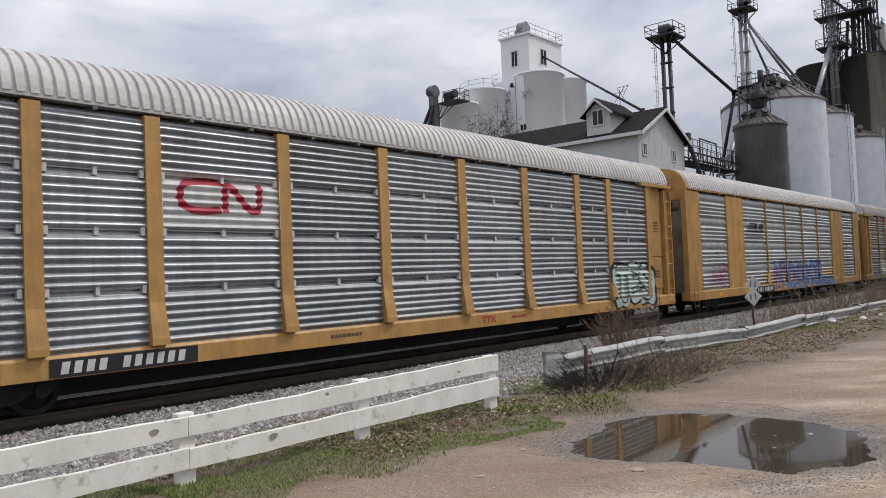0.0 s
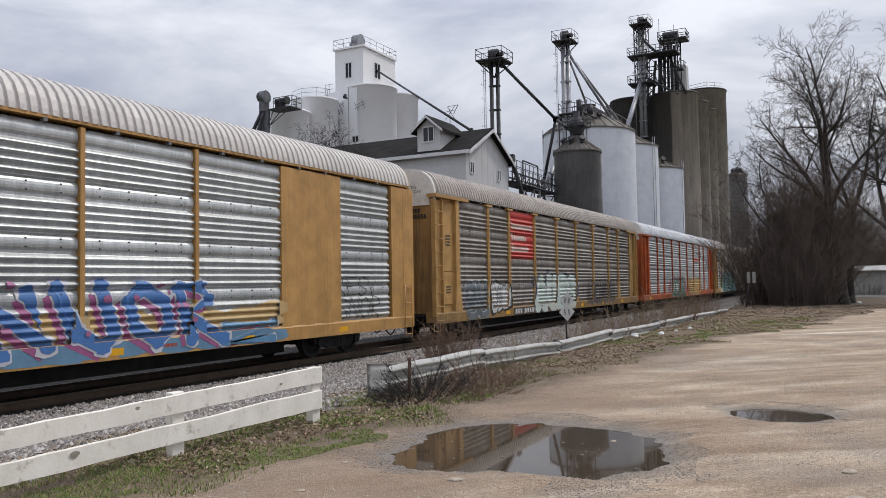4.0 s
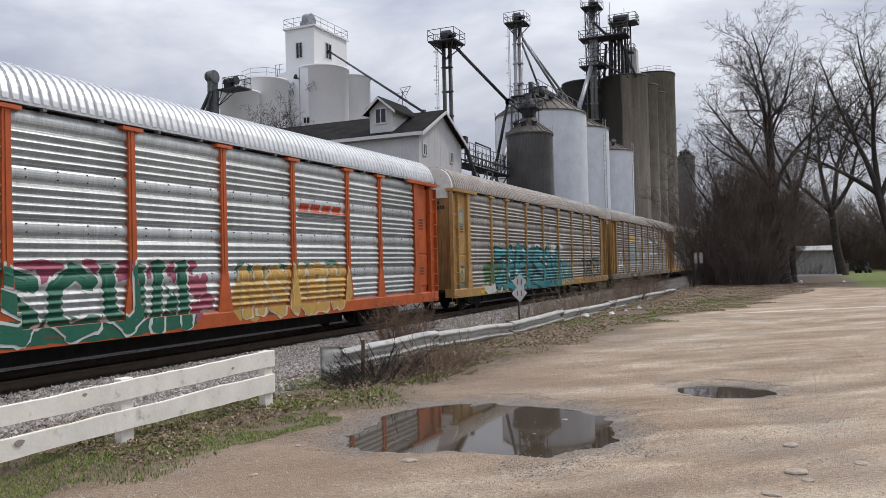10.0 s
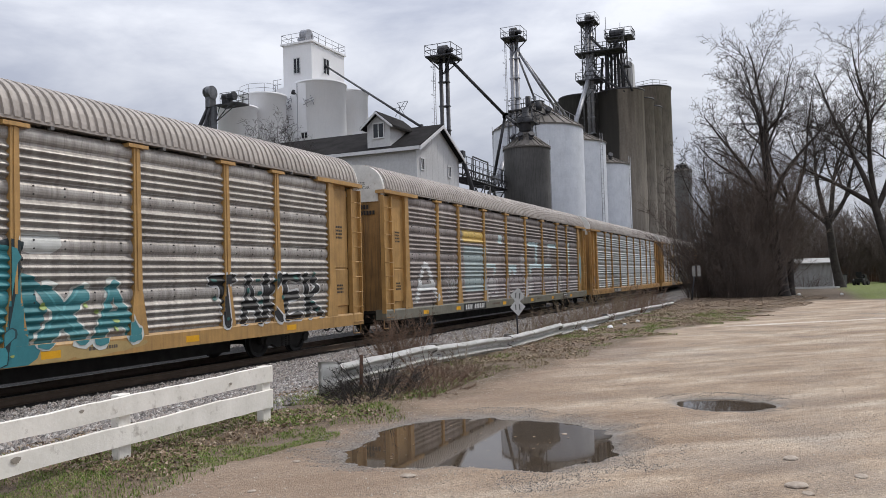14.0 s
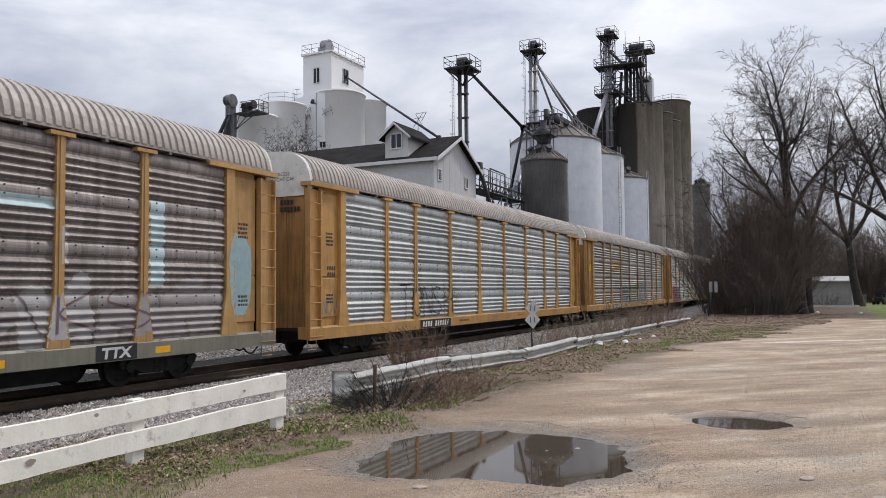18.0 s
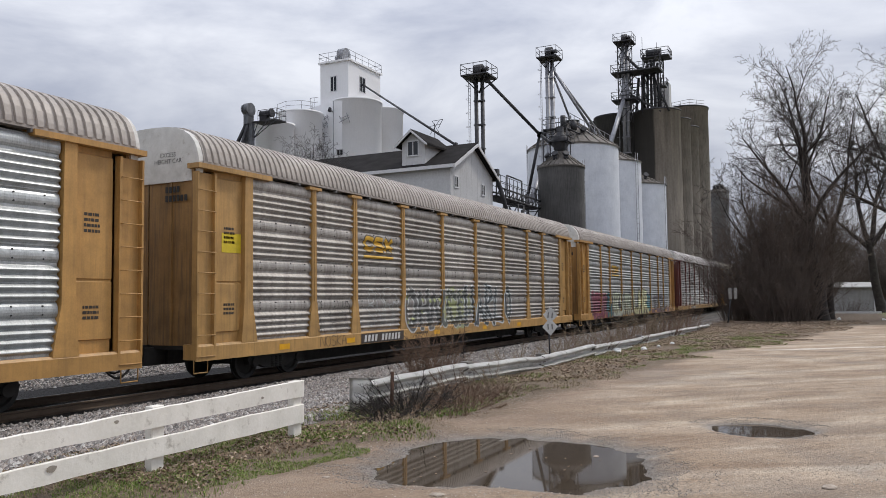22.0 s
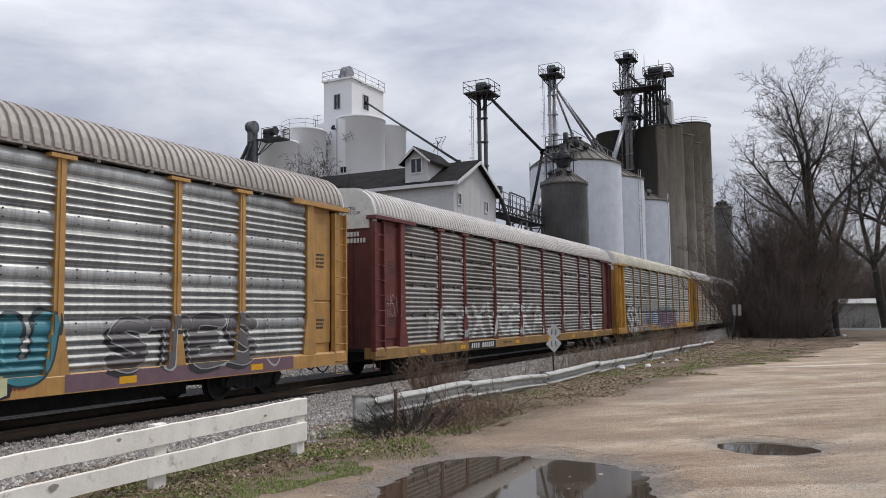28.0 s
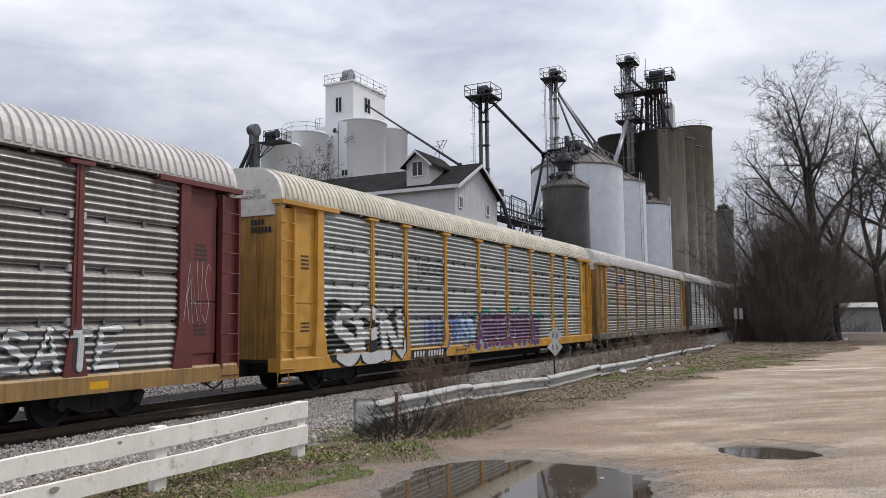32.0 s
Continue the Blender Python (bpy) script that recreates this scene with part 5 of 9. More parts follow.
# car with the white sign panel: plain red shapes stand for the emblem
POSTS_NOW[0] = LAYOUTS["shifted"][1:-1]
patch(0, -7.3, -4.75, 3.03, 4.0, (0.66, 0.66, 0.64), "sign_panel", "white painted panel", 0.0015)
RED = (0.42, 0.02, 0.05)
bm = bmesh.new()
noodle = [(-6.08, 3.36), (-6.55, 3.34), (-6.85, 3.42), (-6.92, 3.62), (-6.82, 3.82), (-6.5, 3.88), (-5.98, 3.86), (-5.82, 3.78), (-5.5, 3.44), (-5.36, 3.36), (-5.22, 3.44), (-5.2, 3.9)]
ribbon(bm, curvy(noodle, 5), 0.135, 0)
ribbon(bm, [(-5.98, 3.86), (-5.98, 3.32)], 0.135, 0)
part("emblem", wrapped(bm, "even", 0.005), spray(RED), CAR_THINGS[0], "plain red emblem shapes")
cloud(0, 8.75, 11.75, 0.66, 2.28, BLACK, 12, 3, 0.08, 0.001, label="black sprayed rim")
cloud(0, 8.9, 11.6, 0.74, 2.14, (0.46, 0.56, 0.52), 12, 3, 0.08, 0.003, label="pale green sprayed ground")
graffiti(0, 9.1, 11.5, 0.85, 2.1, "TES", 3, (0.50, 0.60, 0.56), BLACK, "bubble", thick=0.30, rim=1.45)
word(0, "TTX", 1.95, 0.80, 0.16, (0.40, 0.05, 0.02), 0.62, 0.1, 0.012, 0.005)

POSTS_NOW[0] = POSTS
# car with yellow plates
bm = bmesh.new()
for k in range(4):
    z = 3.42 + k * 0.12
    fan(bm, [(-6.85 + k * 0.10, z), (-5.6 + k * 0.05, z), (-5.62 + k * 0.05, z + 0.075), (-6.75 + k * 0.10, z + 0.075)], -6.2, z + 0.04, 0)
fan(bm, [(-5.75, 3.42), (-5.3, 3.42), (-5.5, 3.85), (-5.9, 3.85)], -5.6, 3.62, 0)
fan(bm, [(-5.25, 3.42), (-4.62, 3.42), (-4.55, 3.85), (-5.18, 3.85)], -4.9, 3.62, 0)
part("emblem", wrapped(bm, "tiered", 0.004), spray((0.03, 0.035, 0.038)), CAR_THINGS[1], "black striped emblem shapes")
bars(1, -5.75, 3.22, 2.2, 0.13, 1, (0.03, 0.033, 0.035), 7)
cloud(1, -4.6, 7.0, 1.05, 1.55, (0.52, 0.36, 0.16), 13, 9, 0.3, 0.001, label="orange sprayed haze")
cloud(1, -1.6, 6.9, 0.64, 1.0, (0.12, 0.24, 0.36), 14, 9, 0.2, 0.002, label="blue sprayed ground on the sill")
graffiti(1, -3.4, 5.1, 0.78, 2.1, "NVNUOR", 12, (0.06, 0.17, 0.42), (0.55, 0.55, 0.60), "wild", None, (0.34, 0.12, 0.24), (0.32, 0.09, 0.22), 0.22, 1.3, -0.3)
graffiti(1, 4.9, 6.9, 0.66, 1.15, "Z", 17, (0.10, 0.24, 0.40), (0.50, 0.52, 0.56), "wild", None, None, (0.30, 0.10, 0.20), 0.4, 1.15)
graffiti(1, -11.3, -9.4, 1.1, 1.95, "AR", 16, (0.5, 0.1, 0.25), (0.45, 0.08, 0.25), "hollow", thick=0.25)
graffiti(1, 9.3, 11.4, 1.65, 2.2, "KESV", 15, BLACK, BLACK, "scrawl")
graffiti(1, 9.4, 11.6, 1.0, 1.62, "SNOR", 18, BLACK, BLACK, "outline")

# car with the red sign panel: white bars stand for its words
patch(2, -6.98, -4.35, 2.93, 4.9, (0.50, 0.045, 0.035), "sign_panel", "red painted sign panel", 0.0015)
for z, y1 in ((4.28, -4.6), (3.82, -5.25), (3.36, -5.1)):
    y = -6.75
    k = 0
    while y < y1:
        bm = bmesh.new()
        hh = 0.15 if k == 0 else 0.105
        ribbon(bm, [(y, z - 0.02 + (0.03 if k == 0 else 0)), (y + 0.165, z - 0.02 + (0.03 if k == 0 else 0))], hh * 2, 0)
        part("word_bar", wrapped(bm, "tiered", 0.005), spray((0.66, 0.63, 0.58)), CAR_THINGS[2], "white painted bar")
        y += 0.235
        k += 1
cloud(2, -11.0, -9.3, 0.66, 1.3, (0.10, 0.11, 0.12), 26, 3, 0.1, 0.001)
graffiti(2, -11.1, -9.25, 1.2, 2.0, "OU", 21, (0.13, 0.15, 0.16), (0.50, 0.55, 0.58), "bubble", None, None, None, 0.42, 1.2)
graffiti(2, -11.2, -9.2, 0.66, 1.25, "OO", 20, (0.13, 0.15, 0.16), (0.50, 0.55, 0.58), "bubble", None, None, None, 0.42, 1.2)
cloud(2, -9.0, -7.0, 0.68, 1.98, BLACK, 27, 4, 0.08, 0.001, label="black sprayed rim")
cloud(2, -8.85, -7.15, 0.78, 1.9, (0.60, 0.60, 0.59), 27, 4, 0.08, 0.003, label="silver sprayed ground")
graffiti(2, -8.75, -7.1, 0.9, 1.85, "OMES", 22, (0.62, 0.62, 0.61), BLACK, "outline")
cloud(2, -4.3, 1.3, 1.2, 2.32, (0.05, 0.075, 0.13), 28, 5, 0.22, 0.001, label="dark blue sprayed rim")
graffiti(2, -4.3, 1.3, 0.72, 2.22, "AUES", 23, (0.52, 0.60, 0.55), (0.05, 0.06, 0.09), "bubble", None, (0.62, 0.63, 0.60), None, 0.46, 1.16)
graffiti(2, -4.1, 1.2, 0.64, 1.0, "MNVMW", 29, (0.56, 0.56, 0.48), (0.20, 0.20, 0.20), "wild", thick=0.4, rim=1.1)
graffiti(2, 1.6, 2.4, 1.6, 2.4, "*", 25, PALE, PALE, "scrawl")
graffiti(2, 3.1, 8.4, 0.8, 2.0, "KRNMU", 24, (0.10, 0.085, 0.08), (0.32, 0.29, 0.27), "wild", None, None, (0.06, 0.05, 0.05), 0.24, 1.2)
graffiti(2, -6.0, -5.2, 1.25, 1.95, "9S", 30, PALE, PALE, "scrawl")

# orange car
cloud(3, -4.2, 0.3, 1.75, 2.2, (0.34, 0.07, 0.12), 36, 8, 0.3, 0.001, label="crimson sprayed haze")
for k, (y, z, r) in enumerate(((-5.2, 1.35, 0.34), (-5.55, 1.12, 0.16), (-4.95, 1.75, 0.22), (0.55, 1.6, 0.26), (0.8, 1.25, 0.2), (0.42, 1.05, 0.18))):
    cloud(3, y - r, y + r, z - r, z + r, (0.36, 0.085, 0.13), 310 + k, 2, 0.25, 0.001, "paint_patch", "crimson sprayed spot")
cloud(3, -4.9, 0.2, 0.62, 1.15, (0.012, 0.11, 0.065), 37, 7, 0.15, 0.002)
graffiti(3, -4.75, 0.3, 0.72, 2.12, "SCUM", 31, (0.012, 0.125, 0.075), (0.62, 0.62, 0.60), "wild", None, None, None, 0.24, 1.36)
cloud(3, 2.0, 6.8, 1.5, 2.1, (0.02, 0.15, 0.10), 38, 7, 0.3, 0.001, label="green sprayed rim")
graffiti(3, 2.0, 6.9, 0.76, 2.02, "NSKEW", 32, (0.55, 0.33, 0.08), (0.62, 0.56, 0.42), "wild", (0.50, 0.30, 0.075), None, None, 0.27, 1.25)
for k in range(4):
    patch(3, 4.62 + k * 0.56, 5.06 + k * 0.56, 3.56, 3.76, (0.50, 0.06, 0.02), "emblem_block", "plain orange-red emblem block", 0.0045)
patch(3, 4.5, 6.95, 3.52, 3.555, (0.50, 0.06, 0.02), "emblem_stripe", "thin orange-red stripe", 0.003)
patch(3, 4.5, 6.95, 3.36, 3.42, BLACK, "emblem_stripe", "thin black stripe", 0.003)
stencil(3, (4,), -12.25, 2.36, 0.13, 0.36, BLACK, 0.004)
stencil(3, (5,), -12.25, 2.16, 0.13, 0.45, BLACK, 0.004)
patch(3, -11.9, -11.35, 0.70, 0.82, (0.62, 0.50, 0.03), "notice", "yellow notice", 0.004)
stencil(3, (4, 6), -6.1, 0.78, 0.15, 1.5, (0.10, 0.02, 0.01), 0.005)

# teal car
for k in range(2, 9):
    patch(4, -10.1 + k * 1.45, -9.2 + k * 1.45, 1.9 + 0.09 * min(k, 8), 2.5 + 0.09 * min(k, 6), (0.58, 0.59, 0.56), "paint_patch", "white sprayed fringe", 0.001 + 0.0001 * k, 300 + k)
cloud(4, -10.0, -7.6, 0.7, 2.0, (0.05, 0.13, 0.055), 44, 3, 0.25, 0.0022, label="green sprayed patch")
cloud(4, -10.1, -8.0, 0.63, 1.1, (0.56, 0.56, 0.52), 46, 4, 0.25, 0.003, label="white sprayed patch")
cloud(4, -8.6, 1.8, 0.62, 2.62, (0.03, 0.185, 0.21), 45, 9, 0.12, 0.0025, label="teal sprayed ground")
graffiti(4, -8.9, 1.8, 0.72, 2.72, "ZRSW", 41, (0.04, 0.235, 0.265), (0.008, 0.022, 0.028), "wild", None, (0.58, 0.60, 0.56), (0.010, 0.03, 0.036), 0.27, 1.3)
graffiti(4, -8.2, 1.4, 0.66, 1.25, "VLVLVLV", 47, (0.04, 0.21, 0.24), (0.015, 0.05, 0.06), "wild", None, (0.30, 0.36, 0.10), None, 0.3, 1.2)
graffiti(4, 1.9, 4.2, 0.9, 2.05, "XA", 43, (0.05, 0.22, 0.24), (0.58, 0.60, 0.56), "wild", None, (0.30, 0.40, 0.12), None, 0.28, 1.25)
cloud(4, -2.0, 4.0, 0.63, 0.92, (0.42, 0.30, 0.12), 48, 6, 0.3, 0.002, label="ochre overspray on the sill")
graffiti(4, 6.5, 11.2, 0.96, 2.2, "TAKER", 42, BLACK, (0.60, 0.60, 0.59), "wild", None, (0.02, 0.11, 0.10), None, 0.20, 1.45)
graffiti(4, -12.72, -11.95, 1.05, 1.95, "O", 49, (0.05, 0.30, 0.40), (0.04, 0.26, 0.36), "hollow", thick=0.3)
graffiti(4, -12.6, -12.05, 0.98, 1.2, "RUDE", 50, BLACK, (0.02, 0.06, 0.09), "scrawl")
patch(4, -12.55, -12.1, 1.6, 1.78, (0.60, 0.42, 0.06), "notice", "yellow notice", 0.006)
patch(4, -12.66, -12.06, 3.5, 4.2, (0.16, 0.26, 0.30), "emblem", "round worn blue-grey emblem", 0.003, 150)
patch(4, -12.56, -12.16, 3.62, 4.08, (0.36, 0.34, 0.20), "emblem", "faded yellow emblem centre", 0.006, 151)

# sooty car: pale blocked lettering gone over, patches and scribble
rnd = random.Random(5)
HAZE = (0.46, 0.58, 0.60)
for y0, y1, z0, z1, c in ((-6.6, -4.2, 3.45, 3.95, (0.60, 0.42, 0.12)), (-6.5, -4.2, 1.4, 3.3, (0.30, 0.36, 0.36)), (-2.4, -1.95, 3.5, 3.9, HAZE), (-4.1, -2.9, 2.4, 2.58, HAZE), (-3.1, -2.85, 2.1, 2.5, HAZE),
                          (-1.1, 0.0, 2.05, 2.55, HAZE), (1.9, 3.6, 3.5, 3.72, HAZE), (3.05, 3.4, 2.6, 3.6, HAZE), (2.0, 5.9, 2.4, 2.6, HAZE), (2.0, 2.35, 2.1, 2.5, HAZE), (5.4, 7.0, 3.5, 3.72, HAZE), (9.3, 9.7, 2.1, 3.9, HAZE),
                          (-4.0, -3.8, 3.05, 3.5, (0.42, 0.40, 0.40)), (-3.9, -2.4, 3.0, 3.1, (0.42, 0.40, 0.40)), (5.3, 5.6, 2.9, 3.5, (0.42, 0.40, 0.40)), (7.1, 7.3, 2.5, 3.2, (0.42, 0.40, 0.40)), (0.7, 1.3, 2.2, 3.1, (0.38, 0.36, 0.36))):
    patch(5, y0, y1, z0, z1, c, "paint_patch", "faded pale patch", 0.0012 + 0.0003 * rnd.random())
for k in range(9):
    y = -4.2 + k * 1.75
    cloud(5, y, y + 1.5, 1.05, 2.2 - 0.2 * (k % 2), (0.30, 0.27, 0.265) if k % 3 else (0.40, 0.38, 0.375), 200 + k, 3, 0.25, 0.0016, "paint_patch", "chalky worn paint")
graffiti(5, -11.25, -9.25, 1.15, 2.55, "A", 52, (0.60, 0.61, 0.60), (0.62, 0.63, 0.62), "bubble", thick=0.17, rim=1.0)
graffiti(5, -8.5, -7.2, 1.2, 2.4, "SR", 54, (0.36, 0.36, 0.36), (0.42, 0.42, 0.42), "hollow")
graffiti(5, -4.0, 9.5, 1.2, 2.05, "OAKSHOEAKS", 51, (0.22, 0.16, 0.16), (0.15, 0.10, 0.11), "outline")
word(5, "TTX", 8.4, 0.79, 0.2, (0.55, 0.55, 0.54), 0.75, 0.12, 0.012, 0.02)
patch(5, 7.9, 8.9, 0.64, 0.95, BLACK, "stencil_panel", "dark painted stencil panel", 0.012)
patch(5, 11.7, 12.6, 1.4, 3.4, (0.28, 0.40, 0.42), "paint_patch", "pale blue sprayed patch", 0.003, 88)

# silver car with an outline tag
graffiti(6, -8.2, -4.1, 1.02, 2.2, "TONSH", 61, BLACK, BLACK, "outline")
graffiti(6, -4.0, -3.2, 1.5, 2.0, "ERE", 62, BLACK, BLACK, "scrawl")
graffiti(6, -0.8, 2.2, 0.66, 0.95, "ZVRNAV", 64, (0.10, 0.14, 0.26), (0.10, 0.14, 0.26), "scrawl")
graffiti(6, -12.7, -11.9, 1.3, 1.75, "NOV", 65, (0.05, 0.15, 0.35), (0.05, 0.15, 0.35), "outline")
stencil(6, (4,), -12.2, 2.62, 0.12, 0.45, BLACK, 0.004)
stencil(6, (4,), -12.2, 2.44, 0.12, 0.42, BLACK, 0.004)

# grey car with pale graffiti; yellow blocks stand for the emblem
GOLD = (0.62, 0.36, 0.03)


def block_emblem(index, col):
    """Three worn yellow shapes over an underline, each with a dark rim."""
    shapes = ([(0.46, 0.30), (0.1, 0.34), (0.02, 0.17), (0.1, 0.0), (0.46, 0.04)], [(0.44, 0.32), (0.08, 0.33), (0.06, 0.2), (0.42, 0.14), (0.40, 0.0), (0.04, 0.02)], [(0.02, 0.0), (0.46, 0.34)], [(0.02, 0.34), (0.46, 0.0)])
    for grow_, mat, lift in ((0.22, (0.10, 0.075, 0.04), 0.003), (0.13, col, 0.0065)):
        for k, pts in enumerate(shapes):
            bm = bmesh.new()
            y = -6.5 + 0.56 * min(k, 2)
            ribbon(bm, curvy([(y + a, 3.42 + b) for a, b in pts], 3) if k < 2 else [(y + a, 3.42 + b) for a, b in pts], grow_, 0)
            part("emblem_stroke", wrapped(bm, "tiered", lift + 0.0004 * k), spray(mat), CAR_THINGS[index], "worn yellow emblem stroke")
        bm = bmesh.new()
        ribbon(bm, [(-6.6, 3.2), (-4.88, 3.2)], 0.13 if mat is not col else 0.09, 0)
        part("emblem_underline", wrapped(bm, "tiered", lift), spray(mat), CAR_THINGS[index], "yellow underline")


block_emblem(7, GOLD)
block_emblem(8, GOLD)
LIME = (0.42, 0.46, 0.20)
graffiti(7, -6.4, -4.45, 1.75, 2.28, "DNES", 71, PALE, (0.55, 0.56, 0.55), "outline")
graffiti(7, -6.45, -4.45, 1.1, 1.8, "SNOR", 75, PALE, (0.45, 0.46, 0.46), "outline")
graffiti(7, -4.15, -1.5, 0.9, 2.2, "OHN", 72, (0.13, 0.13, 0.125), (0.62, 0.63, 0.62), "bubble", None, LIME, None, 0.2, 1.5)
graffiti(7, -1.6, 0.4, 0.9, 2.25, "UCK", 76, (0.13, 0.14, 0.12), (0.60, 0.62, 0.58), "bubble", None, LIME, None, 0.22, 1.45)
cloud(7, -1.2, 1.0, 0.9, 2.2, (0.36, 0.38, 0.20), 78, 3, 0.3, 0.0012, label="lime sprayed haze")
graffiti(7, 0.3, 5.1, 0.9, 2.4, "MARLO", 77, (0.07, 0.08, 0.085), (0.66, 0.70, 0.70), "wild", None, None, None, 0.17, 1.75)
graffiti(7, -9.0, -7.3, 1.0, 1.9, "SNAVR", 73, (0.05, 0.04, 0.04), (0.05, 0.04, 0.04), "scrawl")
graffiti(7, -8.9, -7.6, 0.66, 0.95, "NOSKA", 74, (0.06, 0.05, 0.04), (0.06, 0.05, 0.04), "outline")
patch(7, -12.55, -11.9, 3.05, 3.5, (0.66, 0.50, 0.02), "notice", "yellow notice", 0.004)

# grey car with pale green graffiti
graffiti(8, -11.0, -8.0, 0.66, 2.1, "XRN", 81, (0.20, 0.05, 0.08), (0.42, 0.14, 0.18), "wild", (0.16, 0.10, 0.12))
graffiti(8, -8.0, -6.9, 0.7, 2.1, "A", 85, (0.05, 0.16, 0.18), (0.03, 0.05, 0.06), "wild", None, None, None, 0.3)
cloud(8, -6.6, -1.6, 0.66, 2.05, (0.10, 0.085, 0.10), 86, 7, 0.22, 0.0012)
graffiti(8, -6.5, -1.6, 0.72, 2.1, "MKSNUN", 82, (0.50, 0.54, 0.42), (0.10, 0.08, 0.10), "wild", None, None, (0.08, 0.06, 0.08), 0.28, 1.25)
graffiti(8, -1.3, 3.2, 0.7, 2.32, "LHR", 87, (0.58, 0.57, 0.34), (0.012, 0.016, 0.02), "wild", None, None, (0.02, 0.035, 0.045), 0.30, 1.3)
graffiti(8, 3.1, 4.2, 0.84, 2.05, "U", 83, (0.05, 0.22, 0.27), (0.03, 0.05, 0.06), "bubble", None, None, None, 0.36, 1.2)
graffiti(8, 5.3, 9.6, 0.9, 2.02, "STES", 84, (0.12, 0.11, 0.115), (0.48, 0.48, 0.48), "bubble", None, None, (0.03, 0.028, 0.03), 0.24, 1.22)
graffiti(8, 9.8, 10.6, 0.8, 1.7, "O", 88, BLACK, (0.42, 0.42, 0.42), "outline")
patch(8, 4.4, 11.0, 0.64, 0.96, (0.17, 0.10, 0.12), "paint_patch", "purple-brown overspray on the sill", 0.001)

# oxide red car
bars(9, -5.6, 3.72, 1.1, 0.34, 1, (0.10, 0.085, 0.075), 91, 0.003)
bars(9, -5.55, 3.22, 1.9, 0.3, 2, (0.10, 0.085, 0.075), 92, 0.003)
graffiti(9, -10.0, -6.6, 1.1, 2.2, "MEO", 97, (0.42, 0.415, 0.40), (0.24, 0.23, 0.22), "bubble", thick=0.2)
graffiti(9, -6.5, 1.3, 1.1, 2.38, "XVOEKA", 93, (0.50, 0.51, 0.49), (0.22, 0.21, 0.20), "bubble", None, None, None, 0.2, 1.2)
graffiti(9, 1.6, 3.1, 1.1, 2.4, "9I", 94, (0.45, 0.45, 0.43), (0.45, 0.45, 0.43), "scrawl")
graffiti(9, 4.1, 7.4, 1.05, 1.95, "MEKU", 98, (0.28, 0.275, 0.265), (0.42, 0.42, 0.41), "hollow", thick=0.3)
graffiti(9, 7.6, 10.15, 1.05, 1.86, "SATE", 99, (0.58, 0.59, 0.58), (0.06, 0.065, 0.07), "wild", None, None, (0.05, 0.055, 0.06), 0.17, 1.3)
graffiti(9, -12.6, -11.8, 1.9, 2.6, "NSK", 95, WHITE, (0.5, 0.42, 0.42), "scrawl")
graffiti(9, 11.75, 12.6, 1.9, 3.2, "KAVS", 96, WHITE, (0.5, 0.42, 0.42), "scrawl")

# car with fresh yellow posts
cloud(10, -11.3, -7.2, 0.68, 2.3, BLACK, 104, 5, 0.12, 0.001, label="black sprayed rim")
graffiti(10, -11.1, -7.3, 0.72, 2.22, "SEN", 101, (0.58, 0.59, 0.58), (0.012, 0.012, 0.013), "bubble", None, None, None, 0.24, 1.5)
graffiti(10, -5.8, -2.2, 0.9, 2.1, "HUMS", 102, (0.32, 0.44, 0.58), (0.07, 0.10, 0.32), "hollow", None, None, None, 0.30)
cloud(10, -3.6, -1.2, 1.0, 1.9, (0.36, 0.48, 0.56), 105, 4, 0.3, 0.001, label="pale blue sprayed haze")
cloud(10, -1.8, 5.2, 1.5, 2.25, (0.03, 0.20, 0.13), 106, 7, 0.25, 0.001, label="green sprayed rim")
graffiti(10, -2.0, 5.0, 0.8, 2.1, "AKEMUR", 103, (0.13, 0.05, 0.13), (0.42, 0.46, 0.46), "wild", (0.10, 0.05, 0.10), None, None, 0.28, 1.15)
bm = bmesh.new()
for a, b in (((-6.2, 3.2), (-6.2, 3.95)), ((-4.4, 3.2), (-4.4, 3.95))):
    ribbon(bm, [a, b], 0.06, 0)
    s = 1 if a[0] < -5 else -1
    ribbon(bm, [b, (b[0] + s * 0.25, b[1])], 0.06, 0)
    ribbon(bm, [a, (a[0] + s * 0.25, a[1])], 0.06, 0)
for y in (-5.95, -5.45, -4.95):
    ribbon(bm, [(y, 3.45), (y + 0.36, 3.45), (y + 0.36, 3.75), (y, 3.75)], 0.08, 0, True)
part("emblem", wrapped(bm, "even", 0.004), spray((0.03, 0.035, 0.05)), CAR_THINGS[10], "dark bracketed emblem shapes")
graffiti(11, -11.2, 9.0, 1.0, 2.0, "SMOKENRAHUEN", 111, (0.38, 0.38, 0.36), (0.40, 0.40, 0.38), "hollow", thick=0.25)
patch(11, -8.5, -7.3, 2.5, 4.7, (0.45, 0.30, 0.20), "sign_panel", "faded tan sign panel")
patch(11, -8.4, -7.6, 4.0, 4.5, (0.06, 0.09, 0.22), "paint_patch", "dark blue block", 0.004)


# ------------------------------------------------------------ the mill beyond the track
MILL_Z = -0.6


def ribbed_wall(r, z0, z1, pitch=0.84, depth=0.007):
    pts = []
    n = max(2, int((z1 - z0) / pitch))
    for i in range(n):
        a = z0 + (z1 - z0) * i / n
        h = (z1 - z0) / n
        pts += [(r, a), (r + depth, a + h * 0.3), (r + depth, a + h * 0.6), (r, a + h * 0.95)]
    return pts + [(r, z1)]


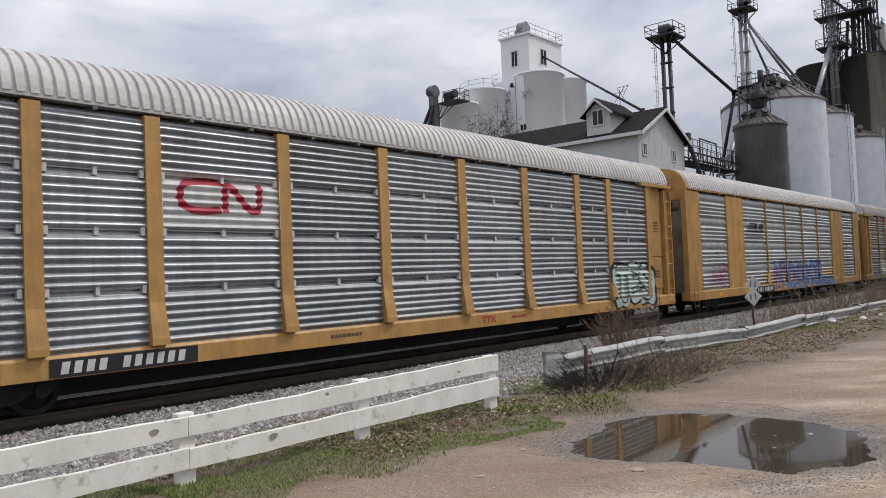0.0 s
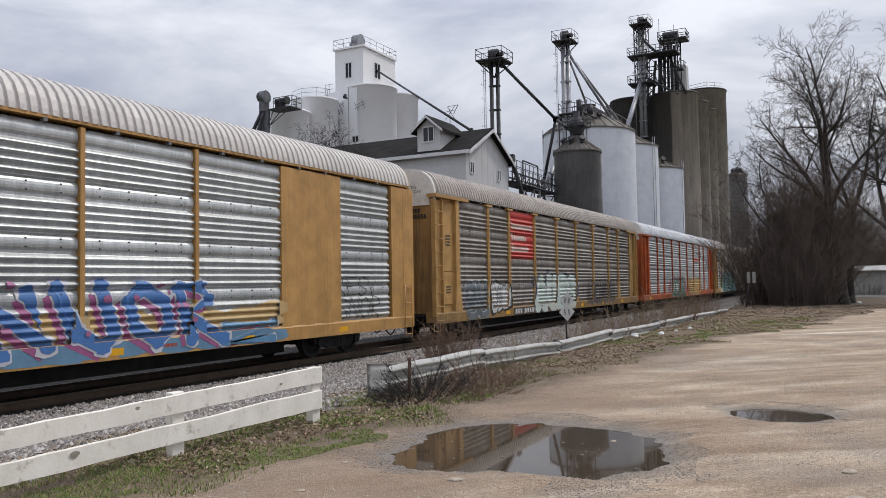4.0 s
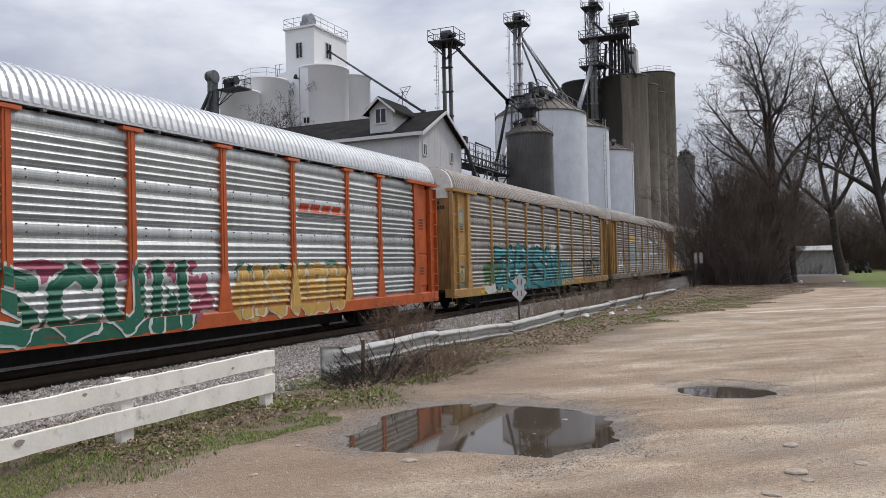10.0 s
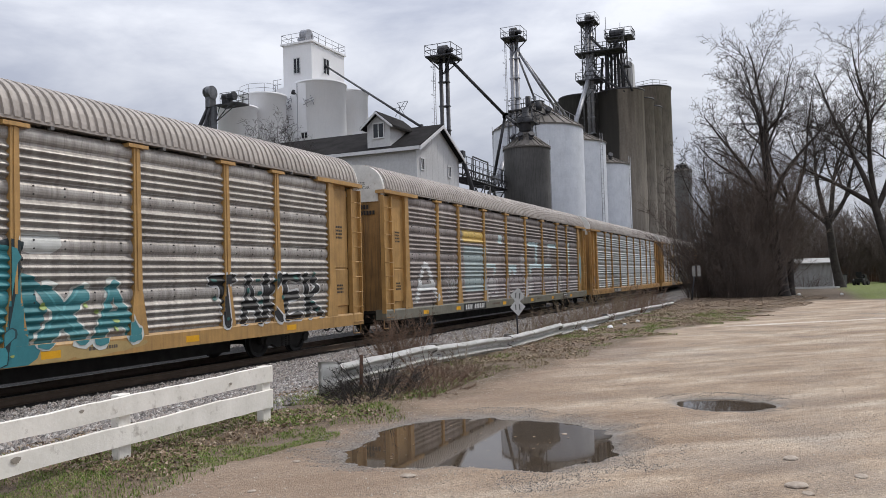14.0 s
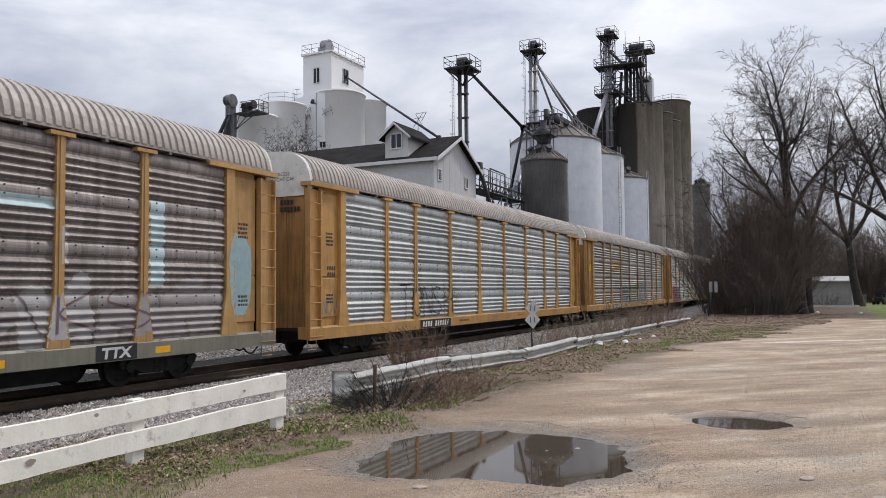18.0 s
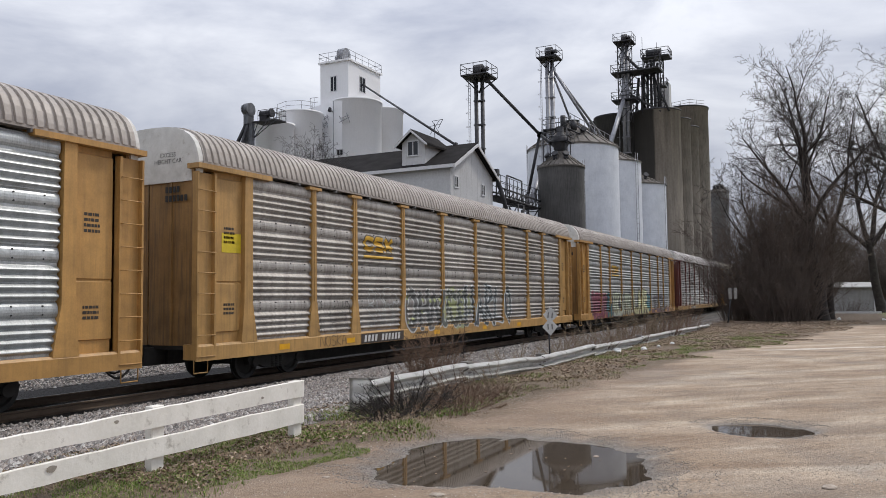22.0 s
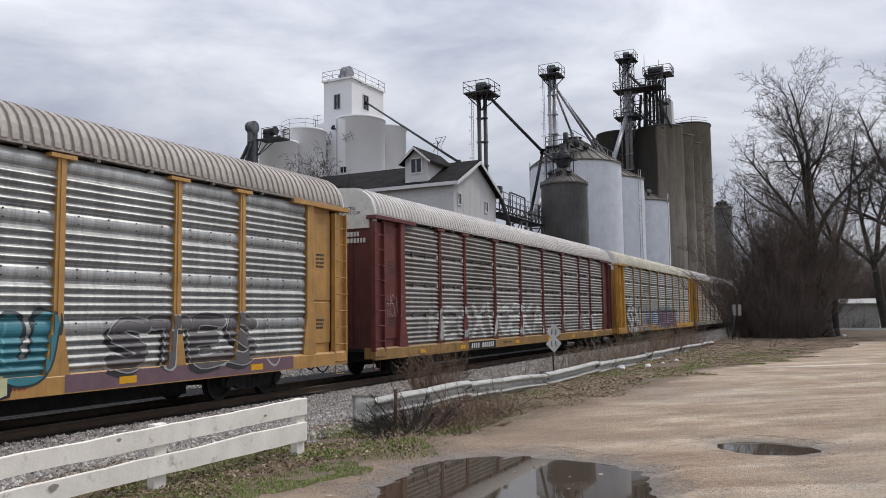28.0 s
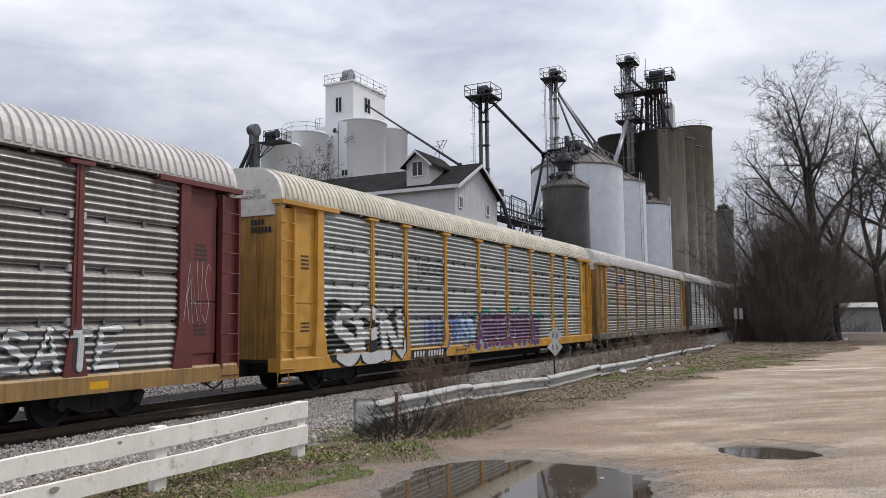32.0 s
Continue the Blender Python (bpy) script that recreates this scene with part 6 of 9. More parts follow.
def steel_bin(cx, cy, r, eave, apex, wall, label, cap=True, ladder_at=None):
    t = thing("steel_grain_bin", label, "grain bin", (cx, cy, MILL_Z), "steel bins of the mill")
    bm = bmesh.new()
    lathe(bm, ribbed_wall(r, 0, eave - MILL_Z), 0, 0, 56)
    part("bin_wall", bm, wall, t, "ringed sheet steel wall")
    bm = bmesh.new()
    top = apex - MILL_Z
    e = eave - MILL_Z
    lathe(bm, [(r + 0.12, e - 0.12), (r + 0.12, e + 0.02), (r * 0.14, top - 0.1)], 0, 0, 56, smooth=False)
    roof = part("bin_roof", bm, M["bin_roof"], t, "ribbed conical roof, rust-streaked")
    bm = bmesh.new()
    tube(bm, (r + 0.1, 0, e + 0.06), (r * 0.15, 0, top - 0.05), 0.07, n=4, smooth=False)
    rib = part("roof_rib", bm, M["bin_roof"], roof)
    for i in range(1, 28):
        other = new("roof_rib", rib.data)
        other.parent = roof
        other.matrix_basis = pose(0, 0, 0, 0, 0, 360 * i / 28)
    bm = bmesh.new()
    lathe(bm, [(r * 0.15, top - 0.15), (r * 0.15, top + 0.25), (r * 0.17, top + 0.25), (0.0, top + 0.4)], 0, 0, 20)
    part("roof_cap", bm, M["dark_steel"], t)
    for i in range(3):
        bm = bmesh.new()
        a = -0.9 - i * 0.75
        c, s_ = math.cos(a) * r * 0.62, math.sin(a) * r * 0.62
        z = e + (top - e) * 0.36
        tube(bm, (c, s_, z), (c, s_, z + 0.55), 0.22, n=10)
        tube(bm, (c, s_, z + 0.55), (c * 1.12, s_ * 1.12, z + 0.7), 0.32, n=10)
        part("roof_vent", bm, M["dark_steel"], t)
    bm = bmesh.new()
    a = radians(-120 if ladder_at is None else ladder_at)
    dx, dy = math.cos(a), math.sin(a)
    px_, py_ = -dy, dx
    for k in (-0.25, 0.25):
        tube(bm, (dx * (r + 0.15) + px_ * k, dy * (r + 0.15) + py_ * k, 0.5), (dx * (r + 0.15) + px_ * k, dy * (r + 0.15) + py_ * k, e + 0.9), 0.03, n=5)
    for i in range(int(e / 0.6)):
        z = 0.6 + i * 0.6
        tube(bm, (dx * (r + 0.15) - px_ * 0.25, dy * (r + 0.15) - py_ * 0.25, z), (dx * (r + 0.15) + px_ * 0.25, dy * (r + 0.15) + py_ * 0.25, z), 0.02, n=4)
    part("bin_ladder", bm, M["galv"], t)
    return t


steel_bin(-24.8, 76.1, 2.3, 14.5, 16.2, M["dark_bin"], "small dark sooty steel hopper bin with a rusty roof", ladder_at=40)
steel_bin(-27.3, 88.2, 5.2, 18.5, 21.7, M["galv_white"], "large pale steel grain bin with a ribbed cone roof", ladder_at=-170)
steel_bin(-25.5, 96.6, 4.1, 17.9, 19.9, M["galv_white"], "pale steel grain bin of middle height", ladder_at=-20)
steel_bin(-23.2, 103.2, 3.5, 15.8, 17.3, M["galv_white"], "lower pale steel grain bin beside the track", ladder_at=-10)
steel_bin(-18.95, 148.7, 1.6, 19.9, 21.2, M["dim_steel"], "slim grey steel bin with upright stiffeners", ladder_at=-40)


def concrete_silo(cx, cy, r, top, wall, label, group):
    t = thing("concrete_silo", label, "silo", (cx, cy, MILL_Z), group)
    bm = bmesh.new()
    h = top - MILL_Z
    n = int(h / 1.2)
    prof = []
    if top < 10:
        for i in range(n):
            z = h * i / n
            prof += [(r, z + 0.02), (r, z + h / n - 0.06), (r + 0.008, z + h / n - 0.05), (r + 0.008, z + h / n - 0.01)]
    else:
        prof += [(r, 0), (r, h * 0.5)]
    prof += [(r, h - 0.3), (r + 0.08, h - 0.25), (r + 0.08, h), (0.0, h + 0.05)]
    lathe(bm, prof, 0, 0, 48)
    part("silo_wall", bm, wall, t, "slip-formed concrete shell with faint lift lines")
    bm = bmesh.new()
    lathe(bm, [(r + 0.10, h - 0.16), (r + 0.14, h - 0.16), (r + 0.14, h + 0.06), (r + 0.05, h + 0.06)], 0, 0, 48)
    part("silo_rim", bm, M["dark_steel"] if wall is not M["white_concrete"] else M["white_concrete"], t)
    return t


G1 = "weathered concrete silos"


def half_black():
    """Concrete that turns nearly black on its flank by the grain spouts, from top to foot."""
    m, nt, bsdf = start("half_blackened_concrete")
    g = nt.nodes.new("ShaderNodeNewGeometry")
    pos = g.outputs["Position"]
    sep = nt.nodes.new("ShaderNodeSeparateXYZ")
    nt.links.new(pos, sep.inputs[0])
    mp = nt.nodes.new("ShaderNodeMapping")
    mp.inputs["Scale"].default_value = (1.2, 1.2, 0.12)
    nt.links.new(pos, mp.inputs["Vector"])
    run = noisy(nt, mp.outputs["Vector"], 1.0, 6, 0.65)
    col = ramp(nt, run, [(0.32, (0.13, 0.114, 0.097)), (0.62, (0.25, 0.218, 0.18))])
    col = mix(nt, 0.3, col, ramp(nt, noisy(nt, pos, 4.0, 4, 0.6), [(0.3, (0.3, 0.3, 0.3)), (0.7, (0.7, 0.7, 0.7))]), "OVERLAY")
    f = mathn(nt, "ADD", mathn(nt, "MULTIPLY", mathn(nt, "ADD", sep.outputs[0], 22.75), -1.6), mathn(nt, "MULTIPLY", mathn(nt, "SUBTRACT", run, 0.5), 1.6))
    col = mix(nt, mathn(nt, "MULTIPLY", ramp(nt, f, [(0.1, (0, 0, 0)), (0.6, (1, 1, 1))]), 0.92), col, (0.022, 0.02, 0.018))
    nt.links.new(col, bsdf.inputs["Base Color"])
    bsdf.inputs["Roughness"].default_value = 0.9
    return m


M["half_black_concrete"] = half_black()
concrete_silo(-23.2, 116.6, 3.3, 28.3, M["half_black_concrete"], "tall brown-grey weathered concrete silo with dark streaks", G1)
concrete_silo(-29.4, 117.6, 3.3, 28.4, M["black_concrete"], "tall concrete silo stained nearly black", G1)
concrete_silo(-26.4, 118.0, 2.6, 28.2, M["black_concrete"], "dark stained concrete silo between its neighbours", G1)
concrete_silo(-31.9, 122.5, 3.2, 28.8, M["black_concrete"], "dark weathered concrete silo at the back of the row", G1)
concrete_silo(-22.15, 123.0, 2.6, 28.2, M["grey_concrete"], "brown-grey concrete silo in the row along the track", G1)
concrete_silo(-21.85, 128.5, 2.6, 28.0, M["grey_concrete"], "brown-grey concrete silo, slightly lower than its neighbours", G1)
concrete_silo(-22.2, 135.0, 3.6, 32.4, M["grey_concrete"], "tallest brown-grey concrete silo at the row's end", G1)
G2 = "white concrete silos"
concrete_silo(-49.1, 75.9, 2.9, 24.0, M["white_concrete"], "white painted concrete silo under the headhouse", G2)
concrete_silo(-52.2, 75.9, 2.4, 23.3, M["white_concrete"], "white painted concrete silo joined to the headhouse", G2)
concrete_silo(-49.35, 82.6, 2.3, 24.5, M["white_concrete"], "white painted concrete silo behind the headhouse", G2)
concrete_silo(-52.7, 70.2, 2.4, 22.0, M["white_concrete"], "shorter white stave silo with ring bands", G2)
concrete_silo(-52.9, 66.0, 2.0, 20.0, M["white_concrete"], "lowest white stave silo with ring bands", G2)


def railing(bm, pts, z, h=1.05, gap=1.5, r=0.03, closed=True):
    """Posts and two bars round a platform edge."""
    n = len(pts)
    for i in range(n if closed else n - 1):
        a, b = Vector((*pts[i], z)), Vector((*pts[(i + 1) % n], z))
        k = max(1, round((b - a).length / gap))
        for j in range(k):
            p = a.lerp(b, j / k)
            tube(bm, p, p + Vector((0, 0, h)), r, n=5)
        for f in (0.5, 1.0):
            tube(bm, a + Vector((0, 0, h * f)), b + Vector((0, 0, h * f)), r, n=5)


def window_unit(parent, face, a, z, w, h, plane, outward, name="window"):
    """A window in a wall: face 'x' lies in a plane of constant x, 'y' of constant y."""
    bm = bmesh.new()
    d0, d1 = sorted((plane + outward * 0.01, plane + outward * 0.07))
    def bx(u0, u1, z0, z1, e0=d0, e1=d1):
        if face == "x":
            box(bm, e0, e1, u0, u1, z0, z1)
        else:
            box(bm, u0, u1, e0, e1, z0, z1)
    f = 0.09
    bx(a - w / 2 - f, a - w / 2, z - h / 2 - f, z + h / 2 + f)
    bx(a + w / 2, a + w / 2 + f, z - h / 2 - f, z + h / 2 + f)
    bx(a - w / 2, a + w / 2, z + h / 2, z + h / 2 + f)
    bx(a - w / 2, a + w / 2, z - h / 2 - f, z - h / 2)
    bx(a - 0.03, a + 0.03, z - h / 2, z + h / 2)
    win = part("window", bm, M["trim_white"], parent)
    bm = bmesh.new()
    d0, d1 = sorted((plane + outward * 0.015, plane + outward * 0.03))
    bx(a - w / 2, a + w / 2, z - h / 2, z + h / 2, d0, d1)
    part("pane", bm, M["glass_dark"], win, "dark window glass")


# headhouse on the white silos
head = thing("headhouse", "white concrete headhouse tower on top of the silos", "tower", (0, 0, 0))
bm = bmesh.new()
box(bm, -52.3, -48.5, 73.4, 80.3, 22.5, 28.35)
part("headhouse_wall", bm, M["white_concrete"], head)
bm = bmesh.new()
box(bm, -52.5, -48.3, 73.2, 80.5, 28.35, 28.55)
part("roof_slab", bm, M["white_concrete"], head)
bm = bmesh.new()
railing(bm, [(-52.4, 73.3), (-48.4, 73.3), (-48.4, 80.4), (-52.4, 80.4)], 28.55, 1.0, 1.4, 0.028)
part("roof_railing", bm, M["galv"], head)
bm = bmesh.new()
tube(bm, (-50.9, 75.4, 29.75), (-50.0, 75.4, 29.75), 0.78, n=20)
box(bm, -50.75, -50.15, 74.85, 75.95, 28.55, 29.75)
for k in range(4):
    tube(bm, (-50.95 + k * 0.3, 74.55, 29.3), (-50.95 + k * 0.3, 74.55, 28.55), 0.05, n=6)
tube(bm, (-51.35, 75.2, 29.4), (-50.9, 75.2, 29.4), 0.3, n=12)
part("leg_head", bm, M["galv"], head, "rounded bucket elevator head on the roof")
window_unit(head, "y", -50.45, 25.9, 0.75, 1.65, 73.4, -1)
window_unit(head, "x", 76.3, 26.2, 1.1, 1.7, -48.5, 1)
# plain wall between the silos, with a small vent window
infill = thing("silo_infill_wall", "white concrete wall between two silos", "wall", (0, 0, 0))
bm = bmesh.new()
prism(bm, [(-53.6, MILL_Z), (-49.1, MILL_Z), (-49.1, 23.92), (-50.2, 23.85), (-53.6, 23.35)], "y", 72.98, 77.0)
part("infill", bm, M["white_concrete"], infill)
window_unit(infill, "y", -49.35, 17.9, 0.75, 0.6, 72.98, -1)
# bent steel brackets and a lamp on the wall
for x, z, tilt in ((-48.6, 21.6, 0.5), (-51.1, 22.0, 0.0), (-51.2, 21.2, 0.0)):
    bm = bmesh.new()
    w = 0.75 if tilt else 0.35
    for a, b in (((-w, -0.4), (w, 0.1)), ((-w, 0.45), (-w * 0.2, -0.7)), ((w * 0.3, 0.7), (w, -0.6)), ((-w * 0.6, 0.1), (w * 0.8, 0.35))):
        tube(bm, (x + a[0], 72.8, z + a[1] * (1 + tilt) * 0.6), (x + b[0], 72.72, z + b[1] * (1 + tilt) * 0.6), 0.035, n=5)
    part("wall_bracket", bm, M["galv"], infill)
bm = bmesh.new()
tube(bm, (-50.35, 72.98, 22.6), (-50.35, 72.5, 22.75), 0.05, n=6)
tube(bm, (-50.35, 72.5, 22.95), (-50.35, 72.4, 22.55), 0.16, 0.24, n=10)
part("wall_lamp", bm, M["dark_steel"], infill)
bm = bmesh.new()
tube(bm, (-50.2, 72.93, 8.0), (-50.2, 72.93, 23.8), 0.035, n=6)
part("conduit", bm, M["galv"], infill)
bm = bmesh.new()
railing(bm, [(-53.5, 73.1), (-52.4, 73.1)], 23.45, 1.1, 0.6, 0.028, False)
railing(bm, [(-54.6, 68.6), (-52.9, 67.9), (-51.2, 68.4), (-50.6, 69.5), (-53.2, 72.9)], 22.05, 0.95, 1.5, 0.022, False)
part("walkway_railing", bm, M["galv"], infill)

M["dull_galv"] = surface("dull_galvanised_steel", (0.17, 0.175, 0.185), (0.08, 0.082, 0.09), 0.5, 0.5, scale=2, world_space=True)
# small bucket elevator at the white silos' end
leg = thing("bucket_elevator", "short galvanised bucket elevator with a railed platform", "grain elevator", (0, 0, 0), "bucket elevators")
bm = bmesh.new()
tube(bm, (-52.65, 61.2, 20.6), (-52.0, 61.2, 20.6), 0.66, n=22)
box(bm, -52.6, -52.05, 60.75, 61.65, 19.1, 20.6)
part("leg_head", bm, M["dull_galv"], leg)
bm = bmesh.new()
tube(bm, (-52.62, 60.95, 20.6), (-52.7, 60.95, 20.6), 0.5, n=18)
for k in range(6):
    a = math.pi * k / 6
    tube(bm, (-52.72, 61.2 + 0.6 * math.cos(a), 20.6 + 0.6 * math.sin(a)), (-52.72, 61.2 - 0.6 * math.cos(a), 20.6 - 0.6 * math.sin(a)), 0.04, n=4)
part("head_pulley", bm, M["galv"], leg)
for x in (-52.62, -51.92):
    bm = bmesh.new()
    box(bm, x - 0.2, x + 0.2, 61.0, 61.4, MILL_Z, 19.2)
    for k in range(9):
        box(bm, x - 0.24, x + 0.24, 60.96, 61.44, 1.5 + k * 2.0, 1.6 + k * 2.0)
    part("leg_trunk", bm, M["dull_galv"], leg)
bm = bmesh.new()
box(bm, -52.0, -49.1, 61.4, 63.1, 19.3, 19.42)
for x in (-51.4, -50.2, -49.2):
    tube(bm, (x, 61.5, 19.3), (-51.9, 61.3, 17.6), 0.05, n=5)
part("platform", bm, M["dark_steel"], leg)
bm = bmesh.new()
railing(bm, [(-51.4, 61.5), (-49.1, 61.5), (-49.1, 63.0), (-51.4, 63.0)], 19.42, 1.05, 0.8)
part("railing", bm, M["dark_steel"], leg)
bm = bmesh.new()
tube(bm, (-51.5, 62.1, 20.2), (-50.4, 62.1, 20.2), 0.34, n=12)
box(bm, -51.5, -50.6, 61.85, 62.35, 19.42, 19.95)
tube(bm, (-50.3, 62.1, 20.2), (-50.05, 62.1, 20.2), 0.42, n=12)
part("drive_motor", bm, M["dark_steel"], leg)
for a, b in (((-52.4, 61.0, 19.3), (-53.9, 60.2, 15.6)), ((-52.6, 61.0, 19.0), (-54.4, 60.8, 15.2)), ((-52.2, 60.9, 19.0), (-53.2, 60.3, 15.0))):
    bm = bmesh.new()
    tube(bm, a, b, 0.15, n=10)
    part("spout", bm, M["dark_steel"], leg)

# gabled feed house: ridge across the track's line
GX0, GX1, GY0, GY1, GE, GR = -46.0, -24.6, 50.3, 57.9, 11.05, 13.05
house = thing("feed_house", "grey metal-sided feed house with a dark gable roof and dormer", "building", (0, 0, 0))
gm = (GY0 + GY1) / 2
bm = bmesh.new()
prism(bm, [(GY0, MILL_Z), (GY1, MILL_Z), (GY1, GE), (gm, GR), (GY0, GE)], "x", GX0, GX1)
part("wall", mended(bm), M["siding"], house)
for side in (1, -1):
    y_e = GY0 - 0.35 if side > 0 else GY1 + 0.35
    sl = (GR - GE) / (gm - GY0)
    z_e = GE - 0.35 * sl
    bm = bmesh.new()
    prism(bm, [(y_e, z_e + 0.03), (gm, GR + 0.03), (gm, GR + 0.23), (y_e, z_e + 0.23)], "x", GX0 - 0.3, GX1 + 0.45)
    part("roof", mended(bm), M["shingle"], house, "dark shingled roof slope")
    bm = bmesh.new()
    prism(bm, [(y_e, z_e - 0.10), (gm, GR - 0.10), (gm, GR + 0.13), (y_e, z_e + 0.16)], "x", GX1 + 0.45, GX1 + 0.52)
    part("rake_board", mended(bm), M["trim_white"], house)
    bm = bmesh.new()
    ya, yb = sorted((y_e - side * 0.02, y_e - side * 0.08))
    box(bm, GX0 - 0.3, GX1 + 0.45, ya, yb, z_e - 0.05, z_e + 0.2)
    part("eave_board", bm, M["trim_white"], house)
window_unit(house, "x", 51.2, 9.95, 0.5, 0.75, GX1, 1)
window_unit(house, "x", 56.0, 9.9, 0.5, 0.75, GX1, 1)
# siding seams
bm = bmesh.new()
for i in range(22):
    x = GX0 + 0.5 + i * 0.97
    box(bm, x - 0.012, x + 0.012, GY0 - 0.012, GY0 + 0.01, MILL_Z, GE - 0.15)
for i in range(7):
    y = GY0 + 0.6 + i * 1.02
    top = GE + (GR - GE) * (1 - abs(y - gm) / (gm - GY0)) - 0.1
    box(bm, GX1 - 0.01, GX1 + 0.010, y - 0.01, y + 0.01, MILL_Z, top)
part("siding_ribs", bm, M["siding"], house)
# dormer, its front flush with the wall towards the lot's side
DX0, DX1, DY0, DE, DR = -28.62, -26.72, 50.42, 12.98, 13.78
bm = bmesh.new()
dm = (DX0 + DX1) / 2
prism(bm, [(DX0, GE), (DX1, GE), (DX1, DE), (dm, DR), (DX0, DE)], "y", DY0, gm + 0.2)
dorm = part("dormer", mended(bm), M["siding"], house, "grey gabled dormer")
for s in (-1, 1):
    xe = dm + s * (DX1 - dm + 0.4)
    ze = DR - (DR - DE) * (DX1 - dm + 0.4) / (DX1 - dm)
    bm = bmesh.new()
    prism(bm, [(xe, ze + 0.02), (dm, DR + 0.02), (dm, DR + 0.17), (xe, ze + 0.17)], "y", DY0 - 0.4, gm + 0.3)
    part("dormer_roof", mended(bm), M["shingle"], dorm)
    bm = bmesh.new()
    prism(bm, [(xe, ze - 0.06), (dm, DR - 0.06), (dm, DR + 0.11), (xe, ze + 0.11)], "y", DY0 - 0.46, DY0 - 0.40)
    part("dormer_trim", mended(bm), M["trim_white"], dorm)
window_unit(house, "y", dm, 12.55, 0.82, 1.0, DY0, -1)
# bent antenna frame on the dormer's roof
bm = bmesh.new()
for a, b in (((-27.3, 14.0), (-26.5, 15.0)), ((-26.5, 14.0), (-27.1, 15.0)), ((-27.1, 15.0), (-26.2, 15.05)), ((-26.2, 15.05), (-26.6, 14.4)), ((-27.5, 14.6), (-26.4, 14.7))):
    tube(bm, (a[0], 52.4, a[1] - 0.1), (b[0], 52.4, b[1] - 0.1), 0.02, n=4)
tube(bm, (-26.9, 52.4, 13.6), (-26.9, 52.4, 14.7), 0.025, n=5)
part("antenna", bm, M["dark_steel"], house, "bent metal antenna frame")


def pipe_run(name, label, pts, r, m, extra=None):
    t = thing(name, label, "spout", (0, 0, 0), "grain spouts")
    for a, b in zip(pts, pts[1:]):
        bm = bmesh.new()
        tube(bm, a, b, r, n=10)
        part("spout_pipe", bm, m, t)
    for p in pts:
        bm = bmesh.new()
        p = Vector(p)
        box(bm, p.x - r * 1.4, p.x + r * 1.4, p.y - r * 1.4, p.y + r * 1.4, p.z - r * 1.6, p.z + r * 1.6)
        part("joint", bm, m, t)
    return t


pipe_run("grain_spout", "long dark spout from the headhouse to the feed house", [(-48.4, 76.4, 26.2), (-26.05, 54.2, 13.3)], 0.1, M["dark_steel"])
pipe_run("grain_spout", "dark spout from the loading tower to the hopper bin", [(-30.9, 71.8, 23.3), (-27.4, 77.3, 18.4), (-25.2, 76.0, 16.6)], 0.16, M["dark_steel"])
pipe_run("grain_spout", "dark spout that drops beside the pale bins", [(-27.4, 77.3, 18.4), (-29.4, 78.7, 12.2), (-29.5, 78.8, 6.0)], 0.16, M["dark_steel"])
pipe_run("grain_spout", "galvanised spout from the tall elevator to a bin roof", [(-27.9, 83.5, 26.9), (-24.4, 87.2, 20.0)], 0.16, M["galv"])
pipe_run("grain_spout", "galvanised spout with a brace to the next bin", [(-27.9, 83.5, 26.9), (-23.9, 93.5, 18.9)], 0.14, M["galv"])
pipe_run("grain_spout", "short steep galvanised spout on the tall elevator", [(-28.0, 83.4, 26.7), (-26.9, 86.0, 21.9)], 0.12, M["galv"])
pipe_run("grain_spout", "pale inclined spout from the silo tower", [(-27.0, 112.6, 30.0), (-25.3, 97.4, 20.4)], 0.3, M["galv"])
pipe_run("grain_spout", "dark spout off the feed house gable", [(-24.3, 57.9, 11.5), (-24.2, 61.5, 6.6)], 0.17, M["dark_steel"])
pipe_run("grain_spout", "pale inclined conveyor to the catwalk", [(-27.3, 74.4, 11.4), (-29.0, 82.0, 15.6)], 0.26, M["galv"])


def lattice(bm, cx, cy, w, z0, z1, step, r=0.05):
    """Four uprights with cross bracing."""
    c = [(cx - w, cy - w), (cx + w, cy - w), (cx + w, cy + w), (cx - w, cy + w)]
    for x, y in c:
        tube(bm, (x, y, z0), (x, y, z1), r * 1.3, n=5)
    n = max(1, round((z1 - z0) / step))
    for i in range(n):
        a, b = z0 + (z1 - z0) * i / n, z0 + (z1 - z0) * (i + 1) / n
        for k in range(4):
            p, q = c[k], c[(k + 1) % 4]
            tube(bm, (*p, a), (*q, b), r, n=4)
            tube(bm, (*p, b), (*q, b), r, n=4)


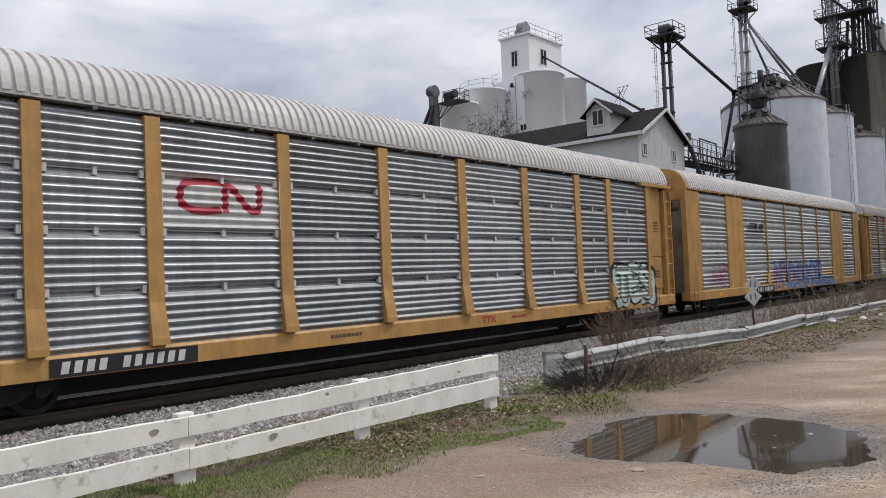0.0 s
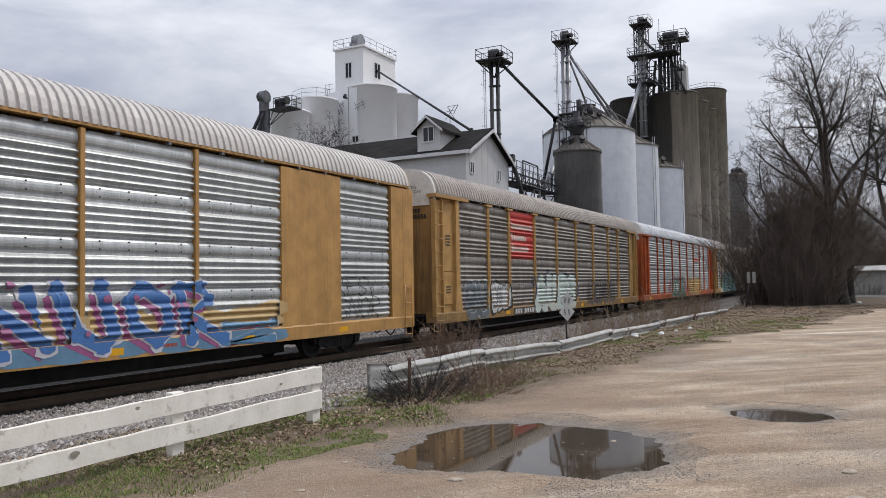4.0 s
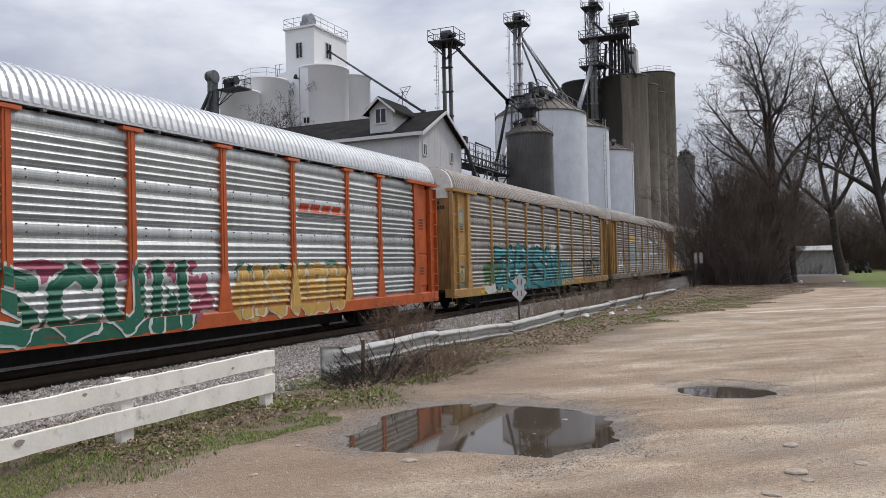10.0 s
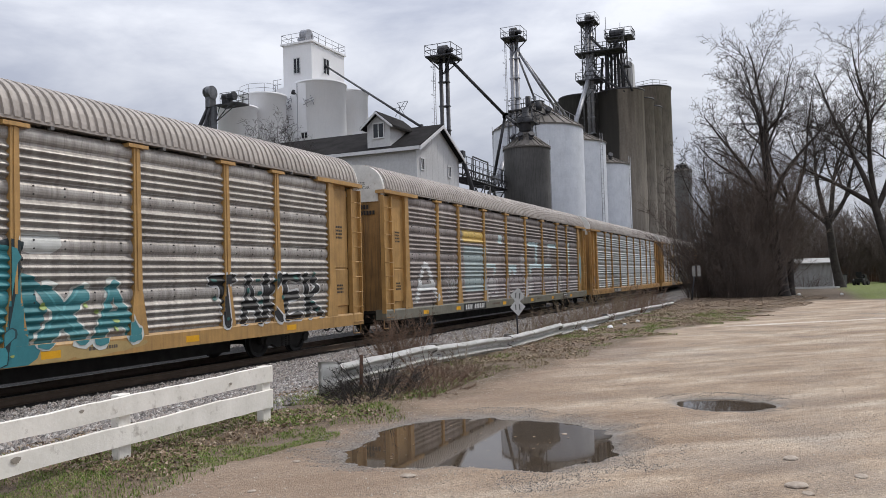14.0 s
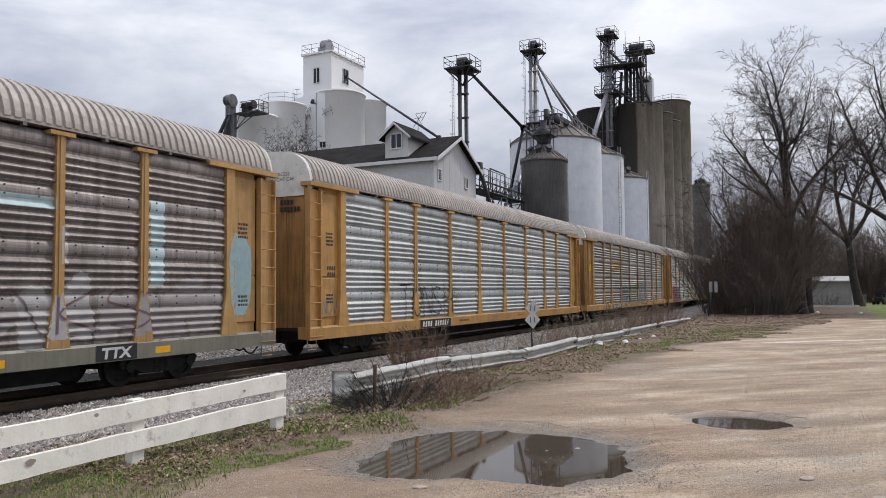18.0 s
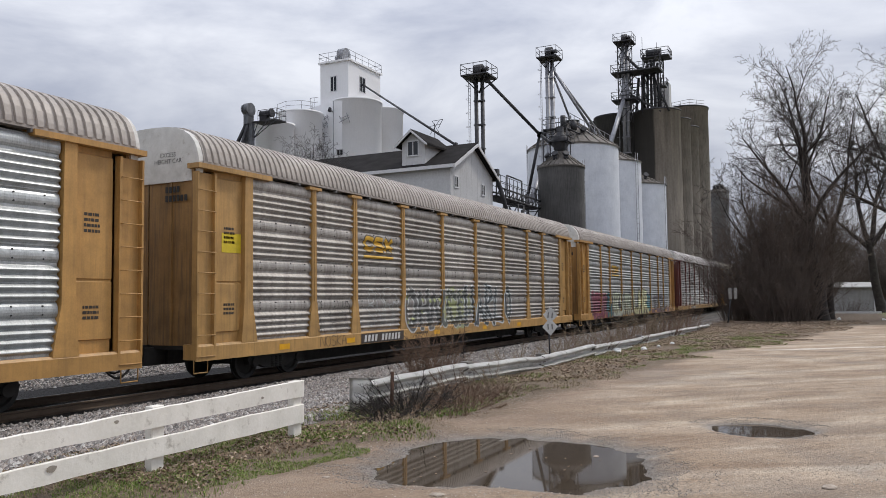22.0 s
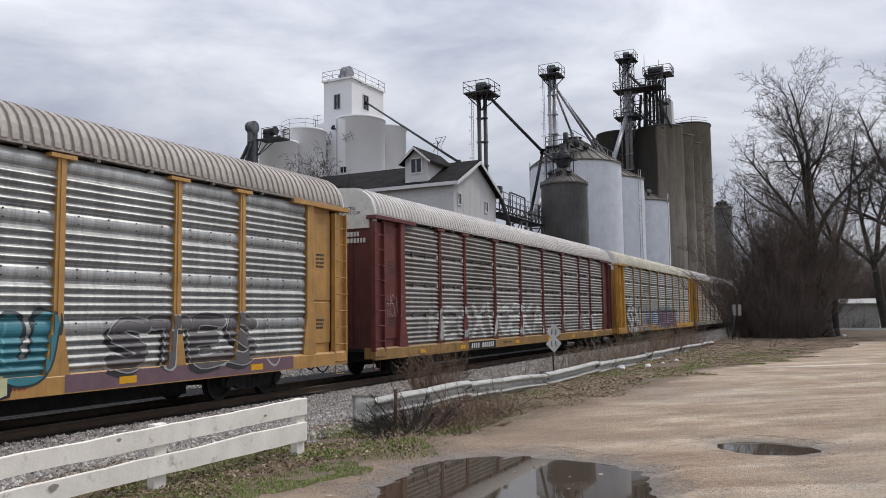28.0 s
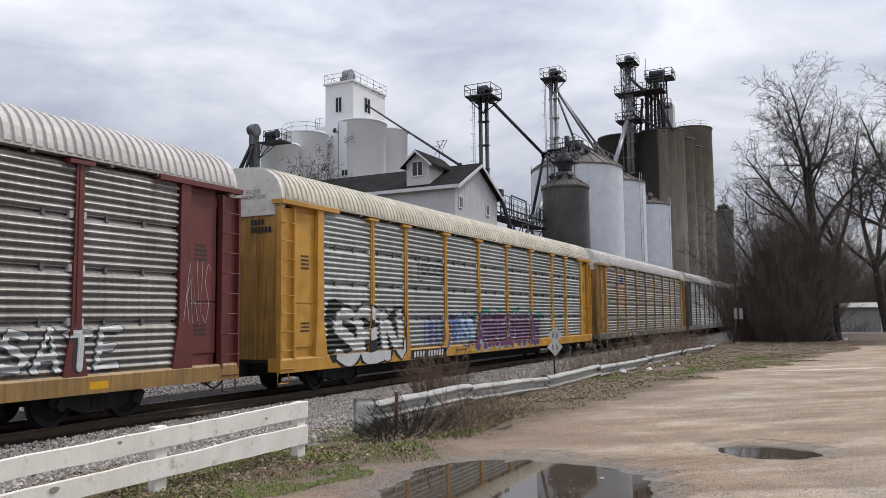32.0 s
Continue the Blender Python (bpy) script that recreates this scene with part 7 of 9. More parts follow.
def leg_tower(cx, cy, z0, top, trunk, w, name, label, m, plat=1.4, cage=True, heads=1):
    t = thing(name, label, "grain elevator", (0, 0, 0), "bucket elevators")
    bm = bmesh.new()
    for s in (-1, 1):
        tube(bm, (cx + s * trunk * 0.7, cy + s * trunk * 0.25, z0), (cx + s * trunk * 0.7, cy + s * trunk * 0.25, top), w, n=12)
    n = int((top - z0) / 2.2)
    for i in range(n):
        z = z0 + (top - z0) * i / n
        box(bm, cx - trunk * 0.7 - w * 1.2, cx + trunk * 0.7 + w * 1.2, cy - w * 1.3, cy + w * 1.3, z, z + 0.12)
    part("leg_trunk", bm, m, t)
    bm = bmesh.new()
    box(bm, cx - plat, cx + plat, cy - plat, cy + plat, top, top + 0.14)
    for s in (-1, 1):
        tube(bm, (cx + s * plat * 0.9, cy - plat * 0.9, top), (cx, cy, top - 1.5), 0.06, n=5)
        tube(bm, (cx + s * plat * 0.9, cy + plat * 0.9, top), (cx, cy, top - 1.5), 0.06, n=5)
    part("platform", bm, M["dark_steel"], t)
    bm = bmesh.new()
    railing(bm, [(cx - plat, cy - plat), (cx + plat, cy - plat), (cx + plat, cy + plat), (cx - plat, cy + plat)], top + 0.14, 1.05, 1.2, 0.035)
    part("railing", bm, M["dark_steel"] if m is not M["galv"] else M["galv"], t)
    bm = bmesh.new()
    tube(bm, (cx - trunk, cy, top + 0.75), (cx + trunk, cy, top + 0.75), 0.62, n=16)
    box(bm, cx - trunk, cx + trunk, cy - 0.5, cy + 0.5, top + 0.14, top + 0.75)
    tube(bm, (cx + trunk, cy, top + 0.8), (cx + trunk + 0.55, cy, top + 0.8), 0.22, n=10)
    part("leg_head", bm, M["dark_steel"], t)
    if cage:
        bm = bmesh.new()
        lx, ly = cx - trunk - w - 0.35, cy - 0.25
        for k in (-0.22, 0.22):
            tube(bm, (lx, ly + k, z0), (lx, ly + k, top + 1.0), 0.03, n=5)
        for i in range(int((top - z0) / 0.35)):
            tube(bm, (lx, ly - 0.22, z0 + i * 0.35), (lx, ly + 0.22, z0 + i * 0.35), 0.018, n=4)
        for i in range(int((top - z0) / 1.4)):
            z = z0 + 1 + i * 1.4
            pts = [Vector((lx - 0.36 * math.sin(a), ly - 0.36 * math.cos(a) * 0.9, z)) for a in (0.2, 0.8, 1.57, 2.3, 2.9)]
            for a, b in zip(pts, pts[1:]):
                tube(bm, a, b, 0.02, n=4)
        part("caged_ladder", bm, M["galv"], t)
    return t


leg_tower(-31.6, 71.4, MILL_Z, 23.5, 0.42, 0.2, "loading_tower", "slim dark loading tower of twin pipes with a railed platform", M["dark_steel"], 1.4)
t1 = leg_tower(-28.25, 83.35, MILL_Z, 28.1, 0.35, 0.24, "tall_elevator", "tall galvanised bucket elevator with platforms and caged ladder", M["galv"], 1.15)
bm = bmesh.new()
box(bm, -28.9, -26.2, 82.6, 84.6, 20.0, 20.12)
railing(bm, [(-28.9, 82.6), (-26.2, 82.6), (-26.2, 84.6), (-28.9, 84.6)], 20.12, 1.05, 1.0)
tube(bm, (-26.9, 83.6, 20.1), (-26.9, 83.6, 21.6), 0.3, n=10)
tube(bm, (-26.0, 84.6, 20.1), (-26.0, 84.6, 21.1), 0.35, n=10)
part("lower_platform", bm, M["dark_steel"], t1)
bm = bmesh.new()
for x, y in ((-28.9, 82.6), (-26.2, 82.6)):
    tube(bm, (x, y, 20.0), (x + 1.2, y + 4.0, 19.5), 0.08, n=5)
    tube(bm, (x, y, 20.0), (x, y, 12.0), 0.09, n=6)
for k in range(4):
    tube(bm, (-28.9 + k * 0.2, 82.6, 13 + k * 2), (-26.2, 82.6, 14.5 + k * 2), 0.05, n=4)
part("bracing", bm, M["dark_steel"], t1)
# stairs and rail up the large bin's roof
bm = bmesh.new()
for s in (0.0, 0.7):
    tube(bm, (-26.6, 85.0 + s, 21.2), (-22.6, 87.0 + s, 18.6), 0.05, n=5)
    tube(bm, (-26.6, 85.0 + s, 22.2), (-22.6, 87.0 + s, 19.6), 0.035, n=5)
for i in range(9):
    f = i / 8
    tube(bm, (-26.6 + 4 * f, 85.0 + 2 * f, 21.2 - 2.6 * f), (-26.6 + 4 * f, 85.0 + 2 * f, 22.2 - 2.6 * f), 0.03, n=4)
part("roof_stair", bm, M["galv"], t1)

# hopper machinery over the dark bin
hop = thing("bin_distributor", "dark distributor frame above the small hopper bin", "machinery", (0, 0, 0))
bm = bmesh.new()
lathe(bm, [(0.5, 16.3), (0.9, 17.0), (0.9, 17.5), (0.35, 18.0), (0.35, 18.7)], -24.8, 76.1, 16)
part("distributor", bm, M["dark_steel"], hop)
bm = bmesh.new()
box(bm, -25.9, -23.7, 75.0, 77.2, 17.05, 17.12)
railing(bm, [(-25.9, 75.0), (-23.7, 75.0), (-23.7, 77.2), (-25.9, 77.2)], 17.12, 0.9, 1.0, 0.03)
for x, y in ((-25.6, 75.3), (-24.0, 75.3), (-24.0, 76.9), (-25.6, 76.9)):
    tube(bm, (x, y, 14.9), (x, y, 17.1), 0.05, n=5)
part("frame", bm, M["dark_steel"], hop)

# catwalk between feed house and bins
cat = thing("catwalk", "dark steel truss catwalk with railings", "catwalk", (0, 0, 0))
bm = bmesh.new()
A, B = Vector((-25.1, 58.0, 9.7)), Vector((-27.4, 75.2, 10.4))
side = Vector((0.75, 0.1, 0))
for s in (-1, 1):
    for z in (0.0, 0.75):
        tube(bm, A + side * s + Vector((0, 0, z)), B + side * s + Vector((0, 0, z)), 0.08, n=5)
    for i in range(12):
        p, q = A.lerp(B, i / 12) + side * s, A.lerp(B, (i + 1) / 12) + side * s
        tube(bm, p, q + Vector((0, 0, 0.75)), 0.05, n=4)
        tube(bm, p, p + Vector((0, 0, 0.75)), 0.05, n=4)
for i in range(30):
    p = A.lerp(B, i / 29)
    tube(bm, p - side, p + side, 0.06, n=4)
part("truss", bm, M["dark_steel"], cat)
bm = bmesh.new()
for s in (-1, 1):
    for h in (1.3, 1.8):
        tube(bm, A + side * s + Vector((0, 0, h)), B + side * s + Vector((0, 0, h)), 0.03, n=4)
    for i in range(13):
        p = A.lerp(B, i / 12) + side * s
        tube(bm, p + Vector((0, 0, 0.75)), p + Vector((0, 0, 1.8)), 0.03, n=4)
part("railing", bm, M["dark_steel"], cat)
bm = bmesh.new()
lattice(bm, -27.6, 75.4, 0.9, MILL_Z, 10.3, 2.6, 0.06)
lattice(bm, -26.0, 66.0, 0.7, MILL_Z, 9.8, 2.6, 0.05)
part("support_tower", bm, M["dark_steel"], cat)
bm = bmesh.new()
for a, b in (((-26.2, 65, 12.4), (-26.9, 70.5, 12.6)), ((-26.2, 65, 10.6), (-26.2, 65, 12.4)), ((-26.9, 70.5, 10.8), (-26.9, 70.5, 12.6))):
    tube(bm, a, b, 0.07, n=5)
part("goal_frame", bm, M["dark_steel"], cat)

# elevator towers on the weathered silos
silo_tower = leg_tower(-26.8, 112.8, 22.0, 38.1, 0.36, 0.26, "silo_elevator", "grey bucket elevator on the weathered silos, railed top platform", M["galv"], 1.35)
bm = bmesh.new()
lattice(bm, -26.8, 112.8, 0.85, 26.5, 37.8, 1.9, 0.05)
part("lattice", bm, M["dark_steel"], silo_tower)
for z in (29.6, 33.6):
    bm = bmesh.new()
    box(bm, -28.6, -25.2 + (3.4 if z > 30 else 0), 111.6, 114.6, z, z + 0.16)
    railing(bm, [(-28.6, 111.6), (-25.2 + (3.4 if z > 30 else 0), 111.6), (-25.2 + (3.4 if z > 30 else 0), 114.6), (-28.6, 114.6)], z + 0.16, 1.05, 1.3, 0.04)
    part("platform", bm, M["dark_steel"], silo_tower)
second = thing("silo_machinery_tower", "dark steel machinery tower with spouts and railed top", "machinery", (0, 0, 0))
bm = bmesh.new()
lattice(bm, -23.3, 115.5, 1.2, 27.6, 36.4, 2.2, 0.08)
lattice(bm, -25.6, 114.5, 1.0, 27.6, 34.5, 2.2, 0.07)
part("lattice", bm, M["dark_steel"], second)
for dx, dy in ((-0.8, -0.9), (-0.3, -0.5), (0.3, -0.9), (0.8, -0.4), (0.0, 0.5), (-1.9, 0.2), (-2.6, -0.4)):
    bm = bmesh.new()
    tube(bm, (-23.3 + dx, 115.5 + dy, 27.6), (-23.3 + dx * 0.8, 115.5 + dy, 36.0 - abs(dx)), 0.2, n=8)
    part("upright_duct", bm, M["dark_steel"], second)
for a, b, r in (((-23.2, 114.6, 33.5), (-20.9, 113.6, 27.7), 0.16), ((-26.0, 113.5, 30.5), (-22.0, 113.6, 27.7), 0.16), ((-26.5, 112.5, 36.0), (-23.8, 115.0, 33.0), 0.2)):
    bm = bmesh.new()
    tube(bm, a, b, r, n=8)
    part("spout_pipe", bm, M["dark_steel"], second)
bm = bmesh.new()
box(bm, -24.8, -20.9, 114.2, 117.0, 36.0, 36.15)
railing(bm, [(-24.8, 114.2), (-20.9, 114.2), (-20.9, 117.0), (-24.8, 117.0)], 36.15, 1.1, 1.1, 0.045)
part("top_platform", bm, M["dark_steel"], second)
bm = bmesh.new()
box(bm, -22.2, -21.4, 114.0, 115.4, 31.5, 31.6)
railing(bm, [(-22.4, 114.0), (-21.2, 114.0), (-21.2, 115.6)], 31.6, 1.0, 1.0, 0.04, False)
part("side_platform", bm, M["dark_steel"], second)
bm = bmesh.new()
tube(bm, (-24.3, 115.6, 36.9), (-22.2, 115.6, 36.9), 0.6, n=14)
tube(bm, (-24.6, 114.4, 36.2), (-24.6, 114.4, 39.2), 0.035, n=5)
tube(bm, (-22.6, 114.8, 36.2), (-22.6, 114.8, 38.2), 0.035, n=5)
part("drive_housing", bm, M["dark_steel"], second)
bm = bmesh.new()
box(bm, -23.6, -21.7, 118.3, 120.2, 27.6, 33.2)
bmesh.ops.bevel(bm, geom=bm.edges[:], offset=0.15, segments=2, affect="EDGES")
part("dust_bin", bm, M["siding"], second, "plain grey boxed duct")
bm = bmesh.new()
railing(bm, [(-24.0, 133.0), (-21.0, 131.8), (-19.0, 134.0)], 32.4, 1.0, 1.3, 0.035, False)
part("silo_railing", bm, M["galv"], second)

# ------------------------------------------------------------ fence, guardrail, signs


def rough_board(y0, y1, z0, z1, x0, x1, seed, slope=0.0, slope_top=0.0):
    """A weathered board along y, with uneven edges."""
    rnd = random.Random(seed)
    bm = bmesh.new()
    n = 22
    rings = []
    a, b = 0.0, 0.0
    for i in range(n + 1):
        y = y0 + (y1 - y0) * i / n
        a = a * 0.8 + rnd.uniform(-0.006, 0.006)
        b = b * 0.8 + rnd.uniform(-0.006, 0.006)
        bow = 0.006 * math.sin(i * 0.35 + seed)
        lo, hi = z0 + a + slope * (y - y0), z1 + b + slope_top * (y - y0)
        rings.append([bm.verts.new(p) for p in ((x0 + bow, y, lo), (x1 + bow, y, lo + 0.004), (x1 + bow, y, hi - 0.006), (x1 - 0.006 + bow, y, hi), (x0 + bow, y, hi))])
    for p, q in zip(rings, rings[1:]):
        for i in range(5):
            bm.faces.new((p[i], p[(i + 1) % 5], q[(i + 1) % 5], q[i]))
    bm.faces.new(rings[0][::-1])
    bm.faces.new(rings[-1])
    return mended(bm)


fence = thing("board_fence", "low white board fence with peeling paint and knots", "fence", (-5.7, 5.0, 0))
FENCE_POSTS = ((7.58, 0.645), (5.46, 0.625), (3.5, 0.60), (1.5, 0.60), (-0.5, 0.6))
for y, h in FENCE_POSTS:
    bm = bmesh.new()
    box(bm, -0.125, -0.03, y - 5.0 - 0.075, y - 5.0 + 0.075, -0.25, h)
    bmesh.ops.bevel(bm, geom=bm.edges[:], offset=0.008, segments=1, affect="EDGES")
    part("post", bm, M["fence_white"], fence)
for k, (lo0, lo1, hi0, hi1) in enumerate(((0.155, 0.15, 0.315, 0.375), (0.415, 0.45, 0.575, 0.65))):
    part("board", rough_board(-1.5, 2.66, lo0, hi0, -0.03, 0.005, 3 + k, (lo1 - lo0) / 4.16, (hi1 - hi0) / 4.16), M["fence_white"], fence)
    part("board", rough_board(-5.6, -1.506, lo0, hi0 + 0.005, -0.03, 0.005, 8 + k, 0.0, 0.0), M["fence_white"], fence)
knots = plain("dark_knot", (0.30, 0.265, 0.22), 0.85)
for y, z, r in ((4.32, 0.27, 0.035), (4.95, 0.55, 0.02), (6.4, 0.26, 0.022), (6.9, 0.53, 0.018), (3.2, 0.5, 0.03), (5.9, 0.31, 0.018)):
    bm = bmesh.new()
    pts = [(0.009, (y - 5.0) + r * 1.3 * math.cos(a) * (1 + 0.2 * math.sin(3 * a)), z + r * 0.8 * math.sin(a)) for a in (2 * math.pi * i / 12 for i in range(12))]
    bm.faces.new([bm.verts.new(p) for p in pts])
    part("knot", bm, knots, fence)


def guard_beam(y0, y1, x0, x1, top0, top1, seed):
    """A W-shaped steel beam; its valley faces the track."""
    prof = [(-0.03, 0.0), (0.03, 0.004), (0.10, -0.03), (0.115, -0.052), (0.10, -0.078), (-0.02, -0.13), (-0.03, -0.165), (-0.01, -0.19), (0.09, -0.215), (0.105, -0.235), (0.08, -0.262), (-0.02, -0.31)]
    rnd = random.Random(seed)
    bm = bmesh.new()
    n = max(6, int((y1 - y0) / 0.35))
    rows, w = [], 0.0
    for i in range(n + 1):
        f = i / n
        w = w * 0.85 + rnd.uniform(-0.012, 0.012)
        row = []
        for dx, dz in prof:
            row.append(bm.verts.new((x0 + (x1 - x0) * f + dx + w * 0.6, y0 + (y1 - y0) * f, top0 + (top1 - top0) * f + dz + w)))
        rows.append(row)
    for a, b in zip(rows, rows[1:]):
        for i in range(len(prof) - 1):
            bm.faces.new((a[i], b[i], b[i + 1], a[i + 1]))
    bmesh.ops.solidify(bm, geom=bm.faces[:], thickness=0.006)
    return bm


rail_thing = thing("guardrail", "bent galvanised W-beam guardrail on leaning wooden posts", "guardrail", (0, 0, 0))
BEAM = ((9.75, 12.9, -6.15, -6.1, 0.40, 0.41), (12.85, 16.7, -6.08, -6.0, 0.40, 0.29), (16.65, 20.6, -6.0, -5.95, 0.29, 0.33), (20.55, 26.0, -5.97, -5.9, 0.26, 0.26), (25.95, 32.0, -5.9, -5.8, 0.26, 0.24), (31.95, 40.0, -5.8, -5.85, 0.24, 0.16))
for i, (ya, yb, xa, xb, ta, tb) in enumerate(BEAM):
    part("beam", guard_beam(ya, yb, xa, xb, ta, tb, 20 + i), M["guard"], rail_thing)
    bm = bmesh.new()
    y = ya + 0.35
    box(bm, xa - 0.2, xa - 0.02, y - 0.09, y + 0.09, -0.4, ta + 0.03)
    bmesh.ops.bevel(bm, geom=bm.edges[:], offset=0.012, segments=1, affect="EDGES")
    part("post", bm, M["grey_wood"], rail_thing)
# flared end wing
bm = bmesh.new()
prof = [(0.0, 0.05), (0.06, 0.0), (0.075, -0.07), (0.03, -0.13), (0.01, -0.17), (0.06, -0.2), (0.075, -0.27), (0.02, -0.34)]
rows = []
for i in range(7):
    f = i / 6
    rows.append([bm.verts.new((-6.15 + dx * (1 - 0.8 * f) - 0.10 * f * f, 9.78 - 0.34 * f, 0.40 + dz * (1 + 0.15 * f) + 0.03 * f)) for dx, dz in prof])
for a, b in zip(rows, rows[1:]):
    for i in range(len(prof) - 1):
        bm.faces.new((a[i], b[i], b[i + 1], a[i + 1])).smooth = True
bmesh.ops.solidify(bm, geom=bm.faces[:], thickness=0.006)
part("end_wing", bm, M["guard"], rail_thing, "flared dull grey end wing")
stub = thing("marker_stake", "rusty steel stake at the guardrail's end", "stake", (-5.98, 10.15, 0))
bm = bmesh.new()
tube(bm, (0, 0, -0.3), (0.02, 0.01, 0.52), 0.028, n=6)
part("stake", bm, surface("rusty_stake", (0.10, 0.05, 0.03), rough=0.9), stub)
far_rail = thing("guardrail", "distant dark guardrail in front of the bushes", "guardrail", (0, 0, 0))
part("beam", guard_beam(58.0, 66.0, -7.4, -4.5, 0.42, 0.42, 51), M["dim_steel"], far_rail)
for y, x in ((58.5, -7.4), (61, -6.5), (63.5, -5.6), (65.8, -4.8)):
    bm = bmesh.new()
    box(bm, x - 0.18, x - 0.03, y - 0.08, y + 0.08, -0.4, 0.42)
    part("post", bm, M["grey_wood"], far_rail)

derail = thing("diamond_marker", "two stacked white diamond plates on a leaning post", "sign", (-6.6, 19.1, 0))
bm = bmesh.new()
tube(bm, (0, 0, -0.3), (-0.03, -0.06, 1.25), 0.022, n=6)
part("post", bm, M["dark_steel"], derail)
for z, s, lean in ((1.13, 0.185, 6), (0.84, 0.195, -3)):
    bm = bmesh.new()
    m = pose(0.03, -0.06 - 0.02 * (z < 1), z, 0, lean, 22)
    prism(bm, [(-s, 0), (0, -s * 1.15), (s, 0), (0, s * 1.15)], "y", -0.006, 0.006)
    for v in bm.verts:
        v.co = m @ v.co
    d = part("diamond_plate", mended(bm), M["sign_white"], derail)
    bm = bmesh.new()
    for q in (-0.05, 0.05):
        box(bm, q - 0.015, q + 0.015, -0.012, -0.008, -0.07, 0.07, m)
    part("faded_mark", bm, M["dim_steel"], d)
M["worn_sign"] = surface("worn_grey_sign", (0.30, 0.29, 0.27), (0.18, 0.17, 0.155), 0.7, scale=5)
post2 = thing("sign_post", "leaning steel post with a narrow weathered white sign", "sign", (-5.75, 46.5, 0))
bm = bmesh.new()
tube(bm, (0, 0, -0.3), (0.32, 0, 1.95), 0.04, n=6)
part("post", bm, M["dark_steel"], post2)
for dx in (0.22, 0.50):
    bm = bmesh.new()
    box(bm, dx - 0.085, dx + 0.085, -0.06, -0.045, 1.35, 1.95)
    part("sign_plate", bm, M["worn_sign"], post2)

# ------------------------------------------------------------ trees and brush


def limb_mesh(name, segs, n, material, parent, label=""):
    """Round limbs from segments (a, b, ra, rb), as one mesh."""
    A = np.array([s[0] for s in segs])
    B = np.array([s[1] for s in segs])
    ra = np.array([s[2] for s in segs])[:, None]
    rb = np.array([s[3] for s in segs])[:, None]
    d = B - A
    d /= np.maximum(np.linalg.norm(d, axis=1, keepdims=True), 1e-6)
    ref = np.where(np.abs(d[:, 2:3]) > 0.9, np.array([[1.0, 0, 0]]), np.array([[0, 0, 1.0]]))
    u = np.cross(d, ref)
    u /= np.maximum(np.linalg.norm(u, axis=1, keepdims=True), 1e-6)
    w = np.cross(d, u)
    rings = []
    for c, r in ((A, ra), (B + d * rb * 0.3, rb)):
        rings.append(np.stack([c + (u * math.cos(2 * math.pi * k / n) + w * math.sin(2 * math.pi * k / n)) * r for k in range(n)], 1))
    verts = np.concatenate(rings, 1).reshape(-1, 3)
    base = np.arange(len(segs))[:, None, None] * (2 * n)
    k = np.arange(n)
    f = np.stack([k, (k + 1) % n, n + (k + 1) % n, n + k], -1)[None]
    ob = sheet(name, verts, (base + f).reshape(-1, 4), material)
    ob.parent = parent
    if label:
        tagged(ob, label)
    return ob


def limb(rnd, segs, p, d, length, r, level, spec):
    """One limb that winds and tapers, with side limbs along it; spec by level: side limbs a metre, length ratio, bend, rise."""
    per_metre, ratio, bend, rise = spec[level]
    steps = max(3, int(length / (0.75, 0.6, 0.42, 0.3, 0.24)[level]))
    step = length / steps
    last = level + 1 >= len(spec)
    spin = rnd.uniform(0, 6.28)
    owed = rnd.random()
    for i in range(steps):
        f0, f1 = i / steps, (i + 1) / steps
        d = (d + Vector((rnd.gauss(0, bend), rnd.gauss(0, bend), rnd.gauss(0, bend * 0.7) + rise * step))).normalized()
        q = p + d * step
        segs[level].append((tuple(p), tuple(q), max(r * (1 - 0.86 * f0), 0.0085), max(r * (1 - 0.86 * f1), 0.007)))
        p = q
        if last or f1 < (0.30 if level == 0 else 0.14):
            continue
        owed += step * per_metre
        while owed > 1:
            owed -= 1
            spin += 2.4 + rnd.uniform(-0.7, 0.7)
            u = d.orthogonal().normalized()
            w = d.cross(u)
            side = u * math.cos(spin) + w * math.sin(spin)
            a = rnd.uniform(0.5, 1.05)
            nd = (d * math.cos(a) + side * math.sin(a)).normalized()
            limb(rnd, segs, p, nd, max(0.25, length * ratio * (1.08 - 0.72 * f1) * rnd.uniform(0.55, 1.15)), max(r * (1 - 0.86 * f1) * rnd.uniform(0.42, 0.66), 0.006), level + 1, spec)


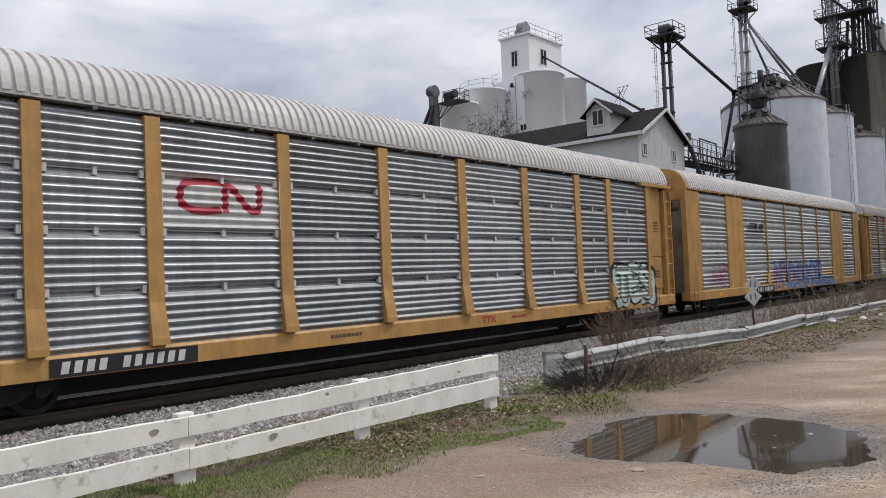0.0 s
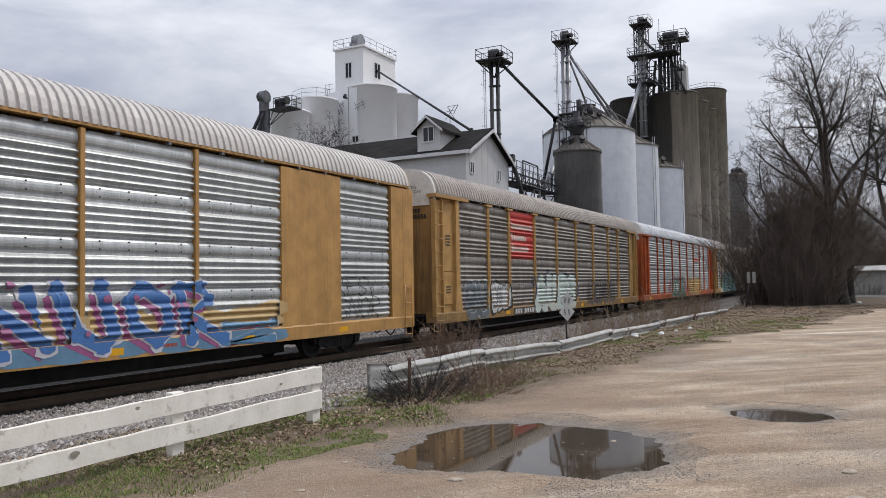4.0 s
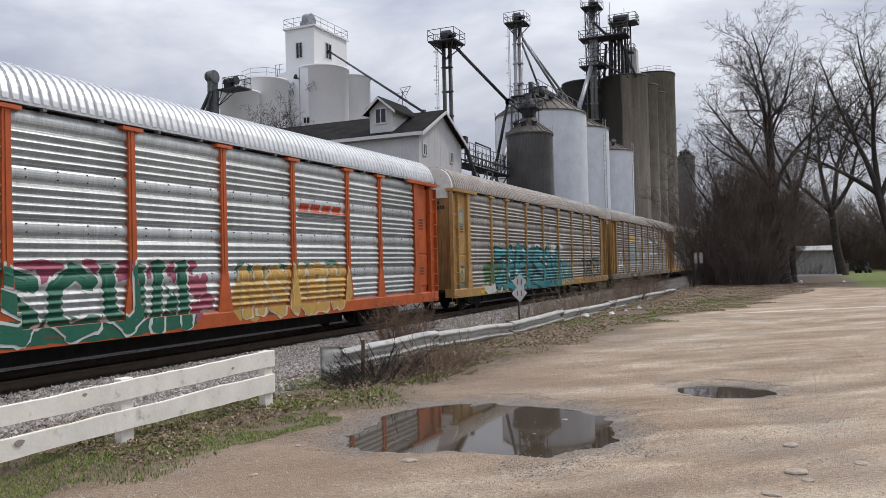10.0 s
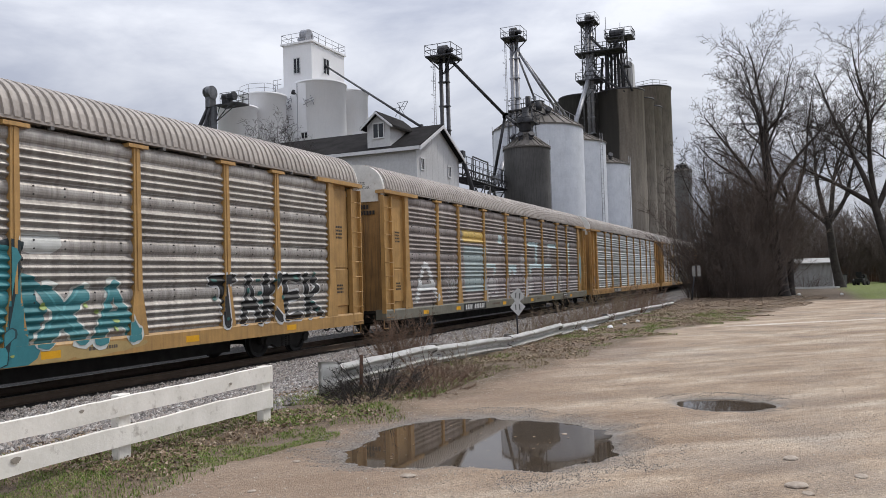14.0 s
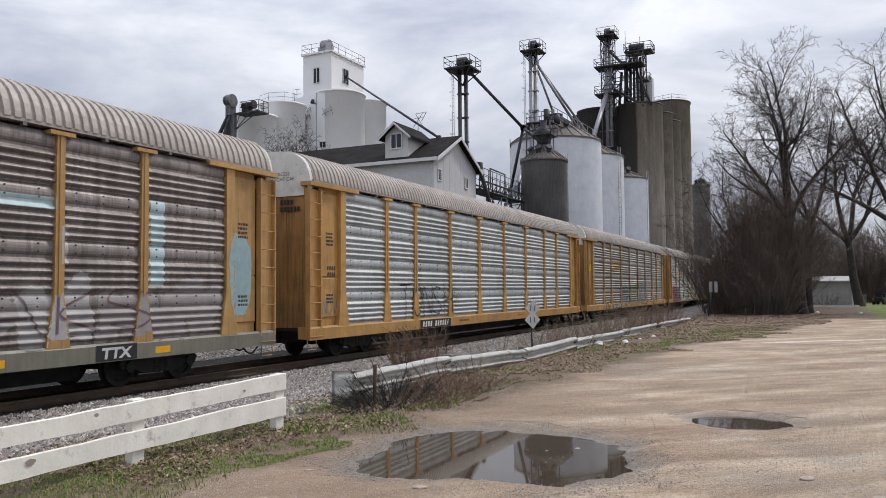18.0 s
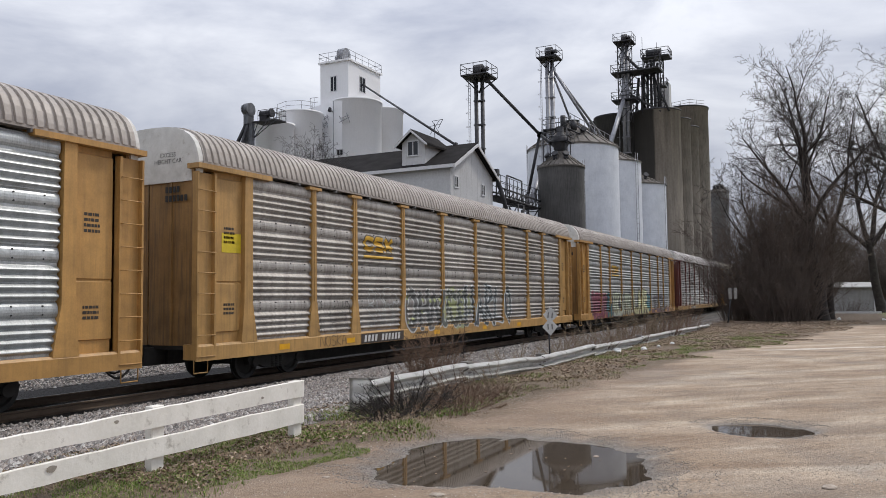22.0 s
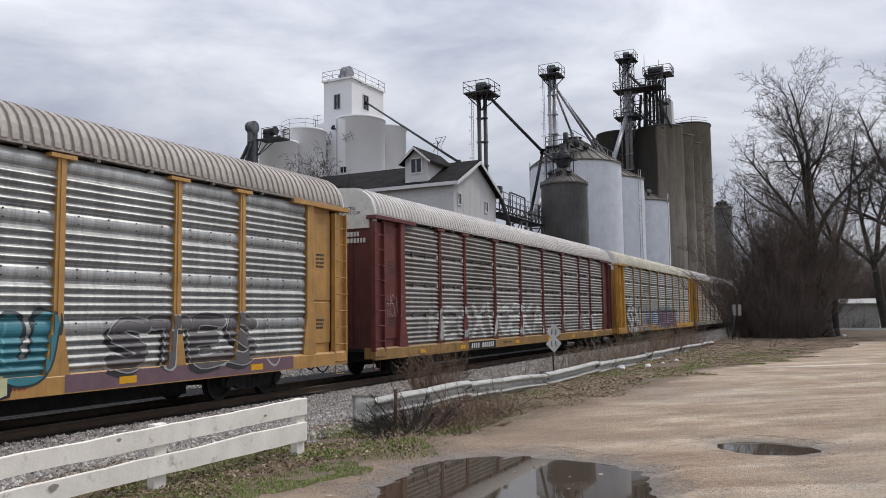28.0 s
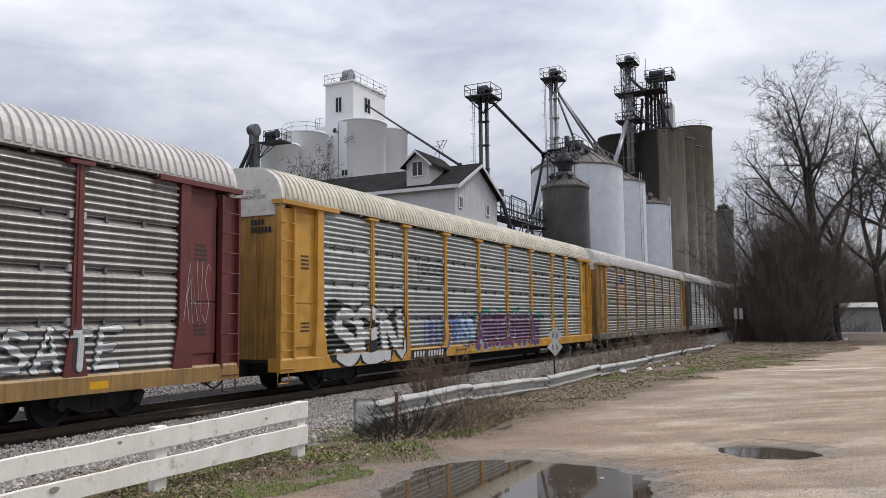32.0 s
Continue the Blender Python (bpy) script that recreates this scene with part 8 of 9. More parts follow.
def bare_tree(at, height, r, seed, label, leaders, fork=0.4, name="bare_tree", group="bare trees", fine=1.0, lean=(0, 0)):
    """A trunk that divides into leaders (lean x, lean y, share of the height), each with limbs, branches and twigs."""
    rnd = random.Random(seed)
    t = thing(name, label, "tree", at, group)
    spec = [(1.9 * fine, 0.62, 0.085, 0.03), (3.6 * fine, 0.54, 0.13, 0.05), (5.2 * fine, 0.52, 0.16, 0.04), (5.0 * fine, 0.55, 0.18, 0.03), (0, 0, 0.2, 0.02)]
    segs = [[] for _ in spec]
    p, d = Vector((0, 0, -0.25)), Vector((lean[0], lean[1], 1)).normalized()
    steps = 8
    stem = []
    for i in range(steps):
        d = (d + Vector((rnd.gauss(0, 0.035), rnd.gauss(0, 0.035), 0))).normalized()
        q = p + d * height * fork / steps
        flare = 0.35 * r * max(0, 1 - i / 1.5)
        stem.append((tuple(p), tuple(q), r * (1 - 0.32 * i / steps) + flare, r * (1 - 0.32 * (i + 1) / steps)))
        p = q
    for lx, ly, share in leaders:
        limb(rnd, segs, p - d * rnd.uniform(0, 0.12) * height * fork, Vector((lx, ly, 1)).normalized(), height * share, r * 0.62 * min(1, 0.55 + share), 0, spec)
    limb_mesh("trunk", stem, 12, M["bark"], t)
    tagged(limb_mesh("branchwork", segs[0] + segs[1] + segs[2], 5, M["bark"], t, "winding dark limbs and branches"), kind="stuff")
    tagged(limb_mesh("crown", segs[3] + segs[4], 3, M["twig"], t, "fine bare twigs"), kind="stuff")
    return t


bare_tree((-0.95, 51.5, 0), 15.8, 0.30, 11, "tall bare tree rising out of a thicket", ((-0.62, -0.1, 0.42), (-0.16, 0.1, 0.58), (0.12, -0.1, 0.6), (0.5, 0.1, 0.42), (-1.5, 0.0, 0.32)), 0.42, lean=(-0.06, 0))
bare_tree((-0.6, 53.5, 0), 15.2, 0.2, 27, "tall slender bare tree in the thicket", ((-0.2, 0, 0.55), (0.35, 0.1, 0.5), (-0.8, 0.1, 0.35)), 0.4)
bare_tree((-3.4, 52.0, 0), 11.5, 0.14, 37, "leaning bare tree at the thicket's edge", ((-0.7, 0, 0.5), (-0.1, 0.1, 0.6), (0.4, 0, 0.4)), 0.35, lean=(-0.12, 0))
bare_tree((2.9, 72.0, 0), 16.5, 0.36, 5, "large bare tree with a forked trunk on the lawn", ((-0.5, 0, 0.5), (0.12, 0.1, 0.6), (0.6, 0, 0.42), (-1.0, 0.2, 0.34)), 0.36, lean=(-0.16, 0))
bare_tree((5.7, 56.0, 0), 17.0, 0.32, 9, "large dark bare tree with heavy limbs on the lawn", ((-0.35, 0, 0.55), (0.05, 0.1, 0.6), (0.55, 0, 0.45), (-0.95, 0.1, 0.4)), 0.36, lean=(-0.27, 0))
bare_tree((-36.8, 49.0, MILL_Z), 15.3, 0.16, 15, "small bare tree in front of the white silos", ((-0.5, 0, 0.42), (0.0, 0.1, 0.5), (0.5, 0, 0.4), (-0.2, 0.3, 0.46), (0.25, 0.1, 0.48)), 0.5)
for i, (x, y, h) in enumerate(((10, 118, 14), (17, 124, 16), (4, 130, 13), (24, 112, 15), (-2, 142, 15), (31, 128, 17), (12, 145, 16), (20, 150, 15), (38, 120, 14))):
    bare_tree((x, y, 0), h, 0.3, 60 + i, "distant bare tree beyond the lawn", ((-0.4, 0, 0.5), (0.1, 0.1, 0.6), (0.6, 0, 0.45)), 0.35, group="distant bare trees", fine=0.42)


def thicket(at, size, stems, seed, name, label, twig=4, r=0.022, category="shrub", fan=0.55, m=None, group=""):
    """Many stems that rise from one patch and branch into twigs."""
    rnd = random.Random(seed)
    t = thing(name, label, category, at, group)
    segs, fine = [], []
    w, d, h = size
    for _ in range(stems):
        a = rnd.uniform(0, 2 * math.pi)
        q = math.sqrt(rnd.random())
        p = Vector((w * 0.4 * q * math.cos(a), d * 0.4 * q * math.sin(a), -0.05))
        out = Vector((math.cos(a) * q * fan * w / h, math.sin(a) * q * fan * d / h, 1)) + Vector((rnd.gauss(0, 0.16), rnd.gauss(0, 0.16), 0))
        dr = out.normalized()
        ln = h * rnd.uniform(0.32, 1.0) * (1.05 - 0.35 * q)
        n = 6
        rr = r * rnd.uniform(0.6, 1.3)
        for i in range(n):
            dr = (dr + Vector((rnd.gauss(0, 0.12), rnd.gauss(0, 0.12), rnd.gauss(0, 0.06)))).normalized()
            e = p + dr * ln / n
            segs.append((tuple(p), tuple(e), rr * (1 - 0.8 * i / n), rr * (1 - 0.8 * (i + 1) / n)))
            if i:
                for _k in range(twig):
                    td = (dr + Vector((rnd.gauss(0, 0.6), rnd.gauss(0, 0.6), rnd.gauss(0.1, 0.4)))).normalized()
                    s = p.lerp(e, rnd.random())
                    l2 = ln * rnd.uniform(0.08, 0.22)
                    m1 = s + td * l2 * 0.55
                    td2 = (td + Vector((rnd.gauss(0, 0.4), rnd.gauss(0, 0.4), rnd.gauss(0, 0.3)))).normalized()
                    e2 = m1 + td2 * l2 * 0.5
                    fine.append((tuple(s), tuple(m1), rr * 0.36, rr * 0.26))
                    fine.append((tuple(m1), tuple(e2), rr * 0.26, rr * 0.12))
                    td3 = (td + Vector((rnd.gauss(0, 0.6), rnd.gauss(0, 0.6), rnd.gauss(0, 0.4)))).normalized()
                    fine.append((tuple(m1), tuple(m1 + td3 * l2 * 0.45), rr * 0.24, rr * 0.1))
            p = e
    tagged(limb_mesh("undergrowth", segs, 4, m or M["bark"], t), kind="stuff")
    tagged(limb_mesh("brushwood", fine, 3, m or M["twig"], t), kind="stuff")
    return t


M["thicket_twig"] = surface("grey_brown_twigs", (0.135, 0.104, 0.086), (0.075, 0.058, 0.048), 0.95, scale=0.7, bump=0, world_space=True)
thicket((-3.9, 51.0, 0), (4.0, 3.6, 10.0), 190, 1, "thicket", "dense brown leafless thicket at the edge of the lot", 9, 0.026, fan=0.62, m=M["thicket_twig"])
thicket((-2.3, 52.4, 0), (3.0, 3.0, 11.8), 170, 2, "thicket", "dense grey-brown leafless thicket under the tall trees", 9, 0.026, fan=0.55, m=M["thicket_twig"])
thicket((-2.9, 48.6, 0), (4.0, 2.0, 5.4), 120, 3, "thicket", "low brown leafless thicket in front of the tall trees", 8, 0.018, fan=0.75, m=M["thicket_twig"])
thicket((-5.4, 50.2, -0.05), (2.6, 2.4, 6.4), 110, 4, "thicket", "low reddish leafless thicket by the track", 8, 0.019, fan=0.8, m=M["thicket_twig"])
thicket((-1.9, 55.5, 0), (2.4, 3.0, 9.0), 110, 41, "thicket", "brown leafless thicket near the metal shed", 8, 0.02, fan=0.6, m=M["thicket_twig"])
thicket((0.3, 71.5, 0), (4.0, 1.0, 1.6), 70, 42, "thicket", "sparse brown weeds in front of the metal shed", 4, 0.012, fan=0.6, m=M["thicket_twig"])
for i, (x, y, w, h) in enumerate(((-2.5, 84.0, 6.0, 9.5), (3.6, 90.0, 6.5, 9.0), (9.5, 90.5, 6.5, 10.0), (-2.6, 62.0, 3.2, 9.5))):
    thicket((x, y, 0), (w, 3.0, h), 170, 140 + i, "thicket", "tall bare bushes behind the metal shed", 8, 0.03, fan=0.5, m=M["thicket_twig"], group="bushes behind the lawn")
M["red_twig"] = surface("reddish_dry_stems", (0.21, 0.135, 0.09), (0.12, 0.078, 0.054), 0.95, scale=4, bump=0, world_space=True)
M["straw"] = surface("pale_dry_stems", (0.26, 0.205, 0.14), (0.17, 0.13, 0.09), 0.95, scale=4, bump=0, world_space=True)
G3 = "dry brush along the guardrail"
thicket((-7.4, 14.2, -0.05), (1.0, 1.2, 1.3), 95, 5, "dry_brush", "reddish dry brush behind the guardrail", 6, 0.008, m=M["red_twig"], group=G3)
thicket((-7.2, 15.0, -0.05), (0.5, 0.5, 1.7), 8, 6, "dry_brush", "thin bare shoots behind the guardrail", 3, 0.007, m=M["bark"], group=G3)
thicket((-5.55, 9.9, 0.02), (1.0, 1.5, 0.75), 120, 7, "dry_brush", "tangled dark brush over the guardrail's end", 5, 0.008, fan=1.2, m=M["bark"], group=G3)
thicket((-5.3, 11.2, 0.02), (1.1, 1.6, 0.7), 120, 8, "dry_brush", "tangled dry stems in front of the guardrail", 5, 0.007, fan=1.3, m=M["red_twig"], group=G3)
thicket((-4.95, 10.2, 0.0), (1.1, 1.6, 0.5), 150, 70, "dry_brush", "low dark tangle of stems in the leaf litter", 6, 0.006, fan=1.6, m=M["red_twig"], group=G3)
thicket((-5.3, 12.6, 0.0), (1.0, 2.0, 0.6), 120, 71, "dry_brush", "low tangle of dry stems in front of the guardrail", 6, 0.006, fan=1.4, m=M["straw"], group=G3)
thicket((-5.5, 9.2, 0.0), (0.9, 0.9, 0.5), 90, 72, "dry_brush", "dark stems at the foot of the guardrail's end", 6, 0.006, fan=1.4, m=M["bark"], group=G3)
for i, (x, y, h) in enumerate(((-6.7, 20.6, 1.0), (-6.5, 22.2, 0.9), (-6.6, 24.4, 1.3), (-6.4, 26.4, 1.1), (-6.5, 28.6, 1.5), (-6.2, 31.0, 1.3), (-6.6, 33.5, 1.5), (-6.3, 36.5, 1.6), (-6.9, 17.6, 0.7))):
    thicket((x, y, 0), (1.4, 1.7, h), 60, 30 + i, "dry_brush", "dry reddish weeds beside the guardrail", 4, 0.009, m=M["red_twig"] if i % 2 else M["straw"], group=G3)
for i, (x, y) in enumerate(((-4.75, 12.6), (-4.6, 14.5), (-5.2, 16.5), (-4.9, 8.9))):
    thicket((x, y, 0.02), (1.2, 1.4, 0.32), 40, 50 + i, "dry_brush", "flattened dry stems on the verge", 3, 0.004, fan=2.5, m=M["straw"], group=G3)

# ------------------------------------------------------------ beyond the lot
shed = thing("metal_shed", "small grey corrugated metal shed with a pale roof edge", "shed", (0.65, 77.5, 0), rz=-8)
bm = bmesh.new()
pts = []
for i in range(40):
    x = -2.0 + 0.1 * i
    pts += [(x, -1.5), (x + 0.05, -1.52)]
pts.append((2.0, -1.5))
for a, b in zip(pts, pts[1:]):
    v = [bm.verts.new((*a, -0.1)), bm.verts.new((*b, -0.1)), bm.verts.new((*b, 2.35)), bm.verts.new((*a, 2.35))]
    bm.faces.new(v)
box(bm, -2.0, 2.0, -1.49, 1.5, -0.1, 2.35)
part("wall", bm, M["shed"], shed)
bm = bmesh.new()
prism(bm, [(-1.75, 2.3), (0, 2.75), (1.75, 2.3), (1.75, 2.4), (0, 2.86), (-1.75, 2.4)], "x", -2.15, 2.15)
part("roof", mended(bm), M["shed"], shed)
bm = bmesh.new()
for x in (-2.03, 2.03):
    box(bm, x - 0.04, x + 0.04, -1.58, -1.5, -0.1, 2.35)
part("corner_trim", bm, M["trim_white"], shed)
shed.scale = (1, 1, 0.88)
edging = thing("landscape_edging", "pale low edging along the lawn by the shed", "edging", (-0.5, 69.0, 0), rz=5)
bm = bmesh.new()
box(bm, -2.2, 3.2, -0.08, 0.08, -0.05, 0.16)
part("edging_board", bm, M["sign_white"], edging)
mower = thing("riding_mower", "dark riding mower parked on the lawn", "mower", (4.75, 79.0, 0), rz=70)
for name, args, m in (("body", (-0.75, 0.75, -0.35, 0.35, 0.28, 0.62), M["black_paint"]), ("hood", (0.1, 0.8, -0.3, 0.3, 0.62, 0.95), M["black_paint"]), ("seat", (-0.55, -0.1, -0.25, 0.25, 0.7, 0.82), M["black_paint"]), ("seat_back", (-0.6, -0.5, -0.25, 0.25, 0.8, 1.2), M["black_paint"])):
    bm = bmesh.new()
    box(bm, *args)
    bmesh.ops.bevel(bm, geom=bm.edges[:], offset=0.05, segments=2, affect="EDGES")
    part(name, bm, m, mower)
for x, r in ((-0.5, 0.28), (0.55, 0.2)):
    for y in (-0.4, 0.4):
        bm = bmesh.new()
        tube(bm, (x, y - 0.09, r), (x, y + 0.09, r), r, n=16)
        part("wheel", bm, M["black_steel"], mower)
bin_ = thing("waste_bin", "dark wheeled bin beside the metal shed", "bin", (3.25, 77.0, 0))
bm = bmesh.new()
prism(bm, [(-0.25, 0.05), (0.25, 0.05), (0.3, 0.95), (-0.3, 0.95)], "y", -0.28, 0.28)
part("body", mended(bm), M["dim_steel"], bin_)
bm = bmesh.new()
box(bm, -0.33, 0.33, -0.33, 0.33, 0.95, 1.02)
part("lid", bm, M["black_paint"], bin_)
wall_far = thing("garden_fence", "distant brown wooden fence behind the lawn", "fence", (14, 96, 0))
bm = bmesh.new()
for i in range(110):
    x = -12 + i * 0.24
    box(bm, x, x + 0.21, -0.02 + 0.03 * (i % 2), 0.02 + 0.03 * (i % 2), -0.2, 1.75 + 0.05 * math.sin(i * 1.7))
tagged(part("boards", bm, surface("brown_fence_boards", (0.13, 0.075, 0.05), (0.08, 0.045, 0.03), 0.9, scale=1.5, fine=20, bump=0.2), wall_far), kind="stuff")
for i, (x, y, w, h) in enumerate(((-5, 104, 7, 11), (1.5, 100, 7, 12), (7, 106, 7, 11), (13, 103, 7, 12), (19, 107, 8, 12), (26, 104, 8, 11), (34, 108, 9, 12))):
    thicket((x, y, 0), (w, 4, h), 190, 80 + i, "thicket", "distant bare thicket behind the lawn", 6, 0.035, group="distant thickets", m=M["thicket_twig"])
house_far = thing("cottage", "distant brown cottage behind the garden fence", "house", (12.0, 99.0, 0), rz=20)
bm = bmesh.new()
box(bm, -4.5, 4.5, -3, 3, -0.2, 2.6)
part("wall", bm, surface("brown_siding", (0.20, 0.15, 0.12), rough=0.85, scale=1.0), house_far)
bm = bmesh.new()
prism(bm, [(-5.0, 2.5), (0, 5.0), (5.0, 2.5), (5.0, 2.7), (0, 5.25), (-5.0, 2.7)], "y", -3.5, 3.5)
part("roof", mended(bm), surface("brown_shingles", (0.11, 0.09, 0.075), rough=0.95, scale=2.0), house_far)
bm = bmesh.new()
prism(bm, [(-4.5, 2.6), (4.5, 2.6), (0, 4.9)], "y", -2.98, 2.98)
part("gable", mended(bm), surface("tan_gable", (0.26, 0.22, 0.18), rough=0.85), house_far)

# ------------------------------------------------------------ scattered stones, grass, leaves


def scatter_stones(name, label, n, area, size, material, seed, keep=None, category="stones"):
    """Angular stones that lie on the ground, as one mesh."""
    rs = np.random.RandomState(seed)
    x = rs.uniform(area[0], area[1], n)
    y = area[2] + (area[3] - area[2]) * rs.rand(n) ** area[4]
    if keep is not None:
        ok = keep(x, y)
        x, y = x[ok], y[ok]
    n = len(x)
    z = ground_height(x, y)
    base = np.array([(1, 0, 0), (0.2, 1, 0.1), (-1, 0.15, 0), (-0.1, -1, 0), (0.1, 0.1, 0.75), (0, 0, -0.6)])
    s = rs.uniform(size[0], size[1], (n, 1, 1)) * rs.uniform(0.7, 1.3, (n, 1, 3))
    a = rs.uniform(0, 6.28, n)
    jit = base[None] + rs.uniform(-0.28, 0.28, (n, 6, 3))
    v = jit * s
    c, s_ = np.cos(a)[:, None], np.sin(a)[:, None]
    vx = v[:, :, 0] * c - v[:, :, 1] * s_
    vy = v[:, :, 0] * s_ + v[:, :, 1] * c
    v = np.stack([vx + x[:, None], vy + y[:, None], v[:, :, 2] + z[:, None] + s[:, :, 2] * 0.22], -1)
    f = np.array([(0, 1, 4), (1, 2, 4), (2, 3, 4), (3, 0, 4), (1, 0, 5), (2, 1, 5), (3, 2, 5), (0, 3, 5)])
    faces = (np.arange(n)[:, None, None] * 6 + f[None]).reshape(-1, 3)
    return tagged(sheet(name, v.reshape(-1, 3), faces, material, False), label, category, kind="stuff")


def island_material(name, cols, rough=0.9):
    m, nt, bsdf = start(name)
    g = nt.nodes.new("ShaderNodeNewGeometry")
    c = ramp(nt, g.outputs["Random Per Island"], [(i / (len(cols) - 1), k) for i, k in enumerate(cols)])
    fine = noisy(nt, g.outputs["Position"], 60.0, 3, 0.6)
    c = mix(nt, 0.25, c, ramp(nt, fine, [(0.3, (0.3, 0.3, 0.3)), (0.7, (0.7, 0.7, 0.7))]), "OVERLAY")
    nt.links.new(c, bsdf.inputs["Base Color"])
    bsdf.inputs["Roughness"].default_value = rough
    return m


M["stone_mix"] = island_material("ballast_stones", [(0.10, 0.09, 0.085), (0.24, 0.22, 0.20), (0.36, 0.335, 0.31), (0.17, 0.15, 0.14), (0.30, 0.25, 0.21), (0.52, 0.50, 0.47)])
M["pebble_mix"] = island_material("lot_pebbles", [(0.26, 0.215, 0.17), (0.40, 0.345, 0.28), (0.33, 0.275, 0.22), (0.50, 0.45, 0.38)])
M["grass_mix"] = island_material("thin_grass", [(0.11, 0.185, 0.025), (0.18, 0.26, 0.05), (0.08, 0.14, 0.02), (0.27, 0.25, 0.10), (0.14, 0.22, 0.035), (0.33, 0.27, 0.15)])
M["straw_mix"] = island_material("dead_grass", [(0.24, 0.19, 0.11), (0.34, 0.28, 0.17), (0.19, 0.14, 0.08), (0.28, 0.21, 0.13)])
M["leaf_mix"] = island_material("dead_leaves", [(0.11, 0.072, 0.046), (0.26, 0.185, 0.12), (0.17, 0.11, 0.068), (0.42, 0.34, 0.25), (0.06, 0.04, 0.027), (0.30, 0.215, 0.14), (0.14, 0.09, 0.055)])
scatter_stones("ballast_stones", "grey angular ballast stones beside the track", 60000, (-12.85, -6.2, 2.5, 24, 1.25), (0.018, 0.046), M["stone_mix"], 1,
               lambda x, y: (x < -6.5 + 0.5 * vnoise(x, y, 1.1, 31)))
scatter_stones("far_ballast_stones", "grey ballast stones further along the track", 26000, (-12.8, -6.3, 24, 60, 1.2), (0.03, 0.055), M["stone_mix"], 2)
scatter_stones("track_ballast", "ballast stones between and beyond the rails", 22000, (-21.5, -17.2, 4, 60, 1.1), (0.022, 0.045), M["stone_mix"], 3)
scatter_stones("lot_pebbles", "pale pebbles on the gravel lot", 22000, (-4.6, 4.5, 4.2, 24, 1.6), (0.003, 0.009), M["pebble_mix"], 4,
               lambda x, y: ground_height(x, y) > WATER_Z + 0.008)


def puddle_margin(x, y):
    d = np.hypot((x + 2.91) / 1.47, (y - 7.30) / 1.5)
    e = np.hypot((x + 0.93) / 0.62, (y - 10.27) / 0.56)
    near = (d < 1.3) | (e < 1.4)
    h = ground_height(x, y)
    return near & (h > WATER_Z - 0.004) & (h < 0.012) & (vnoise(x, y, 0.3, 61) > 0.38)


M["wet_stone"] = island_material("wet_pebbles", [(0.07, 0.058, 0.048), (0.17, 0.15, 0.13), (0.10, 0.085, 0.07), (0.36, 0.34, 0.31), (0.09, 0.072, 0.058)], 0.5)
scatter_stones("margin_pebbles", "wet grey pebbles round the puddles", 70000, (-5.0, 0.2, 5.0, 11.2, 1.0), (0.0025, 0.007), M["wet_stone"], 7, puddle_margin)
scatter_stones("loose_gravel", "grey gravel scattered in patches on the lot", 15000, (-4.8, 3.5, 4.0, 16, 1.5), (0.004, 0.010), M["pebble_mix"], 8,
               lambda x, y: (ground_height(x, y) > WATER_Z + 0.01) & (vnoise(x, y, 0.9, 62) * 0.7 + vnoise(x, y, 0.25, 63) * 0.3 > 0.55))
M["grey_stone"] = surface("tan_flat_stone", (0.40, 0.34, 0.275), (0.27, 0.22, 0.175), 0.9, scale=18, fine=90, bump=0.3)
for i, (x, y, s) in enumerate(((-0.1, 6.40, 0.07), (-2.95, 5.72, 0.05), (-0.15, 7.35, 0.06), (-0.25, 5.78, 0.05), (0.35, 6.86, 0.05), (-0.02, 6.2, 0.04), (-2.3, 8.0, 0.025), (-4.15, 5.9, 0.03), (1.1, 8.2, 0.05), (-3.9, 4.95, 0.03))):
    rnd = random.Random(90 + i)
    bm = bmesh.new()
    bmesh.ops.create_icosphere(bm, subdivisions=2, radius=1)
    for v in bm.verts:
        v.co = Vector((v.co.x * s * 1.3, v.co.y * s, v.co.z * s * 0.34)) * (1 + 0.18 * noise.noise(v.co * 2 + Vector((i * 5, 0, 0))))
    z = float(ground_height([x], [y])[0])
    st = part("flat_stone", bm, M["grey_stone"])
    st.matrix_basis = pose(x, y, max(z, WATER_Z) + s * 0.1, 0, 0, rnd.uniform(0, 180))
    tagged(st, "pale flat stone on the gravel lot", "stone", "flat stones on the lot")


def blades(name, label, n, seed, area, height, material, keep, wide=0.0035, lie=0.8, category="grass"):
    rs = np.random.RandomState(seed)
    x = rs.uniform(area[0], area[1], n)
    y = area[2] + (area[3] - area[2]) * rs.rand(n) ** area[4]
    ok = keep(x, y)
    x, y = x[ok], y[ok]
    n = len(x)
    z = ground_height(x, y)
    h = rs.uniform(height[0], height[1], n)
    a = rs.uniform(0, 6.28, n)
    lean = rs.uniform(0.1, 1.0, n) * lie * h
    w = wide * (1 + y / 14)
    sx, sy = np.cos(a + 1.57) * w, np.sin(a + 1.57) * w
    dx, dy = np.cos(a), np.sin(a)
    p = np.zeros((n, 5, 3))
    for k, (f, g) in enumerate(((0, 1), (0, -1), (0.55, -0.7), (0.55, 0.7), (1, 0))):
        p[:, k, 0] = x + sx * g + dx * lean * f * f
        p[:, k, 1] = y + sy * g + dy * lean * f * f
        p[:, k, 2] = z - 0.01 + h * f * (1 - 0.25 * f * lie)
    i = np.arange(n)[:, None] * 5
    faces = np.concatenate([i + np.array([[0, 1, 2]]), i + np.array([[0, 2, 3]]), i + np.array([[3, 2, 4]])], 0)
    return tagged(sheet(name, p.reshape(-1, 3), faces, material, False), label, category, kind="stuff")


